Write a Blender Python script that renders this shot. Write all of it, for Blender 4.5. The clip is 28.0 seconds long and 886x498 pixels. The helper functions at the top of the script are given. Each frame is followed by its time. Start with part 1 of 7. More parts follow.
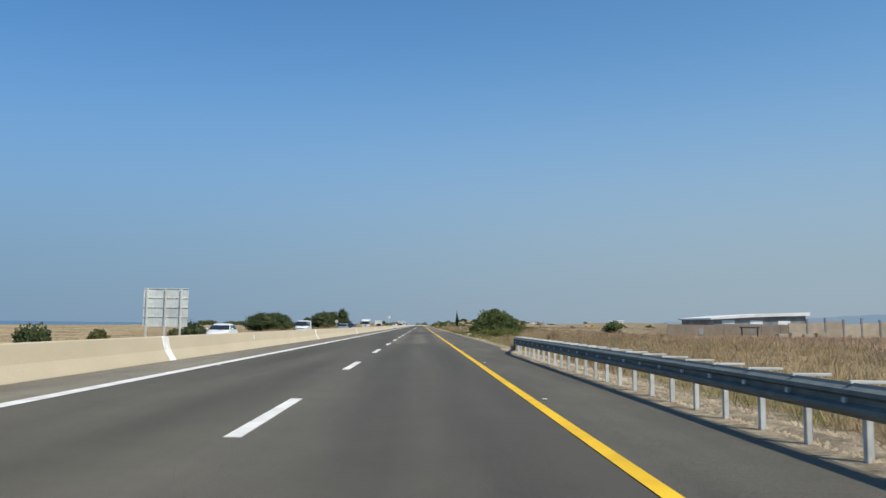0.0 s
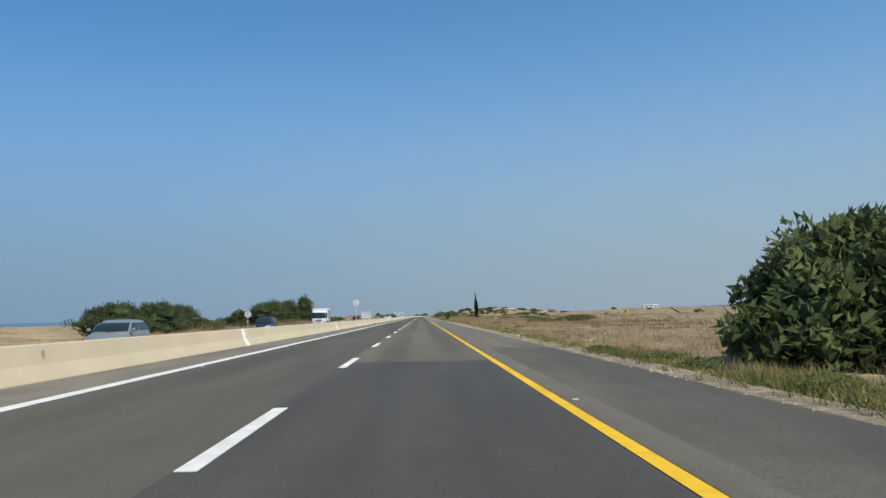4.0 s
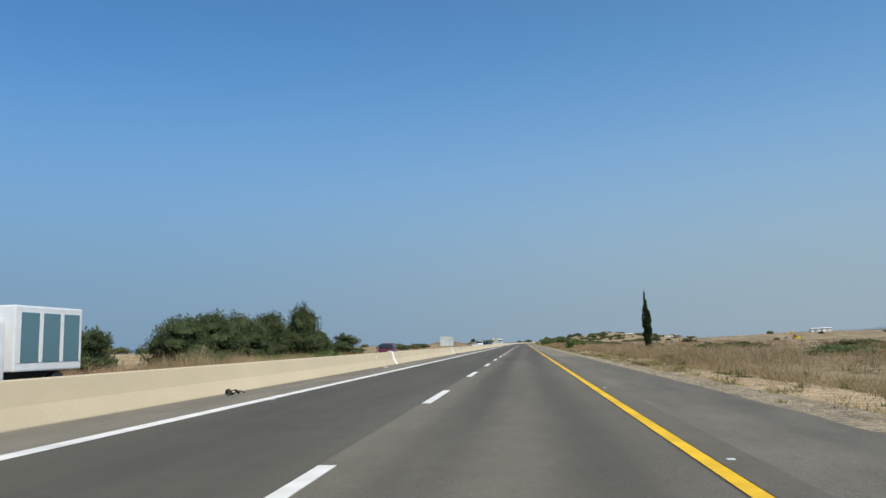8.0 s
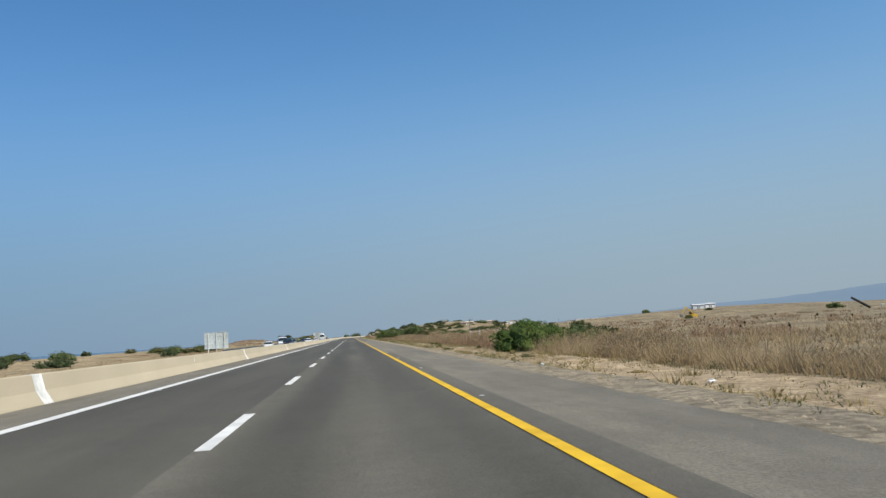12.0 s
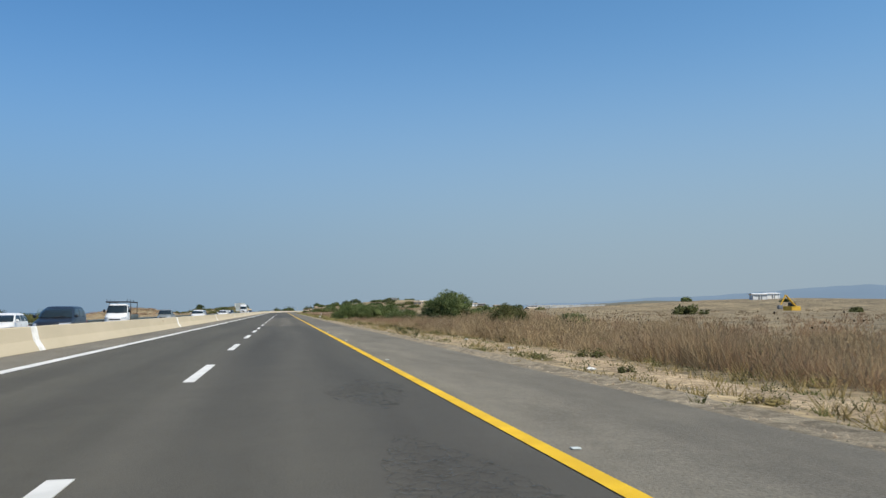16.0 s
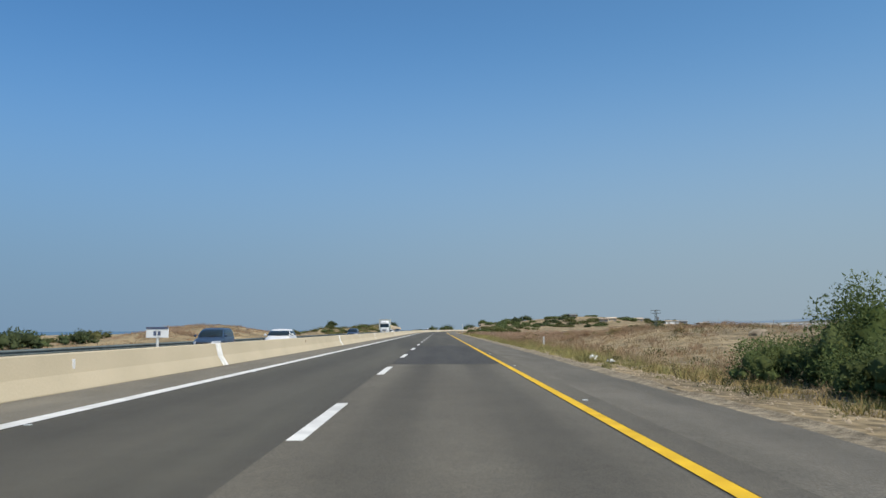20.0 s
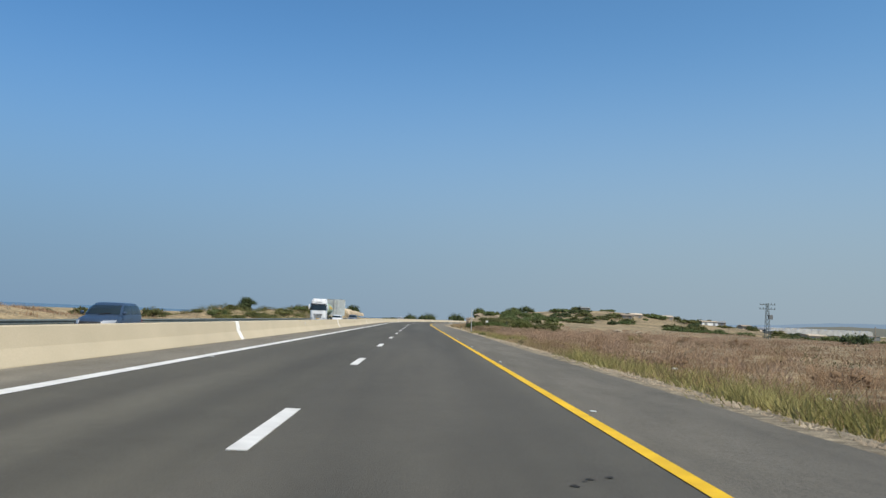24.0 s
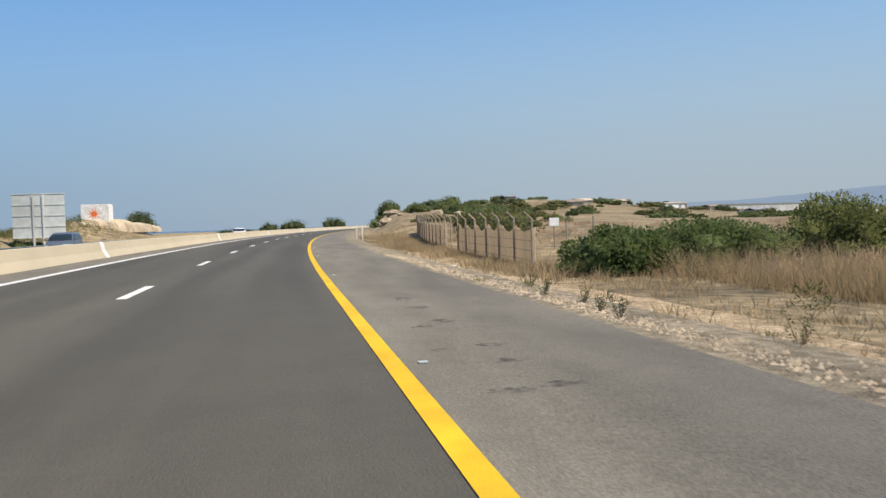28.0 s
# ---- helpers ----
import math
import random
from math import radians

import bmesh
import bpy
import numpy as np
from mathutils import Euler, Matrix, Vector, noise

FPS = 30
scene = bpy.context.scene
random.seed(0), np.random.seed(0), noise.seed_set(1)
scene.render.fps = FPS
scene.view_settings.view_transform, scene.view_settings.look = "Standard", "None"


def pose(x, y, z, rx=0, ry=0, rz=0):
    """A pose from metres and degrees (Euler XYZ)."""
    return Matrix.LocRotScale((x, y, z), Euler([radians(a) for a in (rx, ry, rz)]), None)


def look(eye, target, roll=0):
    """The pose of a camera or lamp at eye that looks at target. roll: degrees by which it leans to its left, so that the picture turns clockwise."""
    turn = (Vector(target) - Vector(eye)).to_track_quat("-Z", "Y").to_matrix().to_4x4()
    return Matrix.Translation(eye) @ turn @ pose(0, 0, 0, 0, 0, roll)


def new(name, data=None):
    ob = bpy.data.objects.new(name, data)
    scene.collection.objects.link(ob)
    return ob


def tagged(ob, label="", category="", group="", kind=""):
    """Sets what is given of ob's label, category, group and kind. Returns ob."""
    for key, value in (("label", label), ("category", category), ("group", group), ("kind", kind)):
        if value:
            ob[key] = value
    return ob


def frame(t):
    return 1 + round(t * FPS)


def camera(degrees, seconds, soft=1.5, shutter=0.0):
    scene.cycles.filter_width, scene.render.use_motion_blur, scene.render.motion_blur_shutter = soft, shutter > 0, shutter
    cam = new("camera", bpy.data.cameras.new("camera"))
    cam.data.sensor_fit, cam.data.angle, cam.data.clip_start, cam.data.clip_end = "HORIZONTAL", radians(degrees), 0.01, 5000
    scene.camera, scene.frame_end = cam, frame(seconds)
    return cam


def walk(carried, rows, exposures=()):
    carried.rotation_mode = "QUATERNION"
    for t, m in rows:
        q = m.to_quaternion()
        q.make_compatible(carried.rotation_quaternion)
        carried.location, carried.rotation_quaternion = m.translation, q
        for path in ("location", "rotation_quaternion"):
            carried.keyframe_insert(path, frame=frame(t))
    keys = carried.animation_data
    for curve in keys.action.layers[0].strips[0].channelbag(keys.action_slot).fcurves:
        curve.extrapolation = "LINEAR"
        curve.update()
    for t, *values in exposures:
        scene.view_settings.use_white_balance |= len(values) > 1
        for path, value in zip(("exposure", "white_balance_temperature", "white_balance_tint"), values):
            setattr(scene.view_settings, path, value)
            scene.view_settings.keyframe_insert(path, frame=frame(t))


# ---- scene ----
cam = camera(58.99, 28.0, soft=1.45, shutter=0.03)
# seconds, x, y, z, tilt, lean, turn
PATH = [
    (0, 0.16, 3.82, 1.17, 95.52, -0.66, -1.58),
    (1, -0.09, 28.42, 1.17, 94.69, -0.73, -0.86),
    (2, -0.08, 52.98, 1.17, 94.77, -0.48, -0.89),
    (3, 0.03, 77.48, 1.17, 94.88, 0.55, -1.36),
    (3.5, 0.04, 89.62, 1.17, 94.94, 0.99, -1.56),
    (5.5, 0.34, 138.59, 1.17, 94.22, 0.63, -1.82),
    (6, 0.40, 150.80, 1.17, 94.89, -1.44, 3.10),
    (7, 0.30, 175.38, 1.17, 93.65, 0.61, 7.69),
    (8, 0.19, 200.47, 1.17, 96.87, 0.99, 5.85),
    (9, -0.12, 225.80, 1.17, 97.21, 0.45, 4.45),
    (10, -0.11, 251.03, 1.17, 97.98, 1.23, -4.97),
    (11, -0.03, 276.34, 1.17, 97.41, 0.46, -7.45),
    (12, -0.05, 302.86, 1.17, 95.93, 3.51, -6.68),
    (12.5, -0.13, 315.72, 1.17, 94.89, 3.38, -6.31),
    (14.5, -0.22, 367.75, 1.17, 95.50, -0.53, -11.35),
    (15, -0.22, 380.71, 1.17, 94.96, -0.03, -12.56),
    (16, -0.26, 406.20, 1.17, 94.40, 0.33, -11.57),
    (17, -0.18, 429.98, 1.17, 94.91, -0.26, -4.33),
    (18, -0.34, 454.00, 1.17, 95.08, -0.67, -1.50),
    (19, -0.30, 480.50, 1.17, 96.10, -0.11, -0.55),
    (20, -0.22, 507.58, 1.17, 95.82, 0.25, -0.28),
    (20.5, -0.21, 520.0, 1.17, 96.24, -0.12, 0.92),
    (22.5, -0.16, 565.8, 1.17, 94.46, -0.21, 3.27),
    (23, -0.13, 578.60, 1.17, 94.62, -0.33, 2.30),
    (24, -0.28, 605.77, 1.17, 95.10, -2.40, -1.82),
    (25, -0.29, 634.20, 1.17, 94.16, -1.00, -7.15),
    (26, -0.08, 661.68, 1.17, 92.55, 0.58, -10.17),
    (27, 0.47, 689.62, 1.17, 89.80, 2.18, -11.88),
    (28, 1.06, 718.09, 1.17, 88.00, 1.83, -11.50),
]
walk(cam, [(r[0], pose(*r[1:])) for r in PATH], exposures=[(0.0, 0.04, 6620, 10), (17.0, 0.04, 6620, 10), (19.0, -0.05, 6580, 10), (20.5, -0.03, 6600, 10), (24.0, 0.03, 6650, 10), (26.0, 0.12, 6780, 13), (27.0, 0.2, 6900, 14), (28.0, 0.28, 7000, 15)])

# ---- daylight ----
SUN_TO = Vector((0.5, -0.54, 0.92)).normalized()
world = bpy.data.worlds.new("sky")
scene.world = world
world.use_nodes = True
wn, wl = world.node_tree.nodes, world.node_tree.links
sky = wn.new("ShaderNodeTexSky")
sky.sky_type = "NISHITA"
sky.sun_disc = False
sky.sun_elevation = math.asin(SUN_TO.z)
sky.sun_rotation = math.atan2(SUN_TO.x, SUN_TO.y)
sky.altitude, sky.air_density, sky.dust_density, sky.ozone_density = 20.0, 1.0, 0.6, 4.0
# blue tint of the clear sky, and a bluish haze that thickens towards the horizon all round
tint = wn.new("ShaderNodeMix")
tint.data_type, tint.blend_type = "RGBA", "MULTIPLY"
tint.inputs[0].default_value, tint.inputs[7].default_value = 1.0, (0.64, 0.93, 1.01, 1)
where = wn.new("ShaderNodeTexCoord")
axes = wn.new("ShaderNodeSeparateXYZ")
climb = wn.new("ShaderNodeMapRange")
climb.interpolation_type = "SMOOTHERSTEP"
climb.inputs[1].default_value, climb.inputs[2].default_value = -0.02, 0.42
climb.inputs[3].default_value, climb.inputs[4].default_value = 0.94, 0.0
haze_mix = wn.new("ShaderNodeMix")
haze_mix.data_type = "RGBA"
sides = wn.new("ShaderNodeMapRange")
sides.interpolation_type = "SMOOTHSTEP"
sides.inputs[1].default_value, sides.inputs[2].default_value = -0.7, 0.6
hue = wn.new("ShaderNodeMix")
hue.data_type = "RGBA"
hue.inputs[6].default_value, hue.inputs[7].default_value = (1.24, 1.96, 2.95, 1), (2.02, 2.55, 3.1, 1)
wl.new(sides.outputs[0], hue.inputs[0]), wl.new(hue.outputs[2], haze_mix.inputs[7])
shade = wn.new("ShaderNodeMix")
shade.data_type = "RGBA"
shade.inputs[6].default_value, shade.inputs[7].default_value = (0.42, 0.72, 0.89, 1), (0.63, 0.92, 1.0, 1)
wl.new(sides.outputs[0], shade.inputs[0]), wl.new(shade.outputs[2], tint.inputs[7])
wl.new(sky.outputs[0], tint.inputs[6]), wl.new(tint.outputs[2], haze_mix.inputs[6])
wl.new(where.outputs["Generated"], axes.inputs[0]), wl.new(axes.outputs["Z"], climb.inputs[0]), wl.new(axes.outputs["X"], sides.inputs[0]), wl.new(climb.outputs[0], haze_mix.inputs[0])
wl.new(haze_mix.outputs[2], wn["Background"].inputs[0])
wn["Background"].inputs[1].default_value = 0.15
sun = new("sun", bpy.data.lights.new("sun", "SUN"))
sun.data.energy, sun.data.angle, sun.data.color = 4.15, radians(0.6), (1.0, 0.92, 0.78)
sun.matrix_world = look(SUN_TO * 200, (0, 0, 0))

# ---- materials ----
def mat(name, c1, c2, rough=0.85, scale=3.0, bump=0.25, bscale=30.0, metal=0.0, island=0.0, big=0.25, bigscale=0.15, stretch=(1, 1, 1), spec=0.4, piece=0.0, lo=0.35, hi=0.65, grain=0.0, gscale=70.0, thin=0.0):
    m = bpy.data.materials.new(name)
    m.use_nodes = True
    n, l = m.node_tree.nodes, m.node_tree.links
    b = n["Principled BSDF"]
    b.inputs["Roughness"].default_value, b.inputs["Metallic"].default_value = rough, metal
    b.inputs["Specular IOR Level"].default_value = spec
    if rough > 0.75 and not thin:
        b.inputs["Diffuse Roughness"].default_value = 0.9
    geo = n.new("ShaderNodeNewGeometry")
    mp = n.new("ShaderNodeMapping")
    mp.inputs["Scale"].default_value = stretch
    l.new(geo.outputs["Position"], mp.inputs[0])
    a = n.new("ShaderNodeTexNoise")
    a.inputs["Scale"].default_value, a.inputs["Detail"].default_value = scale, 6.0
    l.new(mp.outputs[0], a.inputs["Vector"])
    rmp = n.new("ShaderNodeMapRange")
    rmp.inputs[1].default_value, rmp.inputs[2].default_value = lo, hi
    l.new(a.outputs[0], rmp.inputs[0])
    mix = n.new("ShaderNodeMix")
    mix.data_type = "RGBA"
    mix.inputs[6].default_value, mix.inputs[7].default_value = (*c1, 1), (*c2, 1)
    l.new(rmp.outputs[0], mix.inputs[0])
    g = n.new("ShaderNodeTexNoise")
    g.inputs["Scale"].default_value, g.inputs["Detail"].default_value = bigscale, 4.0
    l.new(mp.outputs[0], g.inputs["Vector"])
    val = n.new("ShaderNodeMapRange")
    val.inputs[1].default_value, val.inputs[2].default_value = 0.3, 0.7
    val.inputs[3].default_value, val.inputs[4].default_value = 1 - big, 1 + big
    l.new(g.outputs[0], val.inputs[0])
    last = val.outputs[0]
    for amount, src in ((island, geo.outputs["Random Per Island"]), (piece, None)):
        if amount:
            if src is None:
                src = n.new("ShaderNodeObjectInfo").outputs["Random"]
            r2 = n.new("ShaderNodeMapRange")
            r2.inputs[3].default_value, r2.inputs[4].default_value = 1 - amount, 1 + amount
            l.new(src, r2.inputs[0])
            mul = n.new("ShaderNodeMath")
            mul.operation = "MULTIPLY"
            l.new(last, mul.inputs[0]), l.new(r2.outputs[0], mul.inputs[1])
            last = mul.outputs[0]
    if grain:
        gr = n.new("ShaderNodeTexNoise")
        gr.inputs["Scale"].default_value, gr.inputs["Detail"].default_value = gscale, 3.0
        l.new(geo.outputs["Position"], gr.inputs["Vector"])
        r3 = n.new("ShaderNodeMapRange")
        r3.inputs[1].default_value, r3.inputs[2].default_value = 0.3, 0.7
        r3.inputs[3].default_value, r3.inputs[4].default_value = 1 - grain, 1 + grain
        mul = n.new("ShaderNodeMath")
        mul.operation = "MULTIPLY"
        l.new(gr.outputs[0], r3.inputs[0]), l.new(last, mul.inputs[0]), l.new(r3.outputs[0], mul.inputs[1])
        last = mul.outputs[0]
    hsv = n.new("ShaderNodeHueSaturation")
    l.new(mix.outputs[2], hsv.inputs["Color"]), l.new(last, hsv.inputs["Value"])
    l.new(hsv.outputs[0], b.inputs["Base Color"])
    if bump:
        f = n.new("ShaderNodeTexNoise")
        f.inputs["Scale"].default_value, f.inputs["Detail"].default_value = bscale, 4.0
        l.new(geo.outputs["Position"], f.inputs["Vector"])
        bp = n.new("ShaderNodeBump")
        bp.inputs["Strength"].default_value, bp.inputs["Distance"].default_value = bump, 0.02
        l.new(f.outputs[0], bp.inputs["Height"]), l.new(bp.outputs[0], b.inputs["Normal"])
    if thin:
        # light passes through thin leaves and stalks
        tr, ms = n.new("ShaderNodeBsdfTranslucent"), n.new("ShaderNodeMixShader")
        ms.inputs[0].default_value = thin
        l.new(hsv.outputs[0], tr.inputs[0])
        # soft blades and leaves take the light of the whole tuft, which faces up
        add, unit = n.new("ShaderNodeVectorMath"), n.new("ShaderNodeVectorMath")
        unit.operation = "NORMALIZE"
        add.inputs[1].default_value = (0.0, 0.0, 1.3 if spec > 0.09 else 0.6)
        l.new(geo.outputs["Normal"], add.inputs[0]), l.new(add.outputs[0], unit.inputs[0])
        l.new(unit.outputs[0], b.inputs["Normal"])
        l.new(b.outputs[0], ms.inputs[1]), l.new(tr.outputs[0], ms.inputs[2])
        l.new(ms.outputs[0], n["Material Output"].inputs[0])
    return m


def glass(name, tint):
    m = bpy.data.materials.new(name)
    m.use_nodes = True
    b = m.node_tree.nodes["Principled BSDF"]
    b.inputs["Base Color"].default_value = (*tint, 1)
    b.inputs["Roughness"].default_value, b.inputs["Specular IOR Level"].default_value = 0.08, 0.42
    return m


ASPHALT = mat("asphalt_fresh", (0.0715, 0.0648, 0.05), (0.095, 0.0872, 0.0667), 0.8, 0.9, 0.5, 90, grain=0.4, big=0.14, bigscale=0.5, stretch=(1, 0.05, 1), spec=0.36)
ASPHALT_MID = mat("asphalt_travelled", (0.0749, 0.0682, 0.0538), (0.0979, 0.0893, 0.0701), 0.8, 0.9, 0.5, 90, grain=0.4, big=0.14, bigscale=0.5, stretch=(1, 0.05, 1), spec=0.36)
ASPHALT_OLD = mat("asphalt_worn", (0.111, 0.099, 0.076), (0.141, 0.127, 0.098), 0.82, 0.9, 0.5, 90, grain=0.4, big=0.12, bigscale=0.5, stretch=(1, 0.05, 1), spec=0.36)
ASPHALT_TRACKED = mat("asphalt_tracked", (0.104, 0.094, 0.071), (0.132, 0.119, 0.092), 0.82, 0.9, 0.5, 90, grain=0.4, big=0.12, bigscale=0.5, stretch=(1, 0.05, 1), spec=0.36)
ASPHALT_DARK = mat("asphalt_dark_patch", (0.055, 0.050, 0.043), (0.070, 0.065, 0.055), 0.78, 1.2, 0.5, 90, grain=0.4, big=0.1, bigscale=0.5, stretch=(1, 0.08, 1), spec=0.36)
SHOULDER_DARK = mat("asphalt_shoulder_dark", (0.088, 0.0803, 0.0627), (0.1133, 0.1034, 0.0803), 0.82, 1.2, 0.6, 80, grain=0.35, gscale=60.0, big=0.12, bigscale=0.35, stretch=(1, 0.15, 1), spec=0.36)
SHOULDER_MID = mat("asphalt_shoulder_mid", (0.124, 0.1113, 0.0859), (0.1558, 0.1399, 0.1092), 0.82, 1.4, 0.6, 80, grain=0.32, gscale=50.0, big=0.14, bigscale=0.35, stretch=(1, 0.18, 1), spec=0.36)
SHOULDER_SOFT = mat("asphalt_shoulder_soft", (0.139, 0.1247, 0.0962), (0.1745, 0.1567, 0.1223), 0.82, 1.4, 0.6, 80, grain=0.32, gscale=50.0, big=0.14, bigscale=0.35, stretch=(1, 0.18, 1), spec=0.36)
SHOULDER_PALE = mat("asphalt_shoulder_pale", (0.155, 0.139, 0.107), (0.195, 0.175, 0.1365), 0.82, 1.4, 0.6, 80, grain=0.32, gscale=50.0, big=0.14, bigscale=0.35, stretch=(1, 0.18, 1), spec=0.36)
SHOULDER_INNER = mat("asphalt_inner_shoulder", (0.146, 0.131, 0.102), (0.183, 0.165, 0.129), 0.82, 1.4, 0.6, 80, grain=0.32, gscale=50.0, big=0.14, bigscale=0.35, stretch=(1, 0.18, 1), spec=0.36)
SHOULDER = mat("asphalt_shoulder", (0.1632, 0.144, 0.1092), (0.204, 0.1812, 0.1368), 0.84, 1.6, 0.6, 80, grain=0.3, gscale=45.0, big=0.16, bigscale=0.35, stretch=(1, 0.2, 1), spec=0.36)
CRACKED = mat("asphalt_cracked", (0.045, 0.045, 0.042), (0.13, 0.128, 0.115), 0.95, 9.0, 1.0, 25, big=0.3, bigscale=1.0)
PIT = mat("asphalt_broken_pit", (0.018, 0.017, 0.015), (0.045, 0.042, 0.036), 0.95, 12.0, 0.8, 40)
STAIN = mat("oil_stain", (0.06, 0.056, 0.05), (0.095, 0.088, 0.076), 0.85, 5.0, 0.3, 60)
WHITE_LINE = mat("road_paint_white", (0.66, 0.64, 0.59), (0.82, 0.8, 0.74), 0.7, 2.0, 0.3, 60, big=0.1, bigscale=0.8)
YELLOW_LINE = mat("road_paint_yellow", (0.72, 0.42, 0.01), (0.84, 0.52, 0.015), 0.7, 2.5, 0.3, 60, big=0.12, bigscale=0.6)
CONCRETE = mat("barrier_concrete", (0.448, 0.386, 0.275), (0.486, 0.418, 0.301), 0.92, 1.2, 0.15, 40, grain=0.05, gscale=30.0, big=0.05, bigscale=0.12, stretch=(1, 0.4, 0.6))
JOINT = mat("joint_white_paint", (0.62, 0.61, 0.57), (0.8, 0.79, 0.76), 0.8, 5.0, 0.3, 40, big=0.2, bigscale=2.0)
# base colour darkened for the shade on the near rail's road face
STEEL = mat("galvanised_steel", (0.12, 0.145, 0.14), (0.17, 0.195, 0.185), 0.7, 3.0, 0.1, 40, metal=0.12, big=0.15, bigscale=0.6)
STEEL_LIGHT = mat("galvanised_post", (0.55, 0.55, 0.52), (0.68, 0.68, 0.64), 0.6, 6.0, 0.1, 40, metal=0.2, piece=0.12)
SIGN_BACK = mat("sign_back_aluminium", (0.58, 0.61, 0.57), (0.68, 0.71, 0.67), 0.55, 2.0, 0.05, 30, metal=0.2, piece=0.06)
SIGN_WHITE = mat("sign_white", (0.72, 0.72, 0.7), (0.8, 0.8, 0.78), 0.6, 4.0, 0.05, 30)
SIGN_INK = mat("sign_dark_marks", (0.08, 0.1, 0.16), (0.12, 0.14, 0.2), 0.6, 4.0, 0.0)
ORANGE = mat("paint_orange", (0.65, 0.13, 0.03), (0.75, 0.2, 0.05), 0.8, 5.0, 0.1)
SOIL = mat("dry_field_soil", (0.165, 0.125, 0.066), (0.33, 0.25, 0.14), 0.97, 0.8, 0.8, 6.0, grain=0.5, gscale=3.2, big=0.35, bigscale=0.11)
GRAVEL = mat("verge_gravel", (0.15, 0.12, 0.078), (0.31, 0.255, 0.172), 0.97, 5.0, 0.35, 70, grain=0.5, gscale=62.0, big=0.3, bigscale=1.1)
PALE_DIRT = mat("pale_sandy_dirt", (0.26, 0.186, 0.104), (0.46, 0.345, 0.21), 0.97, 2.5, 0.8, 14, grain=0.45, gscale=16.0, big=0.22, bigscale=0.5)
SEA = mat("sea_water", (0.03, 0.07, 0.11), (0.05, 0.1, 0.15), 0.2, 0.02, 0.3, 0.5, big=0.1, bigscale=0.005, spec=0.5)
CUT_FACE = mat("cream_cut_face", (0.42, 0.33, 0.22), (0.6, 0.5, 0.36), 0.95, 0.9, 0.9, 5, big=0.25, bigscale=0.5, stretch=(1, 1, 0.35))
STONE = mat("limestone", (0.35, 0.27, 0.18), (0.5, 0.41, 0.29), 0.95, 2.0, 0.9, 8, big=0.2, bigscale=0.8, piece=0.15)
GRASS_DRY = mat("dry_grass_tan", (0.345, 0.252, 0.138), (0.485, 0.365, 0.215), 0.95, 0.25, 0.0, island=0.12, big=0.2, bigscale=0.1, thin=0.45, spec=0.1)
GRASS_RED = mat("dry_grass_reddish", (0.3, 0.193, 0.115), (0.42, 0.285, 0.175), 0.95, 0.25, 0.0, island=0.08, big=0.22, bigscale=0.1, thin=0.48, spec=0.1)
GRASS_BROWN = mat("dry_grass_brown", (0.2, 0.142, 0.084), (0.31, 0.225, 0.138), 0.95, 0.4, 0.0, island=0.12, big=0.25, bigscale=0.15, thin=0.45, spec=0.1)
GRASS_YELLOW = mat("grass_yellow_green", (0.27, 0.215, 0.085), (0.4, 0.3, 0.14), 0.95, 0.6, 0.0, thin=0.35, spec=0.1, island=0.25, big=0.2, bigscale=0.1)
GRASS_LIME = mat("grass_fresh_yellow_green", (0.26, 0.238, 0.082), (0.4, 0.345, 0.145), 0.95, 0.6, 0.0, thin=0.35, spec=0.1, island=0.25, big=0.2, bigscale=0.3)
GRASS_PINK = mat("dry_grass_pinkish", (0.41, 0.268, 0.17), (0.54, 0.38, 0.258), 0.95, 0.25, 0.0, island=0.06, big=0.2, bigscale=0.1, thin=0.5, spec=0.1)
GRASS_GREEN = mat("weeds_green", (0.135, 0.145, 0.05), (0.23, 0.215, 0.085), 0.9, 0.5, 0.0, thin=0.35, spec=0.1, island=0.3, big=0.2, bigscale=0.2)
LEAF = mat("leaves_green", (0.096, 0.128, 0.047), (0.178, 0.21, 0.086), 0.7, 0.8, 0.0, island=0.3, big=0.25, bigscale=0.5, spec=0.08, thin=0.46)
LEAF_ACACIA = mat("leaves_acacia", (0.09, 0.125, 0.04), (0.165, 0.2, 0.078), 0.75, 0.8, 0.0, island=0.3, big=0.25, bigscale=0.5, spec=0.08, thin=0.46)
LEAF_DARK = mat("leaves_dark_pine", (0.056, 0.076, 0.034), (0.112, 0.137, 0.064), 0.75, 0.8, 0.0, island=0.3, big=0.25, bigscale=0.5, spec=0.08, thin=0.46)
LEAF_FRESH = mat("leaves_fresh_green", (0.085, 0.135, 0.035), (0.15, 0.205, 0.06), 0.7, 0.8, 0.0, island=0.3, big=0.2, bigscale=0.5, spec=0.08, thin=0.46)
LEAF_WEED = mat("leaves_weedy", (0.12, 0.14, 0.044), (0.21, 0.22, 0.082), 0.8, 0.8, 0.0, island=0.3, big=0.25, bigscale=0.7, spec=0.08, thin=0.46)
LEAF_OLIVE = mat("leaves_olive_dusty", (0.095, 0.105, 0.04), (0.16, 0.158, 0.066), 0.85, 0.8, 0.0, island=0.3, big=0.25, bigscale=0.5, spec=0.08, thin=0.46)
CYPRESS = mat("leaves_cypress", (0.02, 0.032, 0.014), (0.045, 0.062, 0.025), 0.8, 1.2, 0.0, island=0.3, big=0.25, bigscale=0.9, spec=0.08, thin=0.2)
BARK = mat("bark", (0.1, 0.07, 0.045), (0.18, 0.13, 0.09), 0.95, 6.0, 0.8, 20, stretch=(1, 1, 0.3))
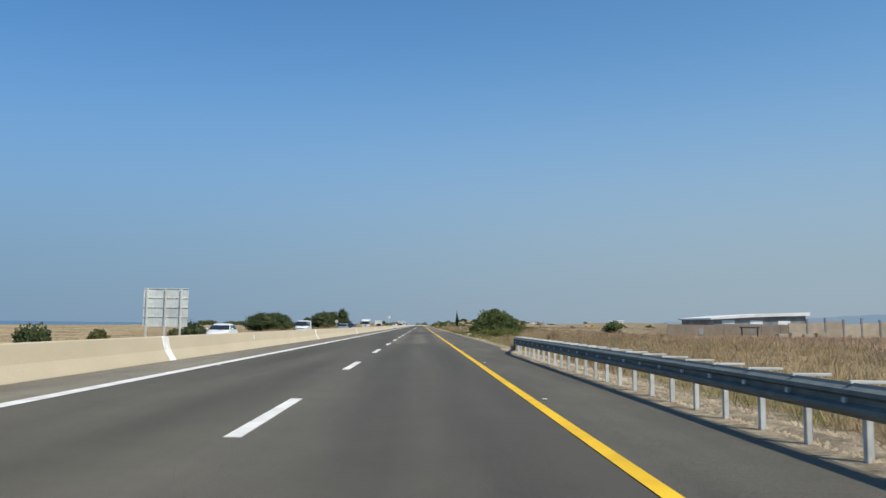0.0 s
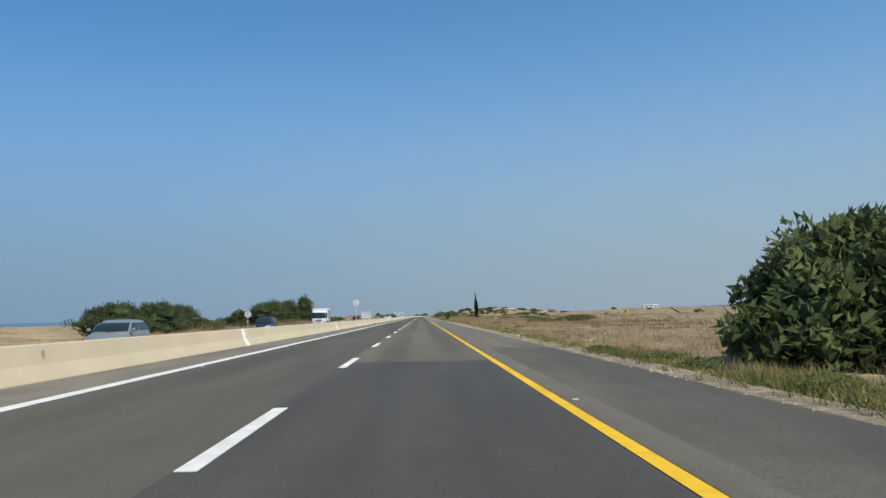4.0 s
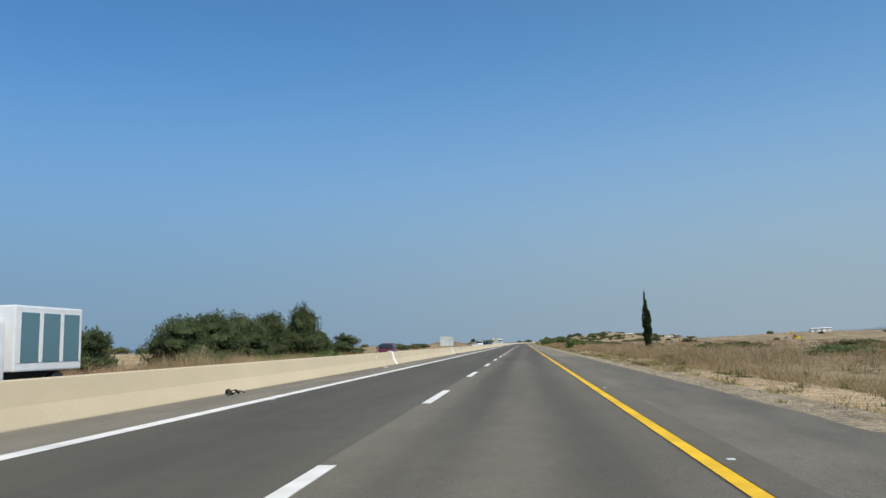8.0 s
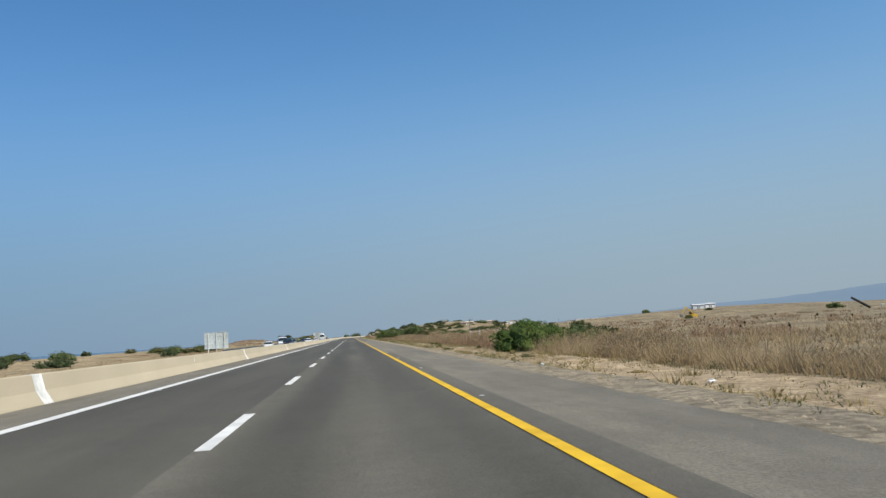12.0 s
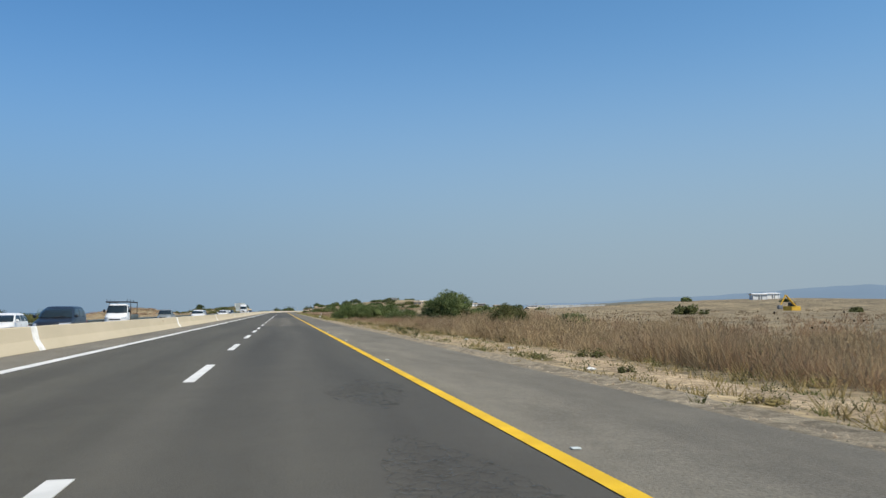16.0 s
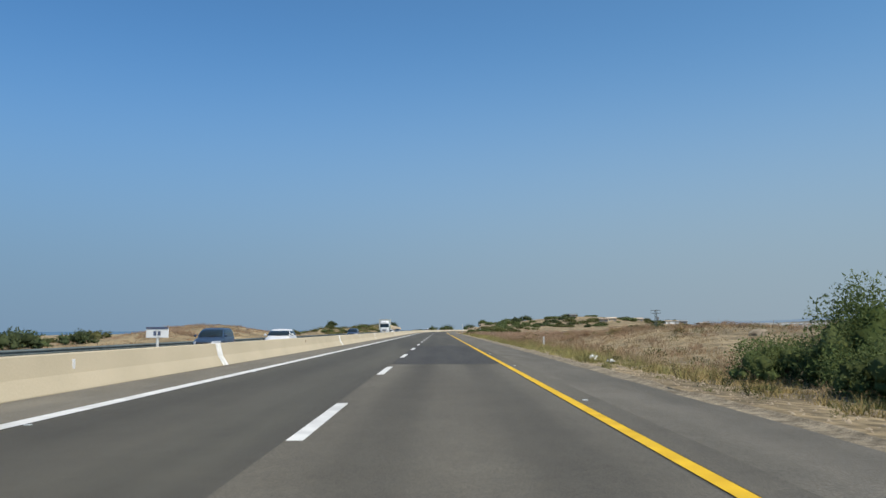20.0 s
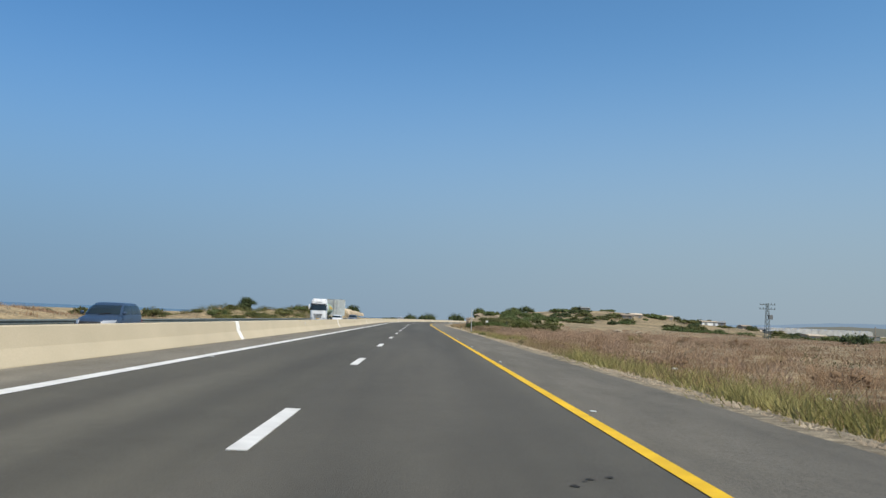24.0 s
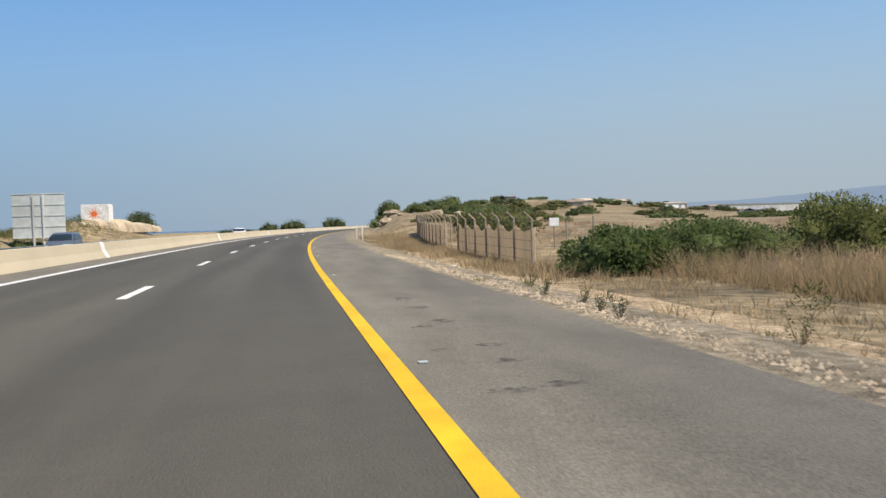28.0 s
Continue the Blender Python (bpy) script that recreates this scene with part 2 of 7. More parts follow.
TYRE = mat("tyre_rubber", (0.015, 0.015, 0.015), (0.03, 0.03, 0.03), 0.85, 8.0, 0.2, 50)
RIM = mat("wheel_rim", (0.4, 0.4, 0.4), (0.5, 0.5, 0.5), 0.4, 5.0, 0.0, metal=0.7)
TRIM_BLACK = mat("black_plastic", (0.02, 0.02, 0.02), (0.035, 0.035, 0.035), 0.6, 8.0, 0.1)
LAMP_GLASS = glass("headlight_glass", (0.42, 0.44, 0.47))
CAR_GLASS = glass("car_glass", (0.02, 0.03, 0.035))
BLUE_GLASS = glass("cargo_side_panel", (0.1, 0.2, 0.24))
WALL_TERRA = mat("terracotta_wall", (0.3, 0.235, 0.175), (0.36, 0.29, 0.22), 0.92, 0.5, 0.3, 8, big=0.12, bigscale=0.1)
WALL_BEIGE = mat("beige_plaster", (0.5, 0.41, 0.3), (0.6, 0.5, 0.38), 0.92, 0.5, 0.3, 8, big=0.12, bigscale=0.15, piece=0.1)
ROOF_WHITE = mat("white_sheet_roof", (0.68, 0.69, 0.68), (0.8, 0.8, 0.79), 0.6, 0.4, 0.1, 8, big=0.1, bigscale=0.1)
GREENHOUSE = mat("greenhouse_plastic", (0.46, 0.45, 0.42), (0.6, 0.59, 0.55), 0.5, 0.3, 0.1, 5, big=0.15, bigscale=0.1)
GREY_WALL = mat("grey_shed_wall", (0.25, 0.26, 0.26), (0.34, 0.35, 0.35), 0.85, 0.5, 0.2, 8)
EXC_YELLOW = mat("machine_yellow", (0.6, 0.35, 0.03), (0.7, 0.42, 0.05), 0.6, 3.0, 0.1)
TANK_GREEN = mat("tank_pale_green", (0.33, 0.4, 0.26), (0.4, 0.47, 0.32), 0.45, 1.0, 0.05, 20, big=0.1, bigscale=0.5)
WOOD_POST = mat("weathered_post", (0.35, 0.27, 0.2), (0.48, 0.39, 0.3), 0.92, 4.0, 0.4, 30, piece=0.15)
POST_WHITE = mat("post_white_paint", (0.62, 0.6, 0.55), (0.75, 0.73, 0.69), 0.8, 6.0, 0.2, 30)
REED = mat("reed_screen", (0.66, 0.55, 0.4), (0.82, 0.7, 0.53), 0.95, 6.0, 0.6, 30, big=0.15, bigscale=0.6, stretch=(4, 4, 0.3), thin=0.7)
SEED_HEAD = mat("dark_seed_heads", (0.05, 0.035, 0.02), (0.1, 0.07, 0.045), 0.95, 5.0, 0.0, island=0.3)
PLASTIC_WHITE = mat("litter_white", (0.7, 0.69, 0.66), (0.82, 0.81, 0.79), 0.7, 6.0, 0.3, 20)
CARDBOARD = mat("litter_cardboard", (0.5, 0.4, 0.24), (0.62, 0.52, 0.35), 0.9, 6.0, 0.2, 20)


def cracks(m, scale=7.0, width=0.06):
    """Leaves only a net of crack lines of a material; the rest is clear."""
    n, l = m.node_tree.nodes, m.node_tree.links
    geo, vor = n.new("ShaderNodeNewGeometry"), n.new("ShaderNodeTexVoronoi")
    vor.feature = "DISTANCE_TO_EDGE"
    vor.inputs["Scale"].default_value = scale
    wob = n.new("ShaderNodeTexNoise")
    wob.inputs["Scale"].default_value, wob.inputs["Detail"].default_value = 5.0, 3.0
    bent = n.new("ShaderNodeVectorMath")
    bent.operation = "MULTIPLY_ADD"
    bent.inputs[1].default_value = (0.3, 0.3, 0.0)
    l.new(geo.outputs["Position"], wob.inputs["Vector"])
    l.new(wob.outputs["Color"], bent.inputs[0]), l.new(geo.outputs["Position"], bent.inputs[2])
    l.new(bent.outputs[0], vor.inputs["Vector"])
    cut = n.new("ShaderNodeMapRange")
    cut.inputs[1].default_value, cut.inputs[2].default_value = width * 0.3, width
    cut.inputs[3].default_value, cut.inputs[4].default_value = 0.45, 0.0
    l.new(vor.outputs[0], cut.inputs[0])
    l.new(cut.outputs[0], n["Principled BSDF"].inputs["Alpha"])
    return m


cracks(CRACKED)


def travelled(m, tracks, deep, mottle=0.1):
    """Wheel tracks darkened by rubber along a lane, following the bend, with blotches and loose pale chippings."""
    n, l = m.node_tree.nodes, m.node_tree.links
    hsv = next(k for k in n if k.bl_idname == "ShaderNodeHueSaturation")
    value = hsv.inputs["Value"].links[0].from_socket
    geo, axes3 = n.new("ShaderNodeNewGeometry"), n.new("ShaderNodeSeparateXYZ")
    l.new(geo.outputs["Position"], axes3.inputs[0])

    def op(kind, a, b):
        k = n.new("ShaderNodeMath")
        k.operation = kind
        for i, v in enumerate((a, b)):
            if isinstance(v, (int, float)):
                k.inputs[i].default_value = v
            else:
                l.new(v, k.inputs[i])
        return k.outputs[0]

    past = op("MAXIMUM", op("SUBTRACT", axes3.outputs[1], 733.0), 0.0)
    wander = n.new("ShaderNodeTexNoise")
    wander.inputs["Scale"].default_value, wander.inputs["Detail"].default_value = 0.03, 2.0
    l.new(geo.outputs["Position"], wander.inputs["Vector"])
    off = op("ADD", op("SUBTRACT", axes3.outputs[0], op("DIVIDE", op("MULTIPLY", past, past), 1700.0)), op("MULTIPLY", op("SUBTRACT", wander.outputs[0], 0.5), 0.5))
    for c, wide in tracks:
        u = op("DIVIDE", op("SUBTRACT", off, c), wide)
        bell = op("DIVIDE", 1.0, op("ADD", 1.0, op("MULTIPLY", op("MULTIPLY", u, u), op("MULTIPLY", u, u))))
        value = op("MULTIPLY", value, op("SUBTRACT", 1.0, op("MULTIPLY", bell, deep)))
    for scale, most in ((0.8, mottle), (4.5, mottle * 0.7)):
        spots = n.new("ShaderNodeTexNoise")
        spots.inputs["Scale"].default_value, spots.inputs["Detail"].default_value, spots.inputs["Roughness"].default_value = scale, 5.0, 0.65
        l.new(geo.outputs["Position"], spots.inputs["Vector"])
        value = op("MULTIPLY", value, op("ADD", 1.0 - most * 2.0, op("MULTIPLY", spots.outputs[0], most * 4.0)))
    chips = n.new("ShaderNodeTexVoronoi")
    chips.inputs["Scale"].default_value = 16.0
    l.new(geo.outputs["Position"], chips.inputs["Vector"])
    speck = n.new("ShaderNodeMapRange")
    speck.inputs[1].default_value, speck.inputs[2].default_value, speck.inputs[3].default_value, speck.inputs[4].default_value = 0.1, 0.2, 0.55, 0.0
    l.new(chips.outputs["Distance"], speck.inputs[0])
    rare = n.new("ShaderNodeMapRange")
    rare.inputs[1].default_value, rare.inputs[2].default_value = 0.86, 0.9
    l.new(chips.outputs["Color"], rare.inputs[0])
    l.new(op("ADD", value, op("MULTIPLY", speck.outputs[0], rare.outputs[0])), hsv.inputs["Value"])


LEFT_TRACKS, RIGHT_TRACKS = ((-4.5, 0.42), (-2.75, 0.42)), ((-0.78, 0.42), (0.98, 0.45))
travelled(ASPHALT, LEFT_TRACKS, 0.08)
travelled(ASPHALT_MID, RIGHT_TRACKS, 0.14)
travelled(ASPHALT_OLD, RIGHT_TRACKS, 0.27, 0.12)
travelled(ASPHALT_TRACKED, ((-0.72, 0.55), (1.0, 0.6)), 0.34, 0.12)
travelled(ASPHALT_DARK, RIGHT_TRACKS, 0.06)
for m in (SHOULDER_DARK, SHOULDER_MID, SHOULDER_SOFT, SHOULDER_PALE, SHOULDER_INNER, SHOULDER):
    travelled(m, ((4.1, 0.6),), 0.06, 0.12)


def faded(m, scale=9.0, most=0.75):
    """A material that breaks up into soft spots."""
    n, l = m.node_tree.nodes, m.node_tree.links
    geo, spots, cut = n.new("ShaderNodeNewGeometry"), n.new("ShaderNodeTexNoise"), n.new("ShaderNodeMapRange")
    spots.inputs["Scale"].default_value, spots.inputs["Detail"].default_value = scale, 5.0
    cut.inputs[1].default_value, cut.inputs[2].default_value, cut.inputs[4].default_value = 0.42, 0.62, most
    l.new(geo.outputs["Position"], spots.inputs["Vector"]), l.new(spots.outputs[0], cut.inputs[0])
    l.new(cut.outputs[0], n["Principled BSDF"].inputs["Alpha"])
    return m


faded(STAIN, 9.0, 0.5)


def paint(name, c):
    return mat(name, tuple(k * 0.94 for k in c), c, 0.3, 2.0, 0.0, big=0.05, bigscale=1.0, spec=0.42)


# ---- shape helpers ----
def mesh(name, verts, faces):
    me = bpy.data.meshes.new(name)
    me.from_pydata([tuple(p) for p in verts], [], [tuple(f) for f in faces])
    me.update()
    return me


def quick(name, V, F):
    """A mesh from arrays: V (n, 3), F (m, 3 or 4)."""
    me = bpy.data.meshes.new(name)
    V, F = np.asarray(V, dtype=np.float32), np.asarray(F, dtype=np.int32)
    k = F.shape[1]
    me.vertices.add(len(V)), me.loops.add(F.size), me.polygons.add(len(F))
    me.vertices.foreach_set("co", V.ravel())
    me.loops.foreach_set("vertex_index", F.ravel())
    me.polygons.foreach_set("loop_start", np.arange(0, F.size, k, dtype=np.int32))
    me.update(calc_edges=True)
    return me


def put(name, me, material, parent=None, label="", smooth=False):
    if not me.materials:
        me.materials.append(material)
    if smooth:
        me.polygons.foreach_set("use_smooth", [True] * len(me.polygons))
    ob = new(name, me)
    ob.parent = parent
    if label:
        ob["label"] = label
    return ob


def part(name, bm, material, parent, label=""):
    me = bpy.data.meshes.new(name)
    bm.to_mesh(me)
    bm.free()
    return put(name, me, material, parent, label)


def thing(name, m, label, category, group=""):
    ob = new(name)
    ob.matrix_world = m
    return tagged(ob, label, category, group)


def block(x0, x1, y0, y1, z0, z1, bevel=0.0, bm=None):
    own = bmesh.new()
    bmesh.ops.create_cube(own, size=1.0, matrix=Matrix.LocRotScale(((x0 + x1) / 2, (y0 + y1) / 2, (z0 + z1) / 2), None, (x1 - x0, y1 - y0, z1 - z0)))
    if bevel:
        bmesh.ops.bevel(own, geom=own.edges[:], offset=bevel, segments=2, affect="EDGES", profile=0.6)
    if bm is None:
        return own
    tmp = bpy.data.meshes.new("tmp")
    own.to_mesh(tmp)
    own.free()
    bm.from_mesh(tmp)
    bpy.data.meshes.remove(tmp)
    return bm


def tube(p, q, r0, r1=None, n=10, bm=None):
    bm = bm or bmesh.new()
    p, q = Vector(p), Vector(q)
    d = q - p
    m = Matrix.Translation((p + q) / 2) @ d.to_track_quat("Z", "Y").to_matrix().to_4x4()
    bmesh.ops.create_cone(bm, cap_ends=True, segments=n, radius1=r0, radius2=r0 if r1 is None else r1, depth=d.length, matrix=m)
    return bm


def loft(rings, bm=None):
    """A closed skin over rings of the same number of points."""
    bm = bm or bmesh.new()
    rows = [[bm.verts.new(p) for p in r] for r in rings]
    n = len(rows[0])
    for a, b in zip(rows, rows[1:]):
        for i in range(n):
            bm.faces.new((a[i], a[(i + 1) % n], b[(i + 1) % n], b[i]))
    bm.faces.new(rows[0][::-1]), bm.faces.new(rows[-1])
    bmesh.ops.recalc_face_normals(bm, faces=bm.faces[:])
    return bm


# ---- the road's line: straight, then a wide bend to the right ----
BEND_AT, BEND_R = 733.0, 850.0


def bend(s):
    d = max(0.0, s - BEND_AT)
    k = min(d, 420.0)
    return k * k / (2 * BEND_R) + (d - k) * 420.0 / BEND_R


def on(s, off, z=0.0):
    return (off + bend(s), s, z)


def off_of(x, y):
    """Distance from the road's axis, to its right."""
    return x - bend(y)


def stations(s0, s1, step=6.0):
    n = max(1, int((min(s1, BEND_AT) - s0) / (step * 4))) if s0 < BEND_AT else 0
    out = [s0 + (min(s1, BEND_AT) - s0) * i / n for i in range(n)] if n else []
    a = max(s0, BEND_AT)
    if s1 > BEND_AT:
        k = max(1, int((s1 - a) / step))
        out += [a + (s1 - a) * i / k for i in range(k + 1)]
    else:
        out.append(s1)
    return out


def strip(name, material, o0, o1, s0, s1, z, z1=None, parent=None, thick=0.0):
    ss = stations(s0, s1)
    z1 = z if z1 is None else z1
    V, F = [], []
    for s in ss:
        V += [on(s, o0, z), on(s, o1, z1)]
    for i in range(len(ss) - 1):
        F.append((2 * i, 2 * i + 1, 2 * i + 3, 2 * i + 2))
    return put(name, mesh(name, V, F), material, parent)


def sweep(name, material, profile, s0, s1, parent=None, label="", step=6.0):
    """A closed profile of (off, z) drawn along the road."""
    return part(name, loft([[on(s, o, z) for o, z in profile] for s in stations(s0, s1, step)]), material, parent, label)


def smooth(a):
    a = min(1.0, max(0.0, a))
    return a * a * (3 - 2 * a)


def bump(x, y, cx, cy, rx, ry):
    return math.exp(-(((x - cx) / rx) ** 2 + ((y - cy) / ry) ** 2))


def left_z(o):
    """Height of the opposite carriageway, which falls away from the median."""
    return -0.1 - 0.04 * max(0.0, -8.2 - o)


def gz(x, y):
    """Height of the natural ground."""
    o = off_of(x, y)
    rough = 0.12 * noise.noise((x * 0.11, y * 0.11, 0.3)) + 0.05 * noise.noise((x * 0.5, y * 0.5, 2.0))
    far = 1.2 * noise.noise((x * 0.006, y * 0.006, 5.0))
    if o >= 4.2:
        d = o - 4.6
        z = -0.04 - 0.16 * smooth(d / 2.5) - 0.22 * smooth((d - 3) / 25) + rough * smooth(d / 3) + far * smooth((d - 60) / 200)
        # the rocky rise beside the bend, and the earth mound in the fields
        z += 3.0 * smooth((o - 7.5) / 4.0) * bump(o, y, 14, 850, 16, 55)
        z += 1.4 * bump(x, y, 42, 880, 26, 60) * smooth((o - 9) / 10)
        z += 3.2 * bump(x, y, 178, 662, 72, 55) - 2.2 * bump(x, y, 126, 585, 24, 22)
        # the plain falls away beyond the fields, and in the yard far off to the right
        low = smooth((x - 74) / 60) * smooth((y - 700) / 80)
        z += 4.2 * bump(x, y, 300, 1165, 95, 55) + 9.5 * bump(x, y, 105, 1010, 80, 70) - 4.2 * bump(x, y, 160, 492, 50, 36)
        z += 0.9 * bump(x, y, 17, 462, 4.5, 8) * smooth((o - 9) / 3)
        z += 1.6 * bump(x, y, 24, 575, 15, 28) * smooth((o - 8) / 8)
        z -= 1.7 * smooth((x - 32) / 22) * bump(0, y, 0, 200, 1, 75)
        return z - 2.6 * low + 0.011 * max(0.0, o - 15) * (1 - low) - 0.5 * bump(x, y, 60, 745, 30, 50)
    if o <= -19.0:
        d = -19.0 - o
        z = left_z(-19.0) - 0.06 - 0.4 * smooth(d / 10) + rough * smooth(d / 3) + 0.3 * far * smooth((d - 60) / 200) - 0.006 * min(d, 200)
        # a low crest, beyond which the land drops to the sea
        z += 2.3 * smooth((d - 28) / 60) - 12.0 * smooth((d - 122 + 34 * noise.noise((0.0, y * 0.011, 9.0))) / 130)
        z += 3.9 * bump(o, y, -31, 828, 8, 20) + 3.2 * bump(o, y, -31, 792, 6, 12) + 2.5 * bump(o, y, -31, 768, 6, 9) + 2.3 * bump(o, y, -33, 742, 6, 11) + 1.0 * bump(o, y, -42, 700, 14, 70) + 2.8 * bump(o, y, -45, 656, 13, 28)
        return z + 0.011 * min(0.0, o + 22)
    return -0.9

# ---- ground, road ----
END = 1300.0


GRID_O = np.array([-4500, -2500, -1200, -700, -450, -320, -240, -190, -150, -125, -105, -90, -78, -68, -60, -53, -47, -42, -38, -34, -31, -28.5, -26.5, -24.5, -23, -21.5, -20.2, -19.6, -19.1, -18.9, -13, -8, 0, 4.25, 4.3, 4.8, 5.4, 6.2, 7.2, 8.3, 9.5, 10.8, 12.2, 13.8, 15.5, 17.5, 20, 23, 26.5, 30, 34, 39, 45, 52, 60, 70, 82, 96, 112, 130, 150, 175, 205, 240, 290, 360, 450, 700, 1200, 2500, 4500], dtype=float)
GRID_S = np.array([-900, -400, -200, -100] + [-60 + 4.0 * i for i in range(int(1120 / 4))] + [1064, 1080, 1100, 1130, 1170, 1220, 1300, 1450, 1700, 2100, 2800, 3600, 4600], dtype=float)


def ground_sheet():
    xs, ys = GRID_O, GRID_S
    V = []
    for y in ys:
        for o in xs:
            x = o + bend(y)
            V.append((x, y, gz(x, y)))
    n = len(xs)
    F = [(j * n + i, j * n + i + 1, (j + 1) * n + i + 1, (j + 1) * n + i) for j in range(len(ys) - 1) for i in range(n - 1)]
    ob = put("ground", quick("ground", V, F), SOIL, smooth=True)
    return tagged(ob, "dry brown field soil with dead grass", "ground", kind="structure")


GRID_Z = {}


def grid_z(i, j):
    if (i, j) not in GRID_Z:
        y = float(GRID_S[j])
        GRID_Z[i, j] = gz(float(GRID_O[i]) + bend(y), y)
    return GRID_Z[i, j]


def sheet_z(o, s):
    """Height of the ground sheet's facets at an offset and a station."""
    i = int(min(max(np.searchsorted(GRID_O, o) - 1, 0), len(GRID_O) - 2))
    j = int(min(max(np.searchsorted(GRID_S, s) - 1, 0), len(GRID_S) - 2))
    u, v = (o - GRID_O[i]) / (GRID_O[i + 1] - GRID_O[i]), (s - GRID_S[j]) / (GRID_S[j + 1] - GRID_S[j])
    return float((grid_z(i, j) * (1 - u) + grid_z(i + 1, j) * u) * (1 - v) + (grid_z(i, j + 1) * (1 - u) + grid_z(i + 1, j + 1) * u) * v)


def sea():
    ss = [float(v) for v in GRID_S[::6]] + [4600.0]
    oo = (-4500.0, -2400.0, -1100.0, -500.0, -180.0)
    V = [(o + bend(v), v, -5.0) for v in ss for o in oo]
    k = len(oo)
    F = [(j * k + i, j * k + i + 1, (j + 1) * k + i + 1, (j + 1) * k + i) for j in range(len(ss) - 1) for i in range(k - 1)]
    tagged(put("water", mesh("water", V, F), SEA), "hazy blue sea beyond the dry fields", "sea", kind="structure")


ground_sheet()
sea()
WHITE_OFF, DASH_OFF, YELLOW_OFF, BASE_OFF = -5.55, -1.75, 1.905, -7.34
# station and offset of the shoulder's outer edge
EDGES = [(-120, 4.16), (34, 4.16), (50, 4.8), (100, 4.98), (160, 4.85), (195, 4.62), (218, 4.82), (250, 4.72), (288, 4.42), (318, 4.66), (390, 4.86), (445, 4.8), (468, 4.46), (495, 4.32), (520, 4.3), (560, 4.5), (618, 4.7), (645, 4.6), (672, 4.82), (730, 4.76), (1400, 4.72)]


def edge_off(s):
    for (a, u), (b, v) in zip(EDGES, EDGES[1:]):
        if s <= b:
            return u + (v - u) * smooth((s - a) / (b - a)) + 0.05 * noise.noise((s * 0.21, 5.0, 0.0)) + 0.03 * noise.noise((s * 1.1, 2.0, 0.0))
    return 4.72


def shoulder(material, s0, s1, label):
    V, F = [], []
    n = int((s1 - s0) / 2.5)
    for i in range(n + 1):
        s = s0 + (s1 - s0) * i / n
        V += [on(s, YELLOW_OFF - 0.08, 0.0), on(s, edge_off(s), -0.03)]
        if i:
            F.append((2 * i - 2, 2 * i - 1, 2 * i + 1, 2 * i))
    tagged(put("road_shoulder", mesh("road_shoulder", V, F), material), label, "road", kind="structure")


tagged(strip("road_inner_shoulder", SHOULDER_INNER, BASE_OFF - 0.05, WHITE_OFF + 0.1, -120, END, 0.0), "lighter asphalt strip below the median barrier", "road", kind="structure")
tagged(strip("road_left_lane", ASPHALT, WHITE_OFF + 0.1, DASH_OFF - 0.12, -120, END, 0.0), "dark grey asphalt lane", "road", kind="structure")
tagged(strip("road_right_lane", ASPHALT_MID, DASH_OFF - 0.12, YELLOW_OFF - 0.08, -120, END, 0.0), "grey asphalt lane with wheel tracks", "road", kind="structure")
shoulder(SHOULDER_DARK, -120, 130, "dark grey asphalt hard shoulder")
shoulder(SHOULDER_MID, 130, 262, "grey asphalt hard shoulder")
shoulder(SHOULDER, 262, 462, "lighter worn asphalt hard shoulder")
shoulder(SHOULDER_MID, 462, 692, "grey asphalt hard shoulder")
shoulder(SHOULDER_SOFT, 692, 712, "grey asphalt hard shoulder")
shoulder(SHOULDER_PALE, 712, END, "pale grey worn asphalt hard shoulder by the bend")
tagged(strip("road_opposite", ASPHALT, -19.0, -8.05, -120, END, left_z(-19.0), left_z(-8.2)), "grey asphalt opposite carriageway behind the median", "road", kind="structure")
# resurfaced lengths of the right lane
for a, b, m, lab in ((51.5, 101.5, ASPHALT_OLD, "worn light grey length of asphalt"), (122, 176, ASPHALT_OLD, "worn light grey length of asphalt"), (176, 250, ASPHALT_OLD, "worn light grey length of asphalt"), (250.1, 352, ASPHALT_TRACKED, "worn length of asphalt with dark wheel tracks"), (464.6, 483.5, ASPHALT_OLD, "light grey resurfaced patch"), (484, 533.8, ASPHALT_OLD, "worn light grey length of asphalt"), (533.9, 562, ASPHALT_DARK, "dark fresh asphalt patch"), (101.6, 122, ASPHALT_DARK, "dark fresh asphalt patch")):
    tagged(strip("road_patch", m, DASH_OFF - 0.1, YELLOW_OFF - 0.12, a, b, 0.004), lab, "road patch", kind="structure")
# worn strip beside the yellow line
for a, b in ((52, 352), (470, 560)):
    tagged(strip("road_seam", ASPHALT_OLD, YELLOW_OFF + 0.1, YELLOW_OFF + 0.52, a, b, 0.003), "pale worn asphalt strip along the yellow line", "road", kind="structure")


def ragged(name, material, c0, c1, s0, s1, z, seed, label, wob=0.25, n=None):
    """A patch with uneven edges."""
    rng = random.Random(seed)
    n = n or max(4, int((s1 - s0) / 1.2))
    V, F = [], []
    for i in range(n + 1):
        s = s0 + (s1 - s0) * i / n
        taper = min(1.0, 4.0 * min(i, n - i) / n + 0.15)
        mid, half = (c0 + c1) / 2, (c1 - c0) / 2 * taper
        V += [on(s, mid - half + rng.uniform(-wob, wob) * taper, z), on(s, mid + half + rng.uniform(-wob, wob) * taper, z)]
        if i:
            F.append((2 * i - 2, 2 * i - 1, 2 * i + 1, 2 * i))
    return tagged(put(name, mesh(name, V, F), material), label, "road patch", kind="structure")


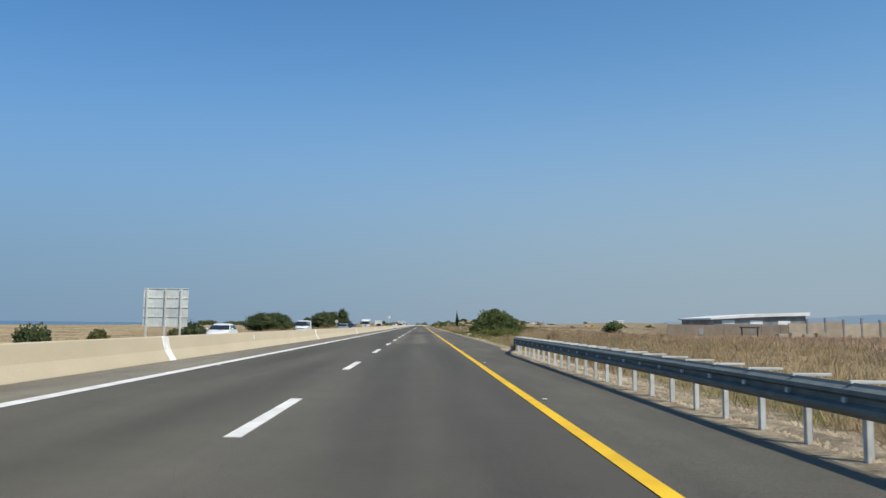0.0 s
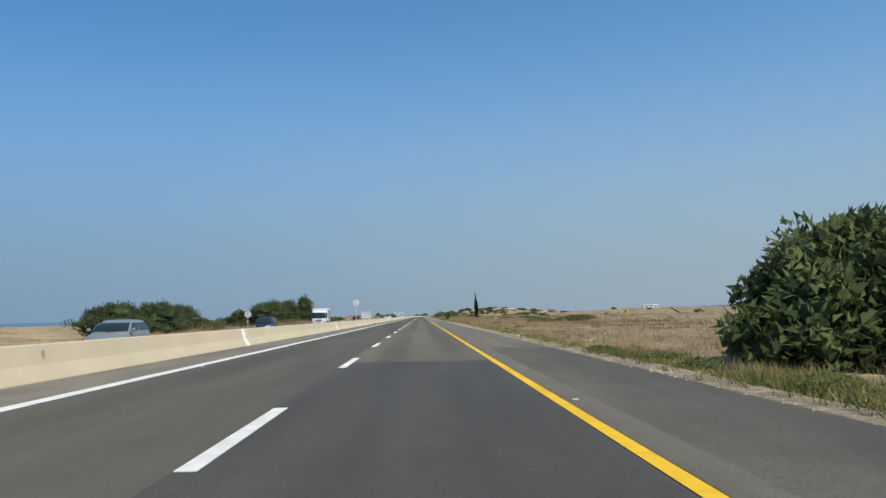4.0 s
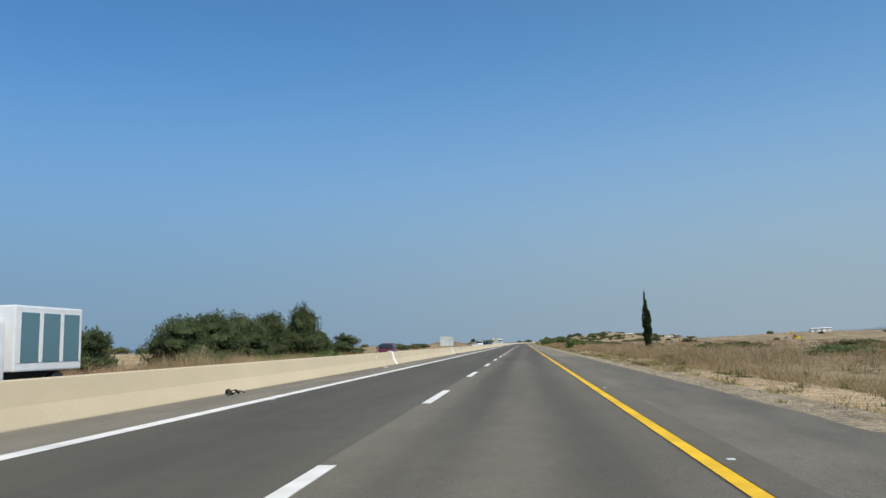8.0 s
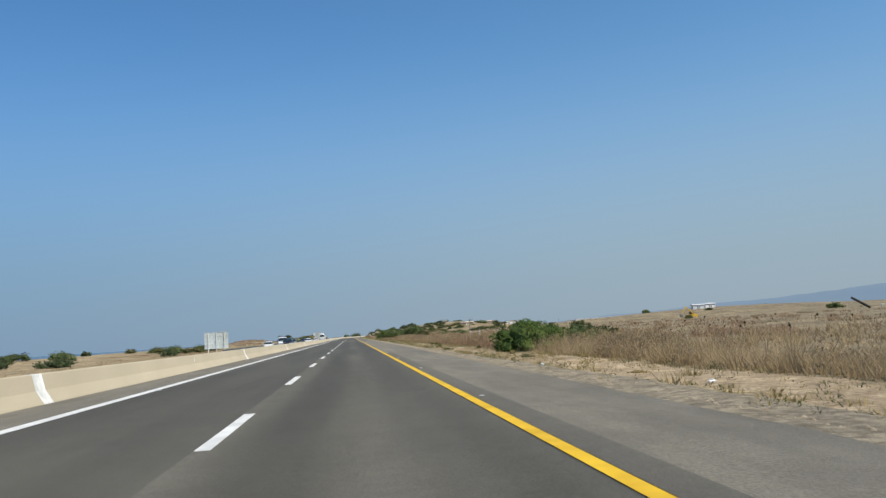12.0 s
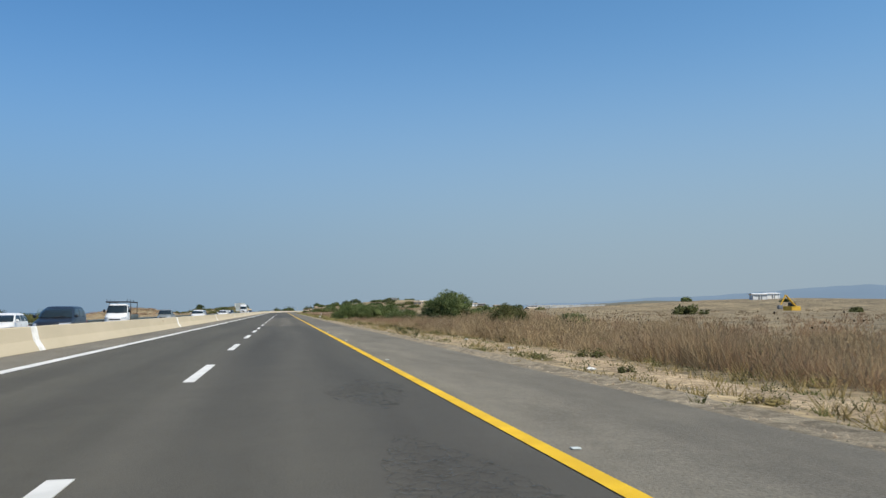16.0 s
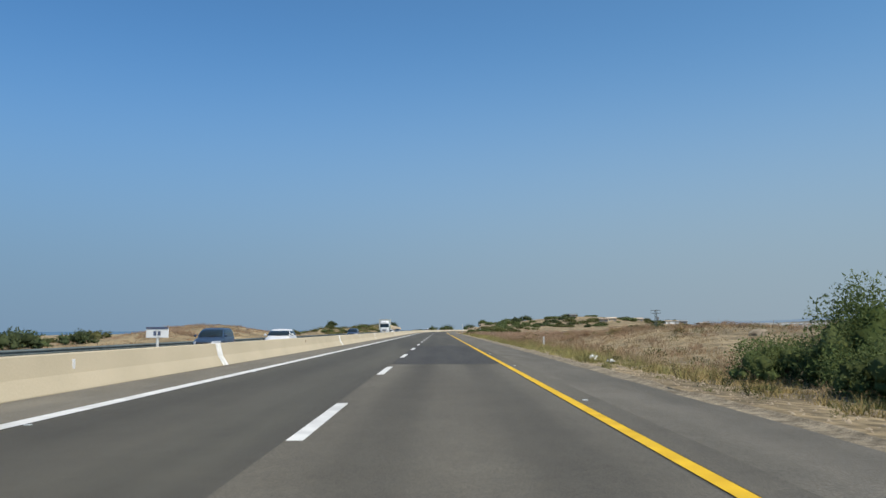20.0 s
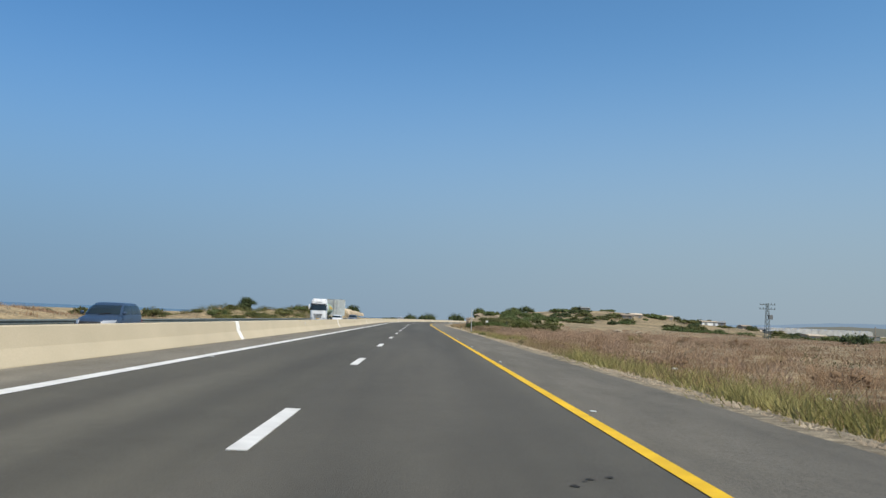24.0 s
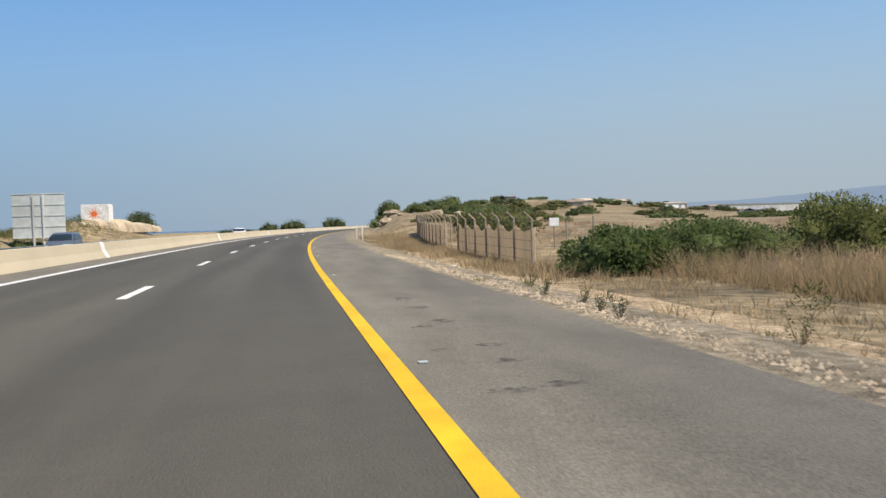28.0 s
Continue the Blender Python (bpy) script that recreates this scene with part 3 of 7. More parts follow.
ragged("road_crack", CRACKED, 0.2, 1.5, 404.5, 413.5, 0.006, 3, "cracked and broken asphalt in the wheel track", 0.2)
ragged("road_crack", CRACKED, 0.5, 1.5, 415.5, 419.5, 0.006, 4, "cracked and broken asphalt in the wheel track", 0.2)
for i, (o, c, w, d) in enumerate(((2.55, 723.15, 0.16, 0.2), (2.98, 723.25, 0.2, 0.22), (2.85, 724.28, 0.1, 0.22), (2.94, 725.1, 0.12, 0.25), (2.46, 725.0, 0.09, 0.2), (2.86, 727.0, 0.13, 0.35), (2.54, 726.6, 0.12, 0.3), (2.84, 728.6, 0.16, 0.4), (2.85, 729.9, 0.12, 0.5), (2.81, 666.4, 0.45, 0.55))):
    ragged("oil_stain", STAIN, o - w, o + w, c, c + d, 0.0, 20 + i, "dark stain on the hard shoulder", 0.05, 6).location.z = 0.006 - 0.011 * (o - YELLOW_OFF)
for i, (o, s) in enumerate(((0.9, 459.2), (1.1, 480.5), (3.2, 657))):
    ragged("oil_stain", STAIN, o - 0.15, o + 0.15, s, s + 0.5, 0.008, 40 + i, "dark stain on the asphalt", 0.08, 6)

def crack_line(s0, s1, o, seed):
    """A thin wandering crack along the lane."""
    n = int((s1 - s0) / 0.6)
    V, F = [], []
    for i in range(n + 1):
        s = s0 + (s1 - s0) * i / n
        c = o + 0.12 * noise.noise((s * 0.15, seed, 0)) + 0.04 * noise.noise((s * 1.3, seed, 3))
        w = 0.003 + 0.006 * max(0.0, noise.noise((s * 0.5, seed, 6)) + 0.3)
        V += [on(s, c - w, 0.0065), on(s, c + w, 0.0065)]
        if i:
            F.append((2 * i - 2, 2 * i - 1, 2 * i + 1, 2 * i))
    tagged(put("road_crack", mesh("road_crack", V, F), ASPHALT_DARK), "thin dark crack running along the lane", "road crack", kind="structure")


for i, (a, b, o) in enumerate(((178, 206, 1.05), (222, 240, 0.95))):
    crack_line(a, b, o, i)

rng = random.Random(14)
for s0, s1, o0, o1, n in ((610.6, 612.0, 0.8, 1.5, 10), (405.5, 412.5, 0.5, 1.5, 12), (416, 419, 0.7, 1.4, 5)):
    for i in range(n):
        s, o, r = rng.uniform(s0, s1), rng.uniform(o0, o1), rng.uniform(0.012, 0.04)
        V = [on(s + r * rng.uniform(0.6, 1.7) * math.sin(k * math.tau / 9), o + r * rng.uniform(0.4, 1.9) * math.cos(k * math.tau / 9), 0.0075) for k in range(9)]
        tagged(put("pothole", mesh("pothole", V, [tuple(range(8, -1, -1))]), PIT), "small dark broken pit in the asphalt", "pothole", kind="structure")

# ---- markings ----
marks = tagged(new("road_markings"), "white and yellow painted road lines", "road marking", kind="structure")
strip("edge_line", WHITE_LINE, WHITE_OFF - 0.145, WHITE_OFF + 0.145, -120, END, 0.008, parent=marks)["label"] = "solid white edge line"
strip("edge_line", YELLOW_LINE, YELLOW_OFF - 0.082, YELLOW_OFF + 0.082, -120, END, 0.008, parent=marks)["label"] = "solid yellow edge line"
dash_me = short_me = None
# the spacing is uneven over one length
DASHES = [12.0 * k for k in range(-5, 36)] + [430.2, 440.2, 449.0, 457.0] + [12.0 * k for k in range(39, 92)]
DASHES.remove(420.0)
for s in [419.7] + DASHES:
    if dash_me is None:
        ob = part("lane_dash", block(-0.09, 0.09, 0.0, 4.15, 0.0, 0.008), WHITE_LINE, marks)
        dash_me = ob.data
    elif s > 570:
        # shorter dashes on the newer length before the bend
        if short_me is None:
            ob = part("lane_dash", block(-0.09, 0.09, 0.5, 3.5, 0.0, 0.008), WHITE_LINE, marks)
            short_me = ob.data
        else:
            ob = put("lane_dash", short_me, WHITE_LINE, marks)
    else:
        ob = put("lane_dash", dash_me, WHITE_LINE, marks)
    ob.location = on(s, DASH_OFF, 0.002)
    ob.rotation_euler.z = -math.atan(max(0.0, s - BEND_AT) / BEND_R)
opp = tagged(new("opposite_road_markings"), "white painted lines of the opposite carriageway", "road marking", kind="structure")
strip("edge_line", WHITE_LINE, -9.65, -9.45, -120, END, left_z(-9.65) + 0.012, left_z(-9.45) + 0.012, parent=opp)
strip("edge_line", YELLOW_LINE, -17.05, -16.9, -120, END, left_z(-17.05) + 0.012, left_z(-16.9) + 0.012, parent=opp)
for k in range(0, 78):
    strip("lane_dash", WHITE_LINE, -13.32, -13.17, 12.0 * k + 3, 12.0 * k + 7, left_z(-13.32) + 0.012, left_z(-13.17) + 0.012, parent=opp)
# small raised studs beside the lines
stud_me = None
studs = tagged(new("road_studs"), "small pale reflective road studs", "road stud", kind="structure")
for k in range(0, 66):
    for o, d in ((WHITE_OFF + 0.22, 1.5), (YELLOW_OFF + 0.25, 4.5)):
        if stud_me is None:
            ob = part("stud", block(-0.04, 0.04, -0.035, 0.035, 0.0, 0.013, 0.005), SIGN_BACK, studs)
            stud_me = ob.data
        else:
            ob = put("stud", stud_me, SIGN_BACK, studs)
        ob.location = on(12.0 * k + d, o, 0.0)

# ---- verge ----
def verge():
    rng = random.Random(11)
    V, F = [], []
    ss = [-60 + 0.75 * i for i in range(int(1010 / 0.75))]
    for i, s in enumerate(ss):
        w = 0.62 + 0.3 * noise.noise((s * 0.07, 0, 0)) + 0.28 * noise.noise((s * 0.5, 3, 0)) + 0.12 * noise.noise((s * 1.4, 5, 0)) + 1.7 * math.exp(-((s - 200) / 20) ** 2) + 0.7 * math.exp(-((s - 318) / 18) ** 2) - 0.3 * smooth((s - 430) / 14) * (1 - smooth((s - 695) / 12)) + 0.5 * smooth((s - 706) / 8)
        e = edge_off(s)
        lap = 0.06 + 0.1 * noise.noise((s * 1.7, 7, 0)) + 0.1 * noise.noise((s * 0.35, 9, 0))
        for k in range(6):
            o = (e - 0.3 - lap, e - lap)[k] if k < 2 else e + w * (k - 1) / 4
            x, y, _ = on(s, o)
            high = (0.02, 0.05, 0.05, 0.012)[k - 2] if k > 1 else 0.0
            V.append((x, y, (-0.034, -0.021)[k] if k < 2 else max(sheet_z(o, s), -0.2) + high + 0.03 * noise.noise((x * 3, y * 3, 1))))
        if i:
            for k in range(5):
                F.append(((i - 1) * 6 + k, (i - 1) * 6 + k + 1, i * 6 + k + 1, i * 6 + k))
    tagged(put("verge", mesh("verge", V, F), GRAVEL, smooth=True), "pale gravel and dirt verge along the shoulder", "verge", kind="structure")


verge()
for i, (a, b, c, d) in enumerate(((6.3, 8.2, 398, 447), (5.9, 7.4, 452, 512), (5.6, 6.9, 716, 760), (5.6, 9.2, 258, 352), (5.6, 8.6, 188, 232), (6.0, 8.4, 352, 398))):
    n, cols = int((d - c) / 0.8), 9
    V, F = [], []
    for j in range(n + 1):
        s = c + (d - c) * j / n
        t = min(1.0, 4.0 * min(j, n - j) / n + 0.3)
        wide = (b - a) / 2 * t * (1 + 0.4 * noise.noise((s * 0.3, i * 7.0, 0)) + 0.25 * noise.noise((s * 1.1, i * 7.0, 4)))
        mid = (a + b) / 2 + 0.3 * noise.noise((s * 0.12, i * 5.0, 2))
        for k in range(cols):
            o = mid + wide * (k / (cols - 1) * 2 - 1)
            x, y, _ = on(s, o)
            rim = min(k, cols - 1 - k) / 2
            V.append((x, y, sheet_z(o, s) - 0.04 + 0.075 * smooth(rim) + 0.025 * noise.noise((x * 1.6, y * 1.6, 8))))
        if j:
            for k in range(cols - 1):
                F.append(((j - 1) * cols + k, (j - 1) * cols + k + 1, j * cols + k + 1, j * cols + k))
    tagged(put("bare_dirt", mesh("bare_dirt", V, F), PALE_DIRT, smooth=True), "bare pale sandy dirt track beside the road", "dirt", kind="structure")


tagged(strip("rail_strip", GRAVEL, 4.1, 5.6, -60, 42, -0.022, -0.06), "pale gravel strip below the guard rail", "verge", kind="structure")

# ---- median barrier ----
JERSEY = [(-7.34, -0.02), (-7.34, 0.02), (-7.53, 0.32), (-7.62, 0.7), (-7.64, 0.72), (-7.82, 0.72), (-7.84, 0.7), (-7.93, 0.28), (-8.12, 0.05), (-8.12, -0.3)]
JOINTS = [-10, 28, 62, 97.5, 136, 173, 210, 247, 286, 323, 360, 396, 432, 465, 498.5, 534, 566, 597.5, 638, 678, 717.5, 757, 797, 837, 877, 917, 957, 1000]
median = tagged(new("median_barrier"), "long beige concrete median barrier with white painted joints", "barrier", kind="structure")
edge = -120.0
for j in JOINTS + [END]:
    b = j - 0.3 if j < END else END
    sweep("barrier_segment", CONCRETE, JERSEY, edge, b, median)
    if j < END:
        sweep("barrier_joint", JOINT, [(o + (0.004 if i < 5 else -0.004), z) for i, (o, z) in enumerate(JERSEY)], b + 0.002, j + 0.298, median, "white-painted expansion joint")
        edge = j + 0.3
# reflector blades on the barrier
REFLECT = [17, 40.5, 70, 83, 118, 156, 191, 241.5, 268, 283.6, 305, 342, 378, 414, 458, 476, 516, 523.5, 551, 580, 616, 657, 697, 737, 775, 815]
for i, s in enumerate(REFLECT):
    r = thing("barrier_reflector", Matrix.Translation(on(s, -7.6, 0.38)), "small weathered reflector blade fixed to the barrier", "reflector", "barrier reflectors")
    part("bracket", block(-0.02, 0.03, -0.03, 0.03, 0.0, 0.05), STEEL, r)
    part("blade", block(0.02, 0.05, -0.05, 0.05, 0.0, 0.22, 0.008), (WOOD_POST, PLASTIC_WHITE)[i % 2], r)

# ---- guard rails ----
def w_beam(side, x, zt, lift=0.0):
    """Profile of a folded rail, facing -x when side is -1."""
    pts = [(0.0, 0.0), (0.02, -0.03), (0.08, -0.06), (0.08, -0.1), (0.02, -0.13), (0.02, -0.18), (0.08, -0.21), (0.08, -0.25), (0.02, -0.28), (0.0, -0.31)]
    front = [(x + side * a, zt + z) for a, z in pts]
    back = [(x + side * (a - 0.012), zt + z) for a, z in pts[::-1]]
    return front + back


def near_rail():
    g = tagged(new("guard_rail"), "galvanised steel guard rail with close-set posts and turned-down end", "guard rail")
    rings = []
    for i in range(-20, 48):
        s = float(i) if i < 36 else 36 + (i - 36) * 0.75
        k = smooth((s - 35.0) / 9.0)
        rings.append([on(s, o + 0.75 * k, z - 0.52 * k * k) for o, z in w_beam(-1, 4.07, 0.69)])
    part("rail", loft(rings), STEEL, g, "grey folded steel beam")
    post = spacer = bolt = None
    for i in range(-18, 54):
        s = 12.0 + (i - 10) * 1.11
        if s > 35:
            s = 35.75 + (i - 31) * 1.65
        if s > 42.5:
            break
        k = smooth((s - 35.0) / 9.0)
        m = Matrix.Translation((4.2 + 0.75 * k, s, -0.52 * k * k))
        if post is None:
            bm = block(-0.034, 0.034, -0.03, -0.02, -0.35, 0.61)
            block(-0.034, -0.026, -0.03, 0.035, -0.35, 0.61, bm=bm), block(0.026, 0.034, -0.03, 0.035, -0.35, 0.61, bm=bm)
            post = part("post", bm, STEEL_LIGHT, g)
            spacer = part("spacer", block(-0.16, 0.26, -0.025, 0.025, 0.68, 0.71, 0.005), STEEL_LIGHT, g)
            bolt = part("bolt", block(-0.225, -0.19, -0.03, 0.03, 0.51, 0.56, 0.01), STEEL_LIGHT, g)
            for o in (post, spacer, bolt):
                o.matrix_basis = m
        else:
            for o in (post, spacer, bolt):
                put(o.name.split(".")[0], o.data, STEEL_LIGHT, g).matrix_basis = m


near_rail()


def far_rail(s0, s1, off, base):
    g = tagged(new("guard_rail"), "dark steel guard rail beside the opposite carriageway", "guard rail")
    part("rail", loft([[on(s, o, z) for o, z in w_beam(1, off, base + 0.74)] for s in stations(s0, s1)]), STEEL, g)
    post = None
    s = s0
    while s < s1:
        if post is None:
            post = part("post", block(-0.06, 0.0, -0.04, 0.04, -0.2, 0.7), STEEL_LIGHT, g)
            ob = post
        else:
            ob = put("post", post.data, STEEL_LIGHT, g)
        ob.location = on(s, off - 0.03, base)
        s += 4.0


far_rail(424, 900, -19.2, left_z(-19.2) + 0.12)

# ---- far hazy hills ----
def hills(name, dist, points, material, label):
    """A ridge far behind everything; points of (degrees to the right of the road, height)."""
    V, F = [], []
    n = 120
    for i in range(n + 1):
        u = points[0][0] + (points[-1][0] - points[0][0]) * i / n
        for (a, ha), (b, hb) in zip(points, points[1:]):
            if a <= u <= b:
                hgt = ha + (hb - ha) * smooth((u - a) / (b - a))
                break
        hgt *= 1 + 0.08 * noise.noise((u * 0.7, dist * 0.01, 0)) + 0.04 * noise.noise((u * 2.5, dist * 0.01, 4))
        a = radians(u)
        for r, z in ((0.92, -20.0), (0.97, hgt * 0.55), (1.0, hgt), (1.06, -20.0)):
            V.append((dist * r * math.sin(a), 600 + dist * r * math.cos(a), z))
        if i:
            for k in range(3):
                F.append(((i - 1) * 4 + k, (i - 1) * 4 + k + 1, i * 4 + k + 1, i * 4 + k))
    return tagged(put(name, mesh(name, V, F), material, smooth=True), label, "hills", kind="structure")


# hill material: distance haze is painted in as a bluish emission
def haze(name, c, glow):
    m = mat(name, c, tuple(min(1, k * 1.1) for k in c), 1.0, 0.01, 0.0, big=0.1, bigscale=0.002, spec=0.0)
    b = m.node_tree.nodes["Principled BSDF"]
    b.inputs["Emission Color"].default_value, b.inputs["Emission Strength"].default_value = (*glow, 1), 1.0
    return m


hills("backdrop_hills", 1900, [(20, 1), (24, 12), (29, 20), (33, 18), (38, 8), (44, 1)], haze("hazy_near_hills", (0.1, 0.09, 0.06), (0.07, 0.085, 0.095)), "low brown-green hills beyond the plain with a painted haze glow")
hills("backdrop_hills", 3300, [(14, 4), (22, 26), (30, 48), (42, 85), (62, 120)], haze("hazy_far_hills", (0.05, 0.06, 0.07), (0.165, 0.24, 0.33)), "far hills with haze painted as a blue-grey glow")

# ---- plants ----
def leaves(blobs, n, size, seed, up=0.3, slim=0.62):
    """Small bent leaf clumps spread over and in a set of ellipsoids (x, y, z, rx, ry, rz)."""
    rng = np.random.default_rng(seed)
    n, size = int(n * 0.84), size * 1.08
    B = np.array(blobs, dtype=float)
    w = (B[:, 3] * B[:, 4] * B[:, 5]) ** 0.667
    idx = rng.choice(len(B), n, p=w / w.sum())
    d = rng.normal(size=(n, 3))
    d /= np.linalg.norm(d, axis=1)[:, None]
    r = 1.0 - 0.5 * rng.random(n) ** 2.0 + 0.022 * rng.normal(size=n)
    P = B[idx, :3] + d * B[idx, 3:] * r[:, None]
    keep = P[:, 2] > 0.02
    P, d = P[keep], d[keep]
    n = len(P)
    axis = d + rng.normal(size=(n, 3)) * 0.7 + np.array([0, 0, up])
    axis /= np.linalg.norm(axis, axis=1)[:, None]
    side = np.cross(axis, rng.normal(size=(n, 3)))
    side /= np.linalg.norm(side, axis=1)[:, None]
    nor = np.cross(axis, side)
    L = size * rng.uniform(0.6, 1.4, n)[:, None]
    W = L * slim
    V = np.empty((n, 3, 3))
    V[:, 0] = P - axis * L * 0.45 + side * W * 0.35
    V[:, 1] = P - axis * L * 0.1 - side * W * 0.75 + nor * L * 0.1
    V[:, 2] = P + axis * L * 0.65 + nor * L * 0.15
    return V.reshape(-1, 3), np.arange(3 * n).reshape(-1, 3)


def inner_mass(blobs, k=0.6, fine=1):
    """The dense lumpy inside of a bush, below its outer leaves."""
    bm = bmesh.new()
    bmesh.ops.create_icosphere(bm, subdivisions=fine, radius=1.0)
    unit = [v.co.copy() for v in bm.verts]
    tris = np.array([[v.index for v in f.verts] for f in bm.faces])
    bm.free()
    V, F = [], []
    for x, y, z, rx, ry, rz in blobs:
        F.append(tris + len(V))
        for u in unit:
            c = u * k * (1 + 0.8 * noise.noise(u * 2.6 + Vector((x * 3, y * 3, z * 3))))
            V.append((x + c.x * rx, y + c.y * ry, z + c.z * rz))
    return np.array(V), np.concatenate(F)


def joined(a, b):
    return np.concatenate([a[0], b[0]]), np.concatenate([a[1], b[1] + len(a[0])])


def limbs(bm, base, top, r, rng, levels=2, n=6):
    tube(base, top, r, r * 0.6, n, bm)
    if levels:
        for _ in range(3):
            d = Vector(top) - Vector(base)
            q = Vector(top) + Vector((rng.uniform(-0.7, 0.7), rng.uniform(-0.7, 0.7), rng.uniform(0.3, 0.9))) * d.length * 0.8
            limbs(bm, top, q, r * 0.55, rng, levels - 1, 5)
    return bm


def crown_blobs(rng, w, dpt, hgt, low, count, cone=0.0):
    out = []
    for _ in range(count):
        u, a = rng.random(), rng.uniform(0, math.tau)
        z = low + (hgt - low) * (0.15 + 0.75 * u)
        f = (1 - cone * u) * math.sqrt(max(0.05, 1 - (1.6 * abs(u - 0.35)) ** 2)) * rng.uniform(0.2, 0.75)
        s = rng.uniform(0.22, 0.36)
        out.append((math.cos(a) * w / 2 * f, math.sin(a) * dpt / 2 * f, z, w * s * (1 - 0.5 * cone * u), dpt * s * (1 - 0.5 * cone * u), (hgt - low) * rng.uniform(0.14, 0.24)))
    return out


def tree(x, y, w, hgt, material, label, seed, n=4200, size=0.32, low=0.12, cone=0.3, dpt=None, name="tree", category="tree", group="", count=22):
    rng = random.Random(seed)
    t = thing(name, Matrix.Translation((x, y, gz(x, y) - 0.05)), label, category, group)
    bm = limbs(bmesh.new(), (0, 0, -0.1), (rng.uniform(-0.1, 0.1), 0, hgt * 0.3), 0.03 * hgt, rng)
    part("trunk", bm, BARK, t)
    blobs = crown_blobs(rng, w, dpt or w, hgt, hgt * low, count, cone)
    core = inner_mass(blobs, 0.62, 2)
    for b in list(blobs):
        for _ in range(5):
            a, e, k = rng.uniform(0, math.tau), rng.uniform(-0.5, 1.35), rng.uniform(0.16, 0.36)
            blobs.append((b[0] + math.cos(a) * math.cos(e) * b[3], b[1] + math.sin(a) * math.cos(e) * b[4], max(b[2] + math.sin(e) * b[5], 0.2), b[3] * k, b[4] * k, b[5] * k * 1.9))
    put("crown", quick("crown", *joined(leaves(blobs, n, size * 1.25, seed, 0.9, 0.4), core)), material, t)
    return t


def shrub(x, y, w, hgt, material, label, seed, n=1800, size=0.2, dpt=None, group="", count=14, name="bush", category="bush", slim=0.62):
    rng = random.Random(seed)
    t = thing(name, Matrix.Translation((x, y, gz(x, y) - 0.04)), label, category, group)
    bm = bmesh.new()
    for _ in range(5):
        tube((0, 0, -0.05), (rng.uniform(-0.3, 0.3) * w, rng.uniform(-0.3, 0.3) * w, hgt * 0.55), 0.03, 0.012, 4, bm)
    part("branching_stem", bm, BARK, t)
    blobs = []
    dpt = dpt or w
    for _ in range(count):
        a, f = rng.uniform(0, math.tau), math.sqrt(rng.random()) * 0.72
        top = hgt * (1 - 0.55 * f * f) * rng.uniform(0.8, 1.0)
        rz = top * rng.uniform(0.44, 0.52)
        blobs.append((math.cos(a) * f * w / 2, math.sin(a) * f * dpt / 2, top - rz, w * rng.uniform(0.14, 0.24), dpt * rng.uniform(0.14, 0.24), rz))
    for i in range(count // 2 + 3):
        a = math.tau * i / (count // 2 + 3) + rng.uniform(-0.3, 0.3)
        f, r = rng.uniform(0.6, 0.85), rng.uniform(0.1, 0.17)
        blobs.append((math.cos(a) * f * w / 2, math.sin(a) * f * dpt / 2, hgt * 0.17, w * r, dpt * r, hgt * rng.uniform(0.16, 0.26)))
    core = inner_mass(blobs, 0.4 if slim < 0.6 else 0.58, 2 if n > 6000 else 1)
    # smaller sprigs standing out of the mass
    for b in list(blobs):
        for _ in range(3):
            a, e = rng.uniform(0, math.tau), rng.uniform(-0.2, 1.2)
            k = rng.uniform(0.28, 0.5)
            blobs.append((b[0] + math.cos(a) * math.cos(e) * b[3] * 0.85, b[1] + math.sin(a) * math.cos(e) * b[4] * 0.85, b[2] + math.sin(e) * b[5] * 0.85, b[3] * k, b[4] * k, b[5] * k * 0.8))
    put("foliage", quick("foliage", *joined(leaves(blobs, n, size, seed, 0.3, slim), core)), material, t)
    return t


# wide bush by the end of the near guard rail, and the low ones beside it
shrub(11.0, 120.5, 7.4, 4.0, LEAF, "large rounded green bush with coarse leaves in dry grass", 1, 30000, 0.27, 6.0, count=40, slim=0.5)
shrub(8.0, 97.5, 2.2, 1.1, LEAF_WEED, "olive-green shrub on the verge", 2, 9000, 0.085, slim=0.4)
shrub(9.6, 92.6, 3.8, 1.25, LEAF_WEED, "spreading olive-green shrub on the verge", 3, 17000, 0.09, slim=0.4, count=20)
for i, (x, y, w, hh) in enumerate(((6.7, 103.5, 3.0, 0.6), (7.2, 110.0, 2.6, 0.7), (8.2, 105.5, 2.2, 0.55), (6.4, 98.6, 1.7, 0.4), (7.6, 101.2, 2.0, 0.5), (6.2, 114.0, 1.8, 0.4), (7.0, 94.0, 1.4, 0.4))):
    shrub(x, y, w, hh, LEAF_WEED, "low olive-green weeds below the large bush", 4 + 300 * i, 4200, 0.07, group="low weeds", slim=0.35)
shrub(5.02, 669.9, 0.75, 0.3, LEAF_WEED, "small dark green weed at the edge of the shoulder", 8, 2600, 0.04)
shrub(12.6, 78.0, 1.6, 0.9, GRASS_RED, "dry brownish shrub in the grass", 6, 2500, 0.07)
tree(54.0, 223.0, 7.0, 3.9, LEAF, "small round grey-green tree in the field", 7, 2400, 0.34)


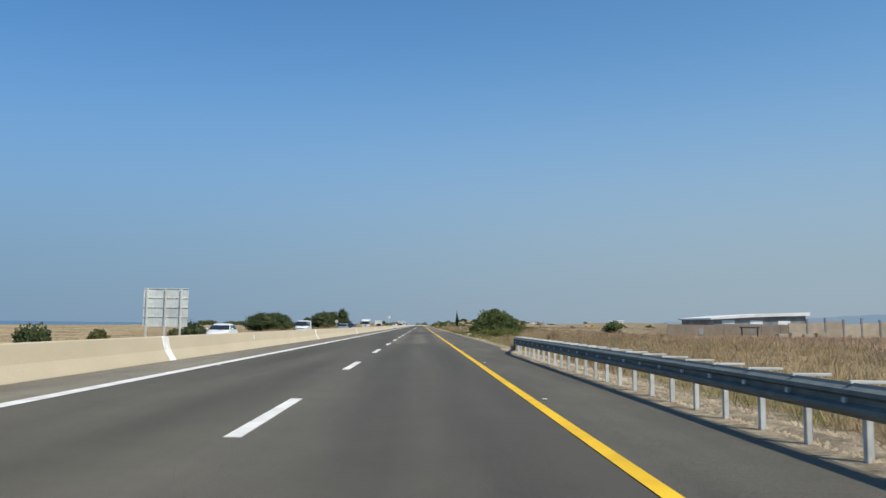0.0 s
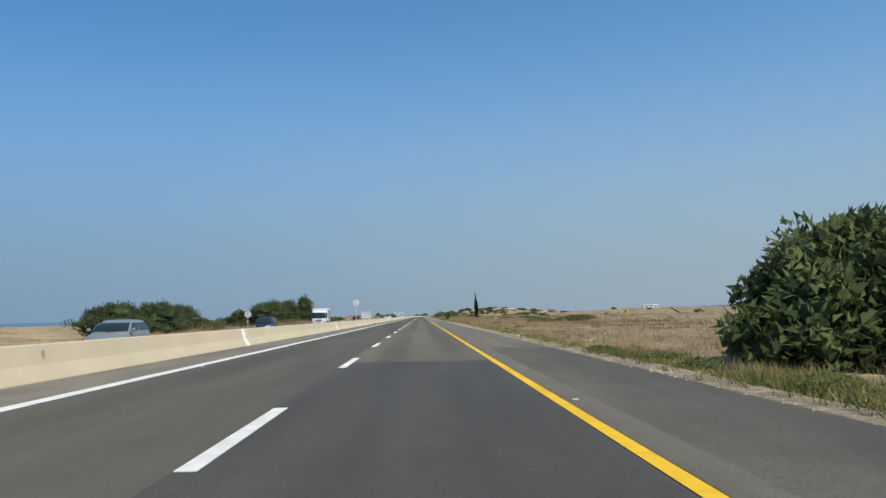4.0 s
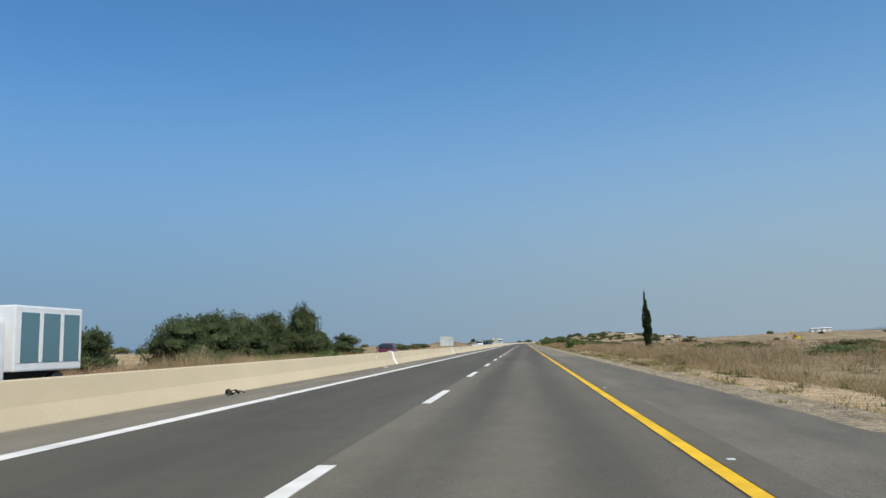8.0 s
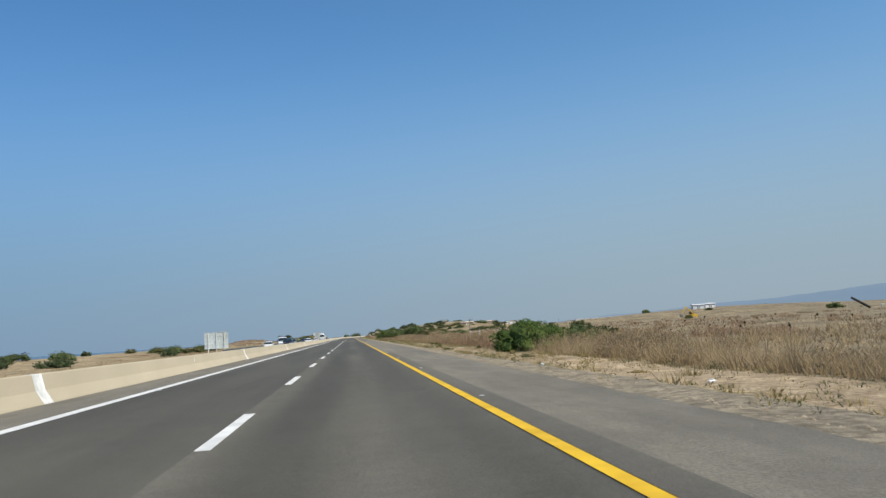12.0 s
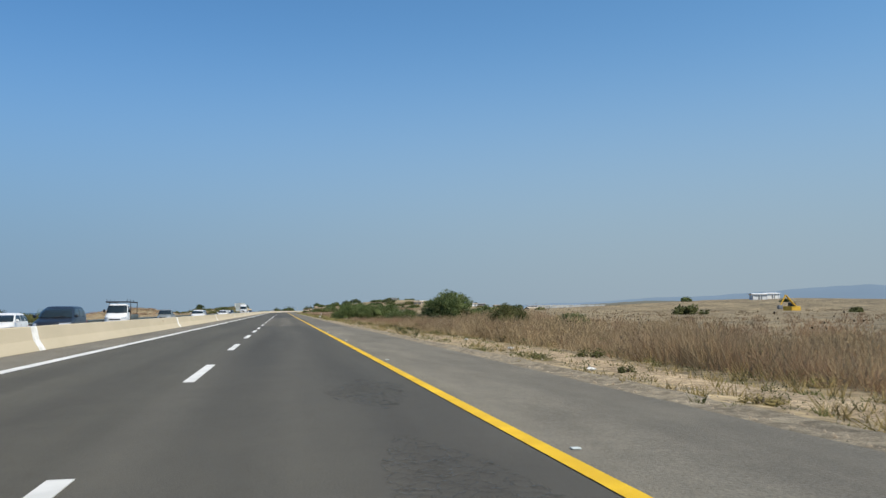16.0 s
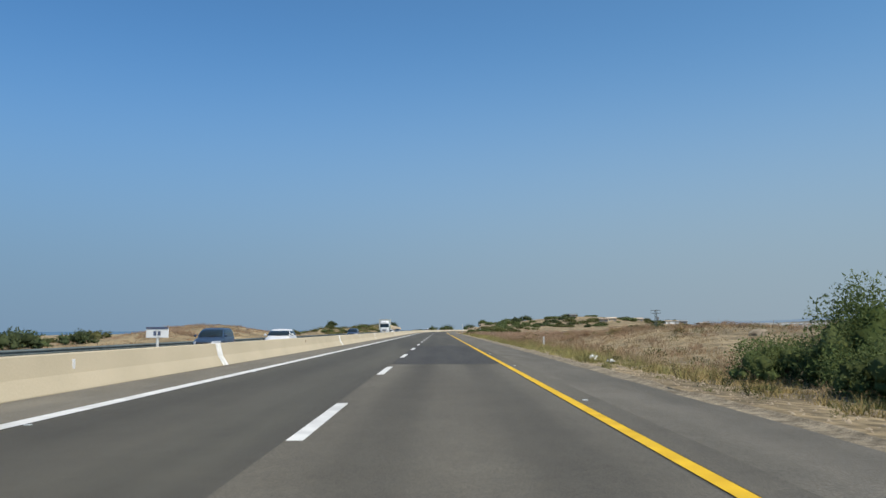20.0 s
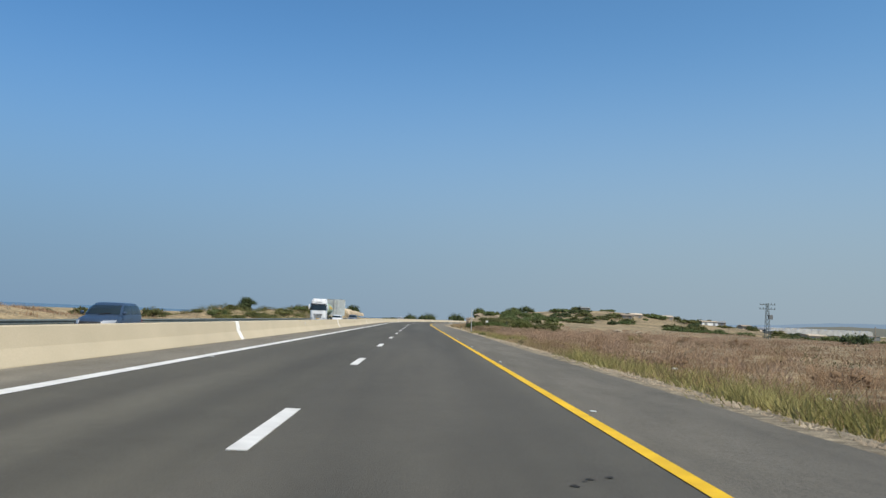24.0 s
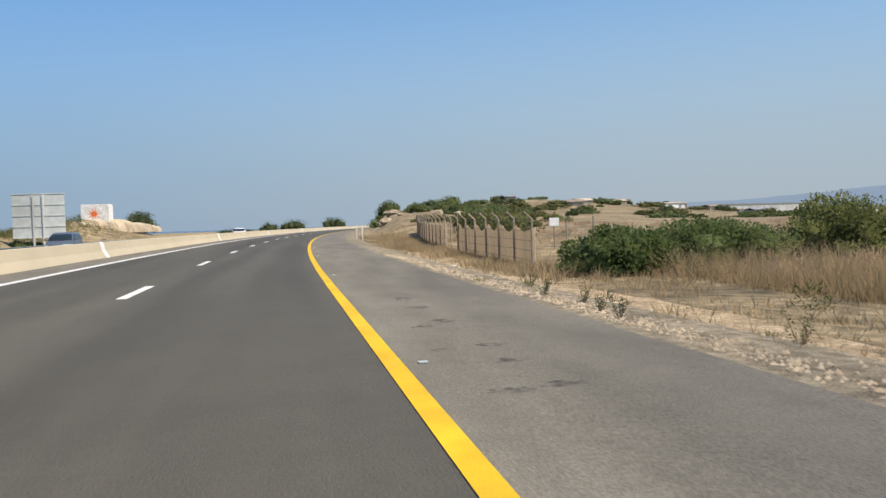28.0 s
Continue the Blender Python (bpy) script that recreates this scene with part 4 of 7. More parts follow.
def cypress(x, y, w, hgt, seed):
    t = thing("cypress_tree", Matrix.Translation((x, y, gz(x, y) - 0.05)), "single tall narrow dark green cypress in dry grass", "tree")
    part("trunk", tube((0, 0, 0), (0, 0, hgt * 0.8), 0.12, 0.03, 8), BARK, t)
    rng = random.Random(seed)
    blobs = []
    for i in range(46):
        u = i / 45
        r = w / 2 * (0.55 + 0.5 * math.sin(min(1.0, u * 2.6) * 1.57)) * (1 - smooth((u - 0.5) / 0.5) * 0.86)
        a = rng.uniform(0, math.tau)
        blobs.append((math.cos(a) * r * 0.45 + 0.25 * (0.4 - u), math.sin(a) * r * 0.45, hgt * (0.05 + 0.92 * u), r * 0.75, r * 0.75, hgt * 0.07))
    put("crown", quick("crown", *leaves(blobs, 11000, 0.15, seed, 1.6, 0.4)), CYPRESS, t)


cypress(12.9, 283.5, 0.8, 6.3, 12)

# trees left of the opposite carriageway
for i, (x, y, w, hh, c) in enumerate(((-41, 207, 9, 4.4, 0.2), (-43, 216, 9, 4.7, 0.25), (-41, 225, 9, 4.9, 0.3), (-42, 233, 8, 4.7, 0.35), (-42, 240.5, 7.5, 4.6, 0.35))):
    tree(x, y, w, hh, LEAF_DARK, "broad dark green pine in a roadside row", 30 + i, 16000, 0.2, 0.05, c, group="roadside pines", count=34)
for i, (x, y, w, hh, c) in enumerate(((-36, 281, 8, 5.3, 0.3), (-35.5, 288, 8, 6.0, 0.35), (-35, 296, 8, 6.1, 0.35), (-33.5, 303, 7.5, 6.4, 0.4), (-30.2, 306.5, 6.6, 7.4, 0.5), (-34, 316, 5, 5.2, 0.5), (-33, 326, 5, 4.4, 0.4))):
    tree(x, y, w, hh, LEAF_DARK, "tall dark green pine with an uneven crown", 50 + i, 18000, 0.18, 0.04, c, group="roadside pines", count=38)
tree(-38.0, 267.0, 5.5, 4.0, LEAF_DARK, "small dark green pine in dry grass", 59, 6000, 0.2, 0.05, 0.3)
for i, (x, y, w) in enumerate(((-28.5, 291, 6), (-27.5, 299, 7), (-26.5, 307, 6), (-27.5, 283, 4))):
    shrub(x, y, w, 1.7, LEAF_FRESH, "low lighter green bush at the foot of the pines", 1300 + i, 2600, 0.14, group="pine foot bushes")
shrub(-51.0, 279.0, 9.0, 2.4, LEAF_OLIVE, "wide olive bush in dry grass", 64, 2000, 0.26)
tree(-32.5, 343.0, 6.0, 4.2, LEAF_DARK, "small dark green tree behind the median", 60, 7000, 0.2, 0.08, 0.2)
shrub(-33.0, 230.0, 4.5, 2.2, LEAF_OLIVE, "rounded olive bush in dry grass", 61, 1800, 0.22)
shrub(-26.0, 262.0, 5.0, 2.2, LEAF_DARK, "dark green bush below the pines", 62, 2000, 0.22)
for i, (x, y, w, hh, m) in enumerate(((-33, 72, 3.4, 2.6, LEAF_DARK), (-30, 108, 3.4, 2.9, LEAF_DARK), (-32.5, 119, 3.6, 2.5, LEAF_DARK), (-52, 92, 5, 2.6, LEAF), (-38, 128, 3, 1.6, LEAF_OLIVE), (-40, 103, 2.6, 1.7, LEAF_OLIVE))):
    shrub(x, y, w, hh, m, "dark low bush in the dry roadside grass", 65 + i, 1500, 0.22, group="left bushes")

# bushes right of the road
R_BUSH = [
    (9.8, 346.0, 4.6, 2.0, LEAF_FRESH, "bright green spreading bush at the field's edge", 10000, 0.12),
    (13.6, 352.0, 5.0, 1.5, LEAF, "low green bush in dry grass", 1800, 0.2),
    (17.5, 360.0, 5.0, 1.4, LEAF_OLIVE, "low olive bush in dry grass", 1500, 0.2),
    (13.4, 470.5, 5.0, 3.1, LEAF, "dense dark green rounded bush in dry grass", 24000, 0.12),
    (17.2, 473.0, 3.8, 1.7, LEAF, "lower dark green bush in dry grass", 11000, 0.12),
    (13.7, 454.0, 2.4, 1.75, LEAF_OLIVE, "small round dusty olive bush", 22000, 0.055),
    (17.2, 452.0, 2.6, 1.2, LEAF, "small green bush among dry grass", 6000, 0.07),
    (9.2, 511.0, 4.6, 2.5, LEAF_ACACIA, "feathery green acacia-like bush beside the verge", 46000, 0.084),
    (7.9, 514.5, 2.6, 0.9, LEAF_ACACIA, "low green growth at the foot of the acacia-like bush", 8000, 0.05),
    (8.5, 522.0, 3.0, 1.5, LEAF_ACACIA, "low green growth at the foot of the acacia-like bush", 14000, 0.06),
    (8.3, 527.0, 2.8, 1.4, LEAF_ACACIA, "low green growth at the foot of the acacia-like bush", 10000, 0.06),
    (14.2, 516.0, 4.4, 2.7, LEAF_ACACIA, "feathery green acacia-like bush beside the verge", 26000, 0.08),
    (11.4, 515.0, 5.0, 2.9, LEAF_ACACIA, "feathery green acacia-like bush beside the verge", 26000, 0.08),
    (9.5, 519.5, 4.4, 2.6, LEAF_ACACIA, "feathery green acacia-like bush beside the verge", 34000, 0.084),
    (9.9, 525.0, 4.2, 2.7, LEAF_ACACIA, "feathery green acacia-like bush beside the verge", 26000, 0.08),
    (14.9, 506.8, 4.0, 1.9, LEAF, "dark green rounded bush beyond the acacia-like bushes", 16000, 0.1),
    (19.6, 509.0, 4.0, 1.6, LEAF, "dark green rounded bush in dry grass", 9000, 0.11),
    (23.0, 512.0, 6.0, 2.0, LEAF, "low dark green bush in the field", 2200, 0.22),
    (29.0, 516.0, 6.0, 1.7, LEAF, "low dark green bush in the field", 2000, 0.22),
    (26.0, 612.0, 3.5, 1.3, LEAF_OLIVE, "dusty olive bush in dry grass", 1500, 0.18),
    (30.0, 560.0, 4.0, 1.2, LEAF_OLIVE, "dusty olive bush in dry grass", 1500, 0.18),
    (9.4, 736.0, 3.6, 1.3, LEAF_ACACIA, "wide low dark green bush behind tall dry grass", 20000, 0.08),
    (13.0, 738.5, 4.6, 1.5, LEAF_ACACIA, "wide low dark green bush behind tall dry grass", 22000, 0.08),
    (17.4, 738.5, 4.2, 2.2, LEAF_WEED, "tall yellowish-olive bush behind dry grass", 19000, 0.09),
    (21.5, 738.0, 5.0, 1.8, LEAF_OLIVE, "greyish green bush behind tall dry grass", 15000, 0.09),
    (14.0, 765.0, 5.0, 1.6, LEAF_OLIVE, "olive bush on the slope", 2400, 0.18),
    (19.0, 782.0, 8.0, 2.2, LEAF_OLIVE, "olive bush on the slope", 3000, 0.2),
    (23.0, 800.0, 9.0, 2.0, LEAF, "green bush on the rise", 3000, 0.24),
]
for i, (x, y, w, hh, m, lab, n, sz) in enumerate(R_BUSH):
    shrub(x, y, w, hh, m, lab, 100 + i, n, sz, slim=0.42 if "acacia" in lab else 0.62, count=22 if "acacia" in lab else 14)
for i, (x, y, w, hh) in enumerate(((37.5, 850, 6, 2.4), (42, 852, 5, 2.0), (29, 851, 6, 3.0), (33, 849, 4, 2.0), (18.8, 851, 4, 3.2), (21, 868, 6, 3.0), (22, 884, 7, 3.0), (26, 838, 5, 1.6), (20.5, 832, 4, 1.5), (24, 822, 5, 1.7), (32, 828, 6, 1.3))):
    shrub(x, y, w, hh, LEAF, "round dark green bushy tree on the rocky rise", 130 + i, 4200, 0.16, group="trees on the rise", name="bushy_tree", category="tree")
for i, (x, y, w, hh) in enumerate(((20, 232, 5, 0.8), (26, 238, 6, 0.9), (24, 262, 6, 1.0), (33, 268, 8, 1.1), (21, 292, 4, 1.1), (27, 300, 6, 1.2), (19, 318, 4, 1.0), (40, 300, 8, 1.3))):
    shrub(x, y, w, hh, LEAF_OLIVE if i % 2 else LEAF, "low spreading green bush in the dry field", 400 + i, 4200, 0.14, group="low field bushes")
# trees at the far end of the bend
for i, (o, y, w, hh) in enumerate(((-26, 905, 7, 2.4), (-31, 915, 8, 2.6), (-28, 1017, 10, 6.6), (-43, 1017, 11, 6.4), (-50, 1012, 8, 5.2), (9, 985, 8, 4.0), (12, 1000, 9, 4.0))):
    x = o + bend(y)
    shrub(x, y, w, hh, LEAF_DARK, "dark green bushy tree where the road bends away", 150 + i, 4200, 0.2, group="far trees", name="bushy_tree", category="tree")

# scattered bushes far to either side
rng = random.Random(5)
for i in range(44):
    y = rng.uniform(340, 640)
    x = -rng.uniform(48, 105)
    hh = rng.uniform(1.8, 3.4)
    shrub(x, y, hh * rng.uniform(1.6, 3.2), hh, rng.choice((LEAF_DARK, LEAF_DARK, LEAF, LEAF_OLIVE)), "green bush in a loose hedge across the field", 200 + i, 700, 0.32, group="field hedge", count=9)
for i in range(44):
    y = rng.uniform(640, 870)
    o = -rng.uniform(27, 70)
    hh = rng.uniform(0.8, 1.9)
    if y < 692 and o > -54:
        continue
    shrub(o + bend(y), y, hh * rng.uniform(1.5, 3.0), hh, rng.choice((LEAF, LEAF_OLIVE, LEAF_OLIVE, LEAF_DARK)), "olive-green bush on the low rise", 500 + i, 1000, 0.2, group="bushes on the low rise", count=10)
for i in range(34):
    y = rng.uniform(420, 1050)
    x = rng.uniform(60, 260)
    hh = rng.uniform(0.9, 2.2)
    shrub(x, y, hh * rng.uniform(1.5, 3.5), hh, rng.choice((LEAF_DARK, LEAF, LEAF_OLIVE)), "distant dark bush in the dry fields", 340 + i, 500, 0.45, group="distant field bushes", count=8)


# ---- grass ----
def blades(name, n, area, hgt, width, material, label, seed, clump=0.6, lean=0.3, per=28, patchy=0.0):
    """Stalks in spreading tufts; area(rng, n) gives offsets and stations."""
    rng = np.random.default_rng(seed)
    n, width = int(n * 0.82), width * 1.14
    m = max(1, n // per)
    o, s = area(rng, m)
    if patchy:
        p = np.array([noise.noise((a * 0.16, b * 0.09, seed * 3.1)) for a, b in zip(o, s)])
        ok = p + rng.normal(size=m) * 0.12 > patchy - 0.5
        o, s = o[ok], s[ok]
        m = len(o)
    rep = np.repeat(np.arange(m), per)
    n = len(rep)
    d = rng.normal(size=(n, 2)) * clump * rng.uniform(0.5, 1.5, m)[rep][:, None]
    x0 = o[rep] + d[:, 0]
    s0 = s
    s = s[rep] + d[:, 1]
    x = x0 + np.array([bend(v) for v in s])
    z = np.array([gz(a, b) for a, b in zip(x, s)])
    swell = np.array([0.85 + 0.75 * noise.noise((a * 0.35, b * 0.16, seed * 1.7)) for a, b in zip(o, s0)])
    k = (np.clip(swell, 0.35, 1.4) * rng.uniform(0.75, 1.2, m))[rep] * (1 - 0.55 * rng.random(n) ** 1.6) * hgt
    k *= np.clip(1.15 - 0.3 * (d ** 2).sum(1) / clump ** 2, 0.4, 1.2)
    a = rng.uniform(0, math.tau, n)
    w = width * rng.uniform(0.6, 1.4, n)
    tip = rng.normal(size=(n, 2)) * lean + d / max(clump, 0.01) * lean * 0.5
    V = np.empty((n, 3, 3))
    V[:, 0] = np.stack([x - np.cos(a) * w, s - np.sin(a) * w, z - 0.03], 1)
    V[:, 1] = np.stack([x + np.cos(a) * w, s + np.sin(a) * w, z - 0.03], 1)
    V[:, 2] = np.stack([x + tip[:, 0] * k, s + tip[:, 1] * k, z + k], 1)
    return tagged(put(name, quick(name, V.reshape(-1, 3), np.arange(3 * n).reshape(-1, 3)), material), label, "grass", kind="stuff")


def band(o0, o1, s0, s1, power=1.0):
    def area(rng, m):
        return o0 + (o1 - o0) * rng.random(m) ** power, rng.uniform(s0, s1, m)
    return area


blades("dry_grass", 83460, band(6.6, 28, 40, 190, 2.4), 0.34, 0.0093, GRASS_DRY, "short tan dry grass beside the road", 1, 0.3, 0.6)
blades("dry_grass", 116220, band(9.2, 28, 240, 345, 2.8), 0.86, 0.0082, GRASS_DRY, "tall tan dry grass in a soft dense stand", 2, 0.34, 0.4, 60, 0.16)
blades("dry_grass", 43680, band(8.2, 30, 186, 246, 2.2), 0.36, 0.0093, GRASS_DRY, "low tan dry grass beside the road", 22, 0.3, 0.6)
blades("dry_grass", 121680, band(9.4, 28, 345, 475, 2.8), 0.84, 0.0082, GRASS_RED, "tall tan dry grass in a soft dense stand", 3, 0.34, 0.4, 60, 0.16)
blades("dry_grass", 71760, band(7.8, 34, 470, 600, 2.2), 0.36, 0.0102, GRASS_DRY, "tan dry grass on the low rise", 4, 0.35, 0.6)
blades("dry_grass", 92000, band(6.6, 38, 565, 676, 2.0), 0.48, 0.0088, GRASS_RED, "reddish-brown dry grass beside the road", 5, 0.45, 0.6, 50)
blades("dry_grass", 34000, band(8.2, 38, 676, 722, 2.0), 0.46, 0.0095, GRASS_PINK, "pale pinkish-brown dry grass beside the road", 48, 0.45, 0.6, 50)
blades("dry_grass", 42000, band(9.7, 20, 722, 735, 1.6), 0.72, 0.0059, GRASS_DRY, "tall pale dry grass before the bushes", 6, 0.28, 0.36, 50)
blades("dry_grass", 38220, band(7.6, 24, 720, 800, 1.8), 0.3, 0.0068, GRASS_DRY, "short pale dry grass beside the bend", 23, 0.25, 0.6)
blades("dry_grass", 72000, band(20, 120, 20, 760, 1.8), 0.42, 0.04, GRASS_BROWN, "dry grass across the far field", 7, 1.2, 0.6)
blades("dry_grass", 42000, band(-60, -20.5, -30, 900, 1.0), 0.5, 0.025, GRASS_DRY, "dry grass beyond the opposite carriageway", 8, 0.8, 0.5)
blades("green_weeds", 50000, band(5.4, 8.6, 50, 186, 1.0), 0.26, 0.0119, GRASS_LIME, "low yellow-green weeds on the verge", 9, 0.18, 0.6, 24, 0.42)
blades("green_weeds", 56000, band(5.05, 7.4, 600, 694, 1.4), 0.42, 0.0110, GRASS_LIME, "yellow-green grass tufts along the verge", 25, 0.22, 0.55, 34, 0.56)
blades("dry_grass", 28000, band(6.2, 9.0, 734, 800, 1.0), 0.42, 0.0102, GRASS_DRY, "tan dry grass on the bank below the fence", 26, 0.22, 0.5, 40, 0.3)
blades("dry_grass", 30000, band(8.4, 26, 478, 522, 1.4), 0.62, 0.011, GRASS_RED, "soft brown dry grass round the acacia-like bushes", 53, 0.35, 0.45, 46)
blades("green_weeds", 40000, band(5.8, 9.4, 512, 690, 1.2), 0.34, 0.0119, GRASS_YELLOW, "yellowish dry grass tufts on the verge", 10, 0.16, 0.5, 30, 0.42)
blades("green_weeds", 44000, band(5.6, 9.4, 186, 512, 1.0), 0.26, 0.0119, GRASS_YELLOW, "sparse yellowish tufts on the verge", 11, 0.14, 0.6, 30, 0.42)
blades("green_weeds", 34000, band(5.4, 9.4, 186, 720, 1.0), 0.19, 0.0136, GRASS_GREEN, "low olive-green tufts on the verge", 21, 0.14, 0.6, 30, 0.48)
blades("green_weeds", 7000, band(4.8, 6.4, 60, 740, 1.0), 0.2, 0.0102, GRASS_GREEN, "small green weeds at the shoulder's edge", 12, 0.07, 0.6, 24)
blades("dry_grass", 14000, band(5.4, 8.4, 690, 780, 1.0), 0.24, 0.0085, GRASS_DRY, "short dry stalks on the verge", 13, 0.15, 0.5, 20)


def scrub(name, count, o0, o1, s0, s1, h0, h1, n, size, material, label, seed, power=1.4):
    """Low brittle brushwood in soft mounds."""
    rr = random.Random(seed)
    blobs = []
    for _ in range(count):
        o, s, h = o0 + (o1 - o0) * rr.random() ** power, rr.uniform(s0, s1), rr.uniform(h0, h1)
        x, y, _z = on(s, o)
        blobs.append((x, y, h * 0.35 + gz(x, y) + 50.0, h * rr.uniform(0.6, 1.3), h * rr.uniform(0.6, 1.3), h * 0.65))
    V, F = leaves(blobs, n, size, seed, 1.2, 0.22)
    V[:, 2] -= 50.0
    tagged(put(name, quick(name, V, F), material), label, "brushwood", kind="stuff")


def rubble(name, n, o0, o1, s0, s1, size, material, label, seed):
    """Loose stones of the verge, many and small."""
    rr = np.random.default_rng(seed)
    base = np.array([(1, 0, -0.3), (0, 1, -0.3), (-1, 0, -0.3), (0, -1, -0.3), (0, 0, 0.8)], float)
    tri = np.array([(0, 1, 4), (1, 2, 4), (2, 3, 4), (3, 0, 4)])
    o = o0 + (o1 - o0) * rr.random(n) ** 1.4
    s = rr.uniform(s0, s1, n)
    x = o + np.array([bend(v) for v in s])
    z = np.array([max(gz(a, b), -0.2) for a, b in zip(x, s)]) + 0.025
    k = size * rr.uniform(0.4, 1.3, n) ** 2
    V = base[None] * rr.uniform(0.6, 1.3, (n, 5, 1)) * (k[:, None, None] * rr.uniform(0.6, 1.2, (n, 1, 3))) + np.stack([x, s, z], 1)[:, None]
    F = tri[None] + 5 * np.arange(n)[:, None, None]
    tagged(put(name, quick(name, V.reshape(-1, 3), F.reshape(-1, 3)), material), label, "stones", kind="stuff")


def thistles(n, o0, o1, s0, s1, seed):
    """Thin dead stalks with dark round heads, above the grass."""
    rng = np.random.default_rng(seed)
    V, F = [], []
    for _ in range(n):
        s = rng.uniform(s0, s1)
        x, y, _z = on(s, o0 + (o1 - o0) * rng.random() ** 1.5)
        z, h, r = gz(x, y), rng.uniform(0.9, 1.35), rng.uniform(0.018, 0.035)
        a, b = rng.normal() * 0.12, rng.normal() * 0.12
        k = len(V)
        V += [(x - 0.005, y, z), (x + 0.005, y, z), (x + a, y + b, z + h)]
        V += [(x + a + u * r, y + b + v * r, z + h + w * r) for u, v, w in ((1, 0, 0), (-1, 0, 0), (0, 1, 0), (0, -1, 0), (0, 0, 1.3), (0, 0, -1.3))]
        F += [(k, k + 1, k + 2)] + [(k + 3 + i, k + 3 + j, k + 3 + m) for i, j, m in ((0, 2, 4), (2, 1, 4), (1, 3, 4), (3, 0, 4), (2, 0, 5), (1, 2, 5), (3, 1, 5), (0, 3, 5))]
    tagged(put("dead_thistles", quick("dead_thistles", V, F), SEED_HEAD), "dead thistle stalks with dark round heads", "thistles", kind="stuff")


thistles(260, 9.8, 20, 250, 345, 5)
thistles(160, 9.8, 20, 360, 460, 6)


def weed(x, y, h, seed):
    """A wiry wayside weed: a few forked stalks with small leaves."""
    rng = random.Random(seed)
    t = thing("wayside_weed", Matrix.Translation((x, y, max(gz(x, y), -0.2))), "wiry olive-green weed growing from the gravel edge", "weed", "wayside weeds")
    blobs = []
    for _ in range(6):
        a, l = rng.uniform(0, math.tau), rng.uniform(0.5, 1.0) * h
        top = Vector((math.cos(a) * l * 0.5, math.sin(a) * l * 0.5, l))
        part("stalk", tube((0, 0, -0.02), top, 0.005, 0.003, 4), BARK, t)
        for k in (0.35, 0.55, 0.75, 0.95):
            p = top * k
            blobs.append((p.x, p.y, p.z, 0.05, 0.05, 0.06))
    put("foliage", quick("foliage", *leaves(blobs, 240, 0.028, seed, 0.8, 0.35)), LEAF_OLIVE, t)


rng = random.Random(41)
for i, (o, s) in enumerate(((5.0, 727.5), (5.2, 728.6), (5.1, 730.0), (5.3, 731.4), (4.95, 726.8), (5.7, 724.5), (6.4, 724.0), (5.5, 440.5), (6.0, 443.0), (5.6, 446.4), (6.6, 452.0), (5.8, 288.0), (6.3, 291.5), (5.6, 294.0), (6.1, 297.0), (5.4, 522.0), (5.9, 528.0), (5.5, 650.0), (5.7, 656.0), (5.4, 648.0), (5.6, 67.0), (5.9, 70.5), (5.7, 74.0), (6.2, 78.0))):
    weed(o + bend(s), s, rng.uniform(0.22, 0.42), 700 + i)
scrub("dry_brush", 300, 9.6, 19, 246, 470, 0.6, 1.1, 90000, 0.11, GRASS_DRY, "soft tan mounds of tall dead grass", 38, 1.8)
scrub("dry_brush", 270, 7.2, 40, 585, 680, 0.4, 0.75, 60000, 0.11, GRASS_PINK, "soft reddish-brown mounds of dead grass", 39, 1.6)
scrub("dry_brush", 190, 9.2, 44, 680, 738, 0.4, 0.8, 40000, 0.11, GRASS_PINK, "soft pinkish-brown mounds of dead grass", 49, 1.4)
blades("dry_grass", 46800, band(-38, -20.6, 186, 345, 1.0), 1.15, 0.02, GRASS_DRY, "tall golden dry grass below the roadside pines", 40, 0.5, 0.4, 40)
blades("dry_grass", 30000, band(-30, -20.8, 400, 560, 1.3), 0.85, 0.022, GRASS_DRY, "golden dry grass beyond the opposite carriageway", 42, 0.6, 0.45, 40)
blades("dry_grass", 22000, band(-32, -20.8, 70, 190, 1.3), 0.7, 0.022, GRASS_DRY, "golden dry grass beyond the opposite carriageway", 43, 0.6, 0.45, 40)
blades("dry_grass", 20000, band(-36, -21.4, 222, 262, 1.0), 1.05, 0.024, GRASS_RED, "golden-brown dry grass between the pines", 47, 0.6, 0.4, 40)
blades("dry_grass", 14000, band(-58, -34, 628, 690, 1.0), 0.6, 0.03, GRASS_PINK, "golden-brown dry grass over the left mound", 52, 0.7, 0.5, 40)
blades("dry_grass", 14000, band(-29, -21.4, 252, 282, 1.0), 1.7, 0.022, GRASS_DRY, "tall golden reeds of dry grass beside the pines", 44, 0.7, 0.35, 50)
blades("dry_grass", 42000, band(-72, -20.6, 540, 830, 1.3), 0.5, 0.03, GRASS_RED, "brown dry grass over the low mounds", 41, 0.8, 0.5, 40)
blades("green_weeds", 34000, band(5.35, 7.8, 80, 126, 1.2), 0.36, 0.011, GRASS_GREEN, "dense low green weeds along the gravel", 42, 0.22, 0.6, 34, 0.3)
blades("green_weeds", 26000, band(5.0, 8.2, 498, 604, 1.2), 0.42, 0.011, GRASS_LIME, "yellow-green grass tufts beside the shoulder", 43, 0.16, 0.5, 40, 0.42)
scrub("dry_brush", 260, 7.4, 34, 520, 610, 0.25, 0.6, 36000, 0.11, GRASS_RED, "brown brittle scrub over the low rise", 44, 1.3)
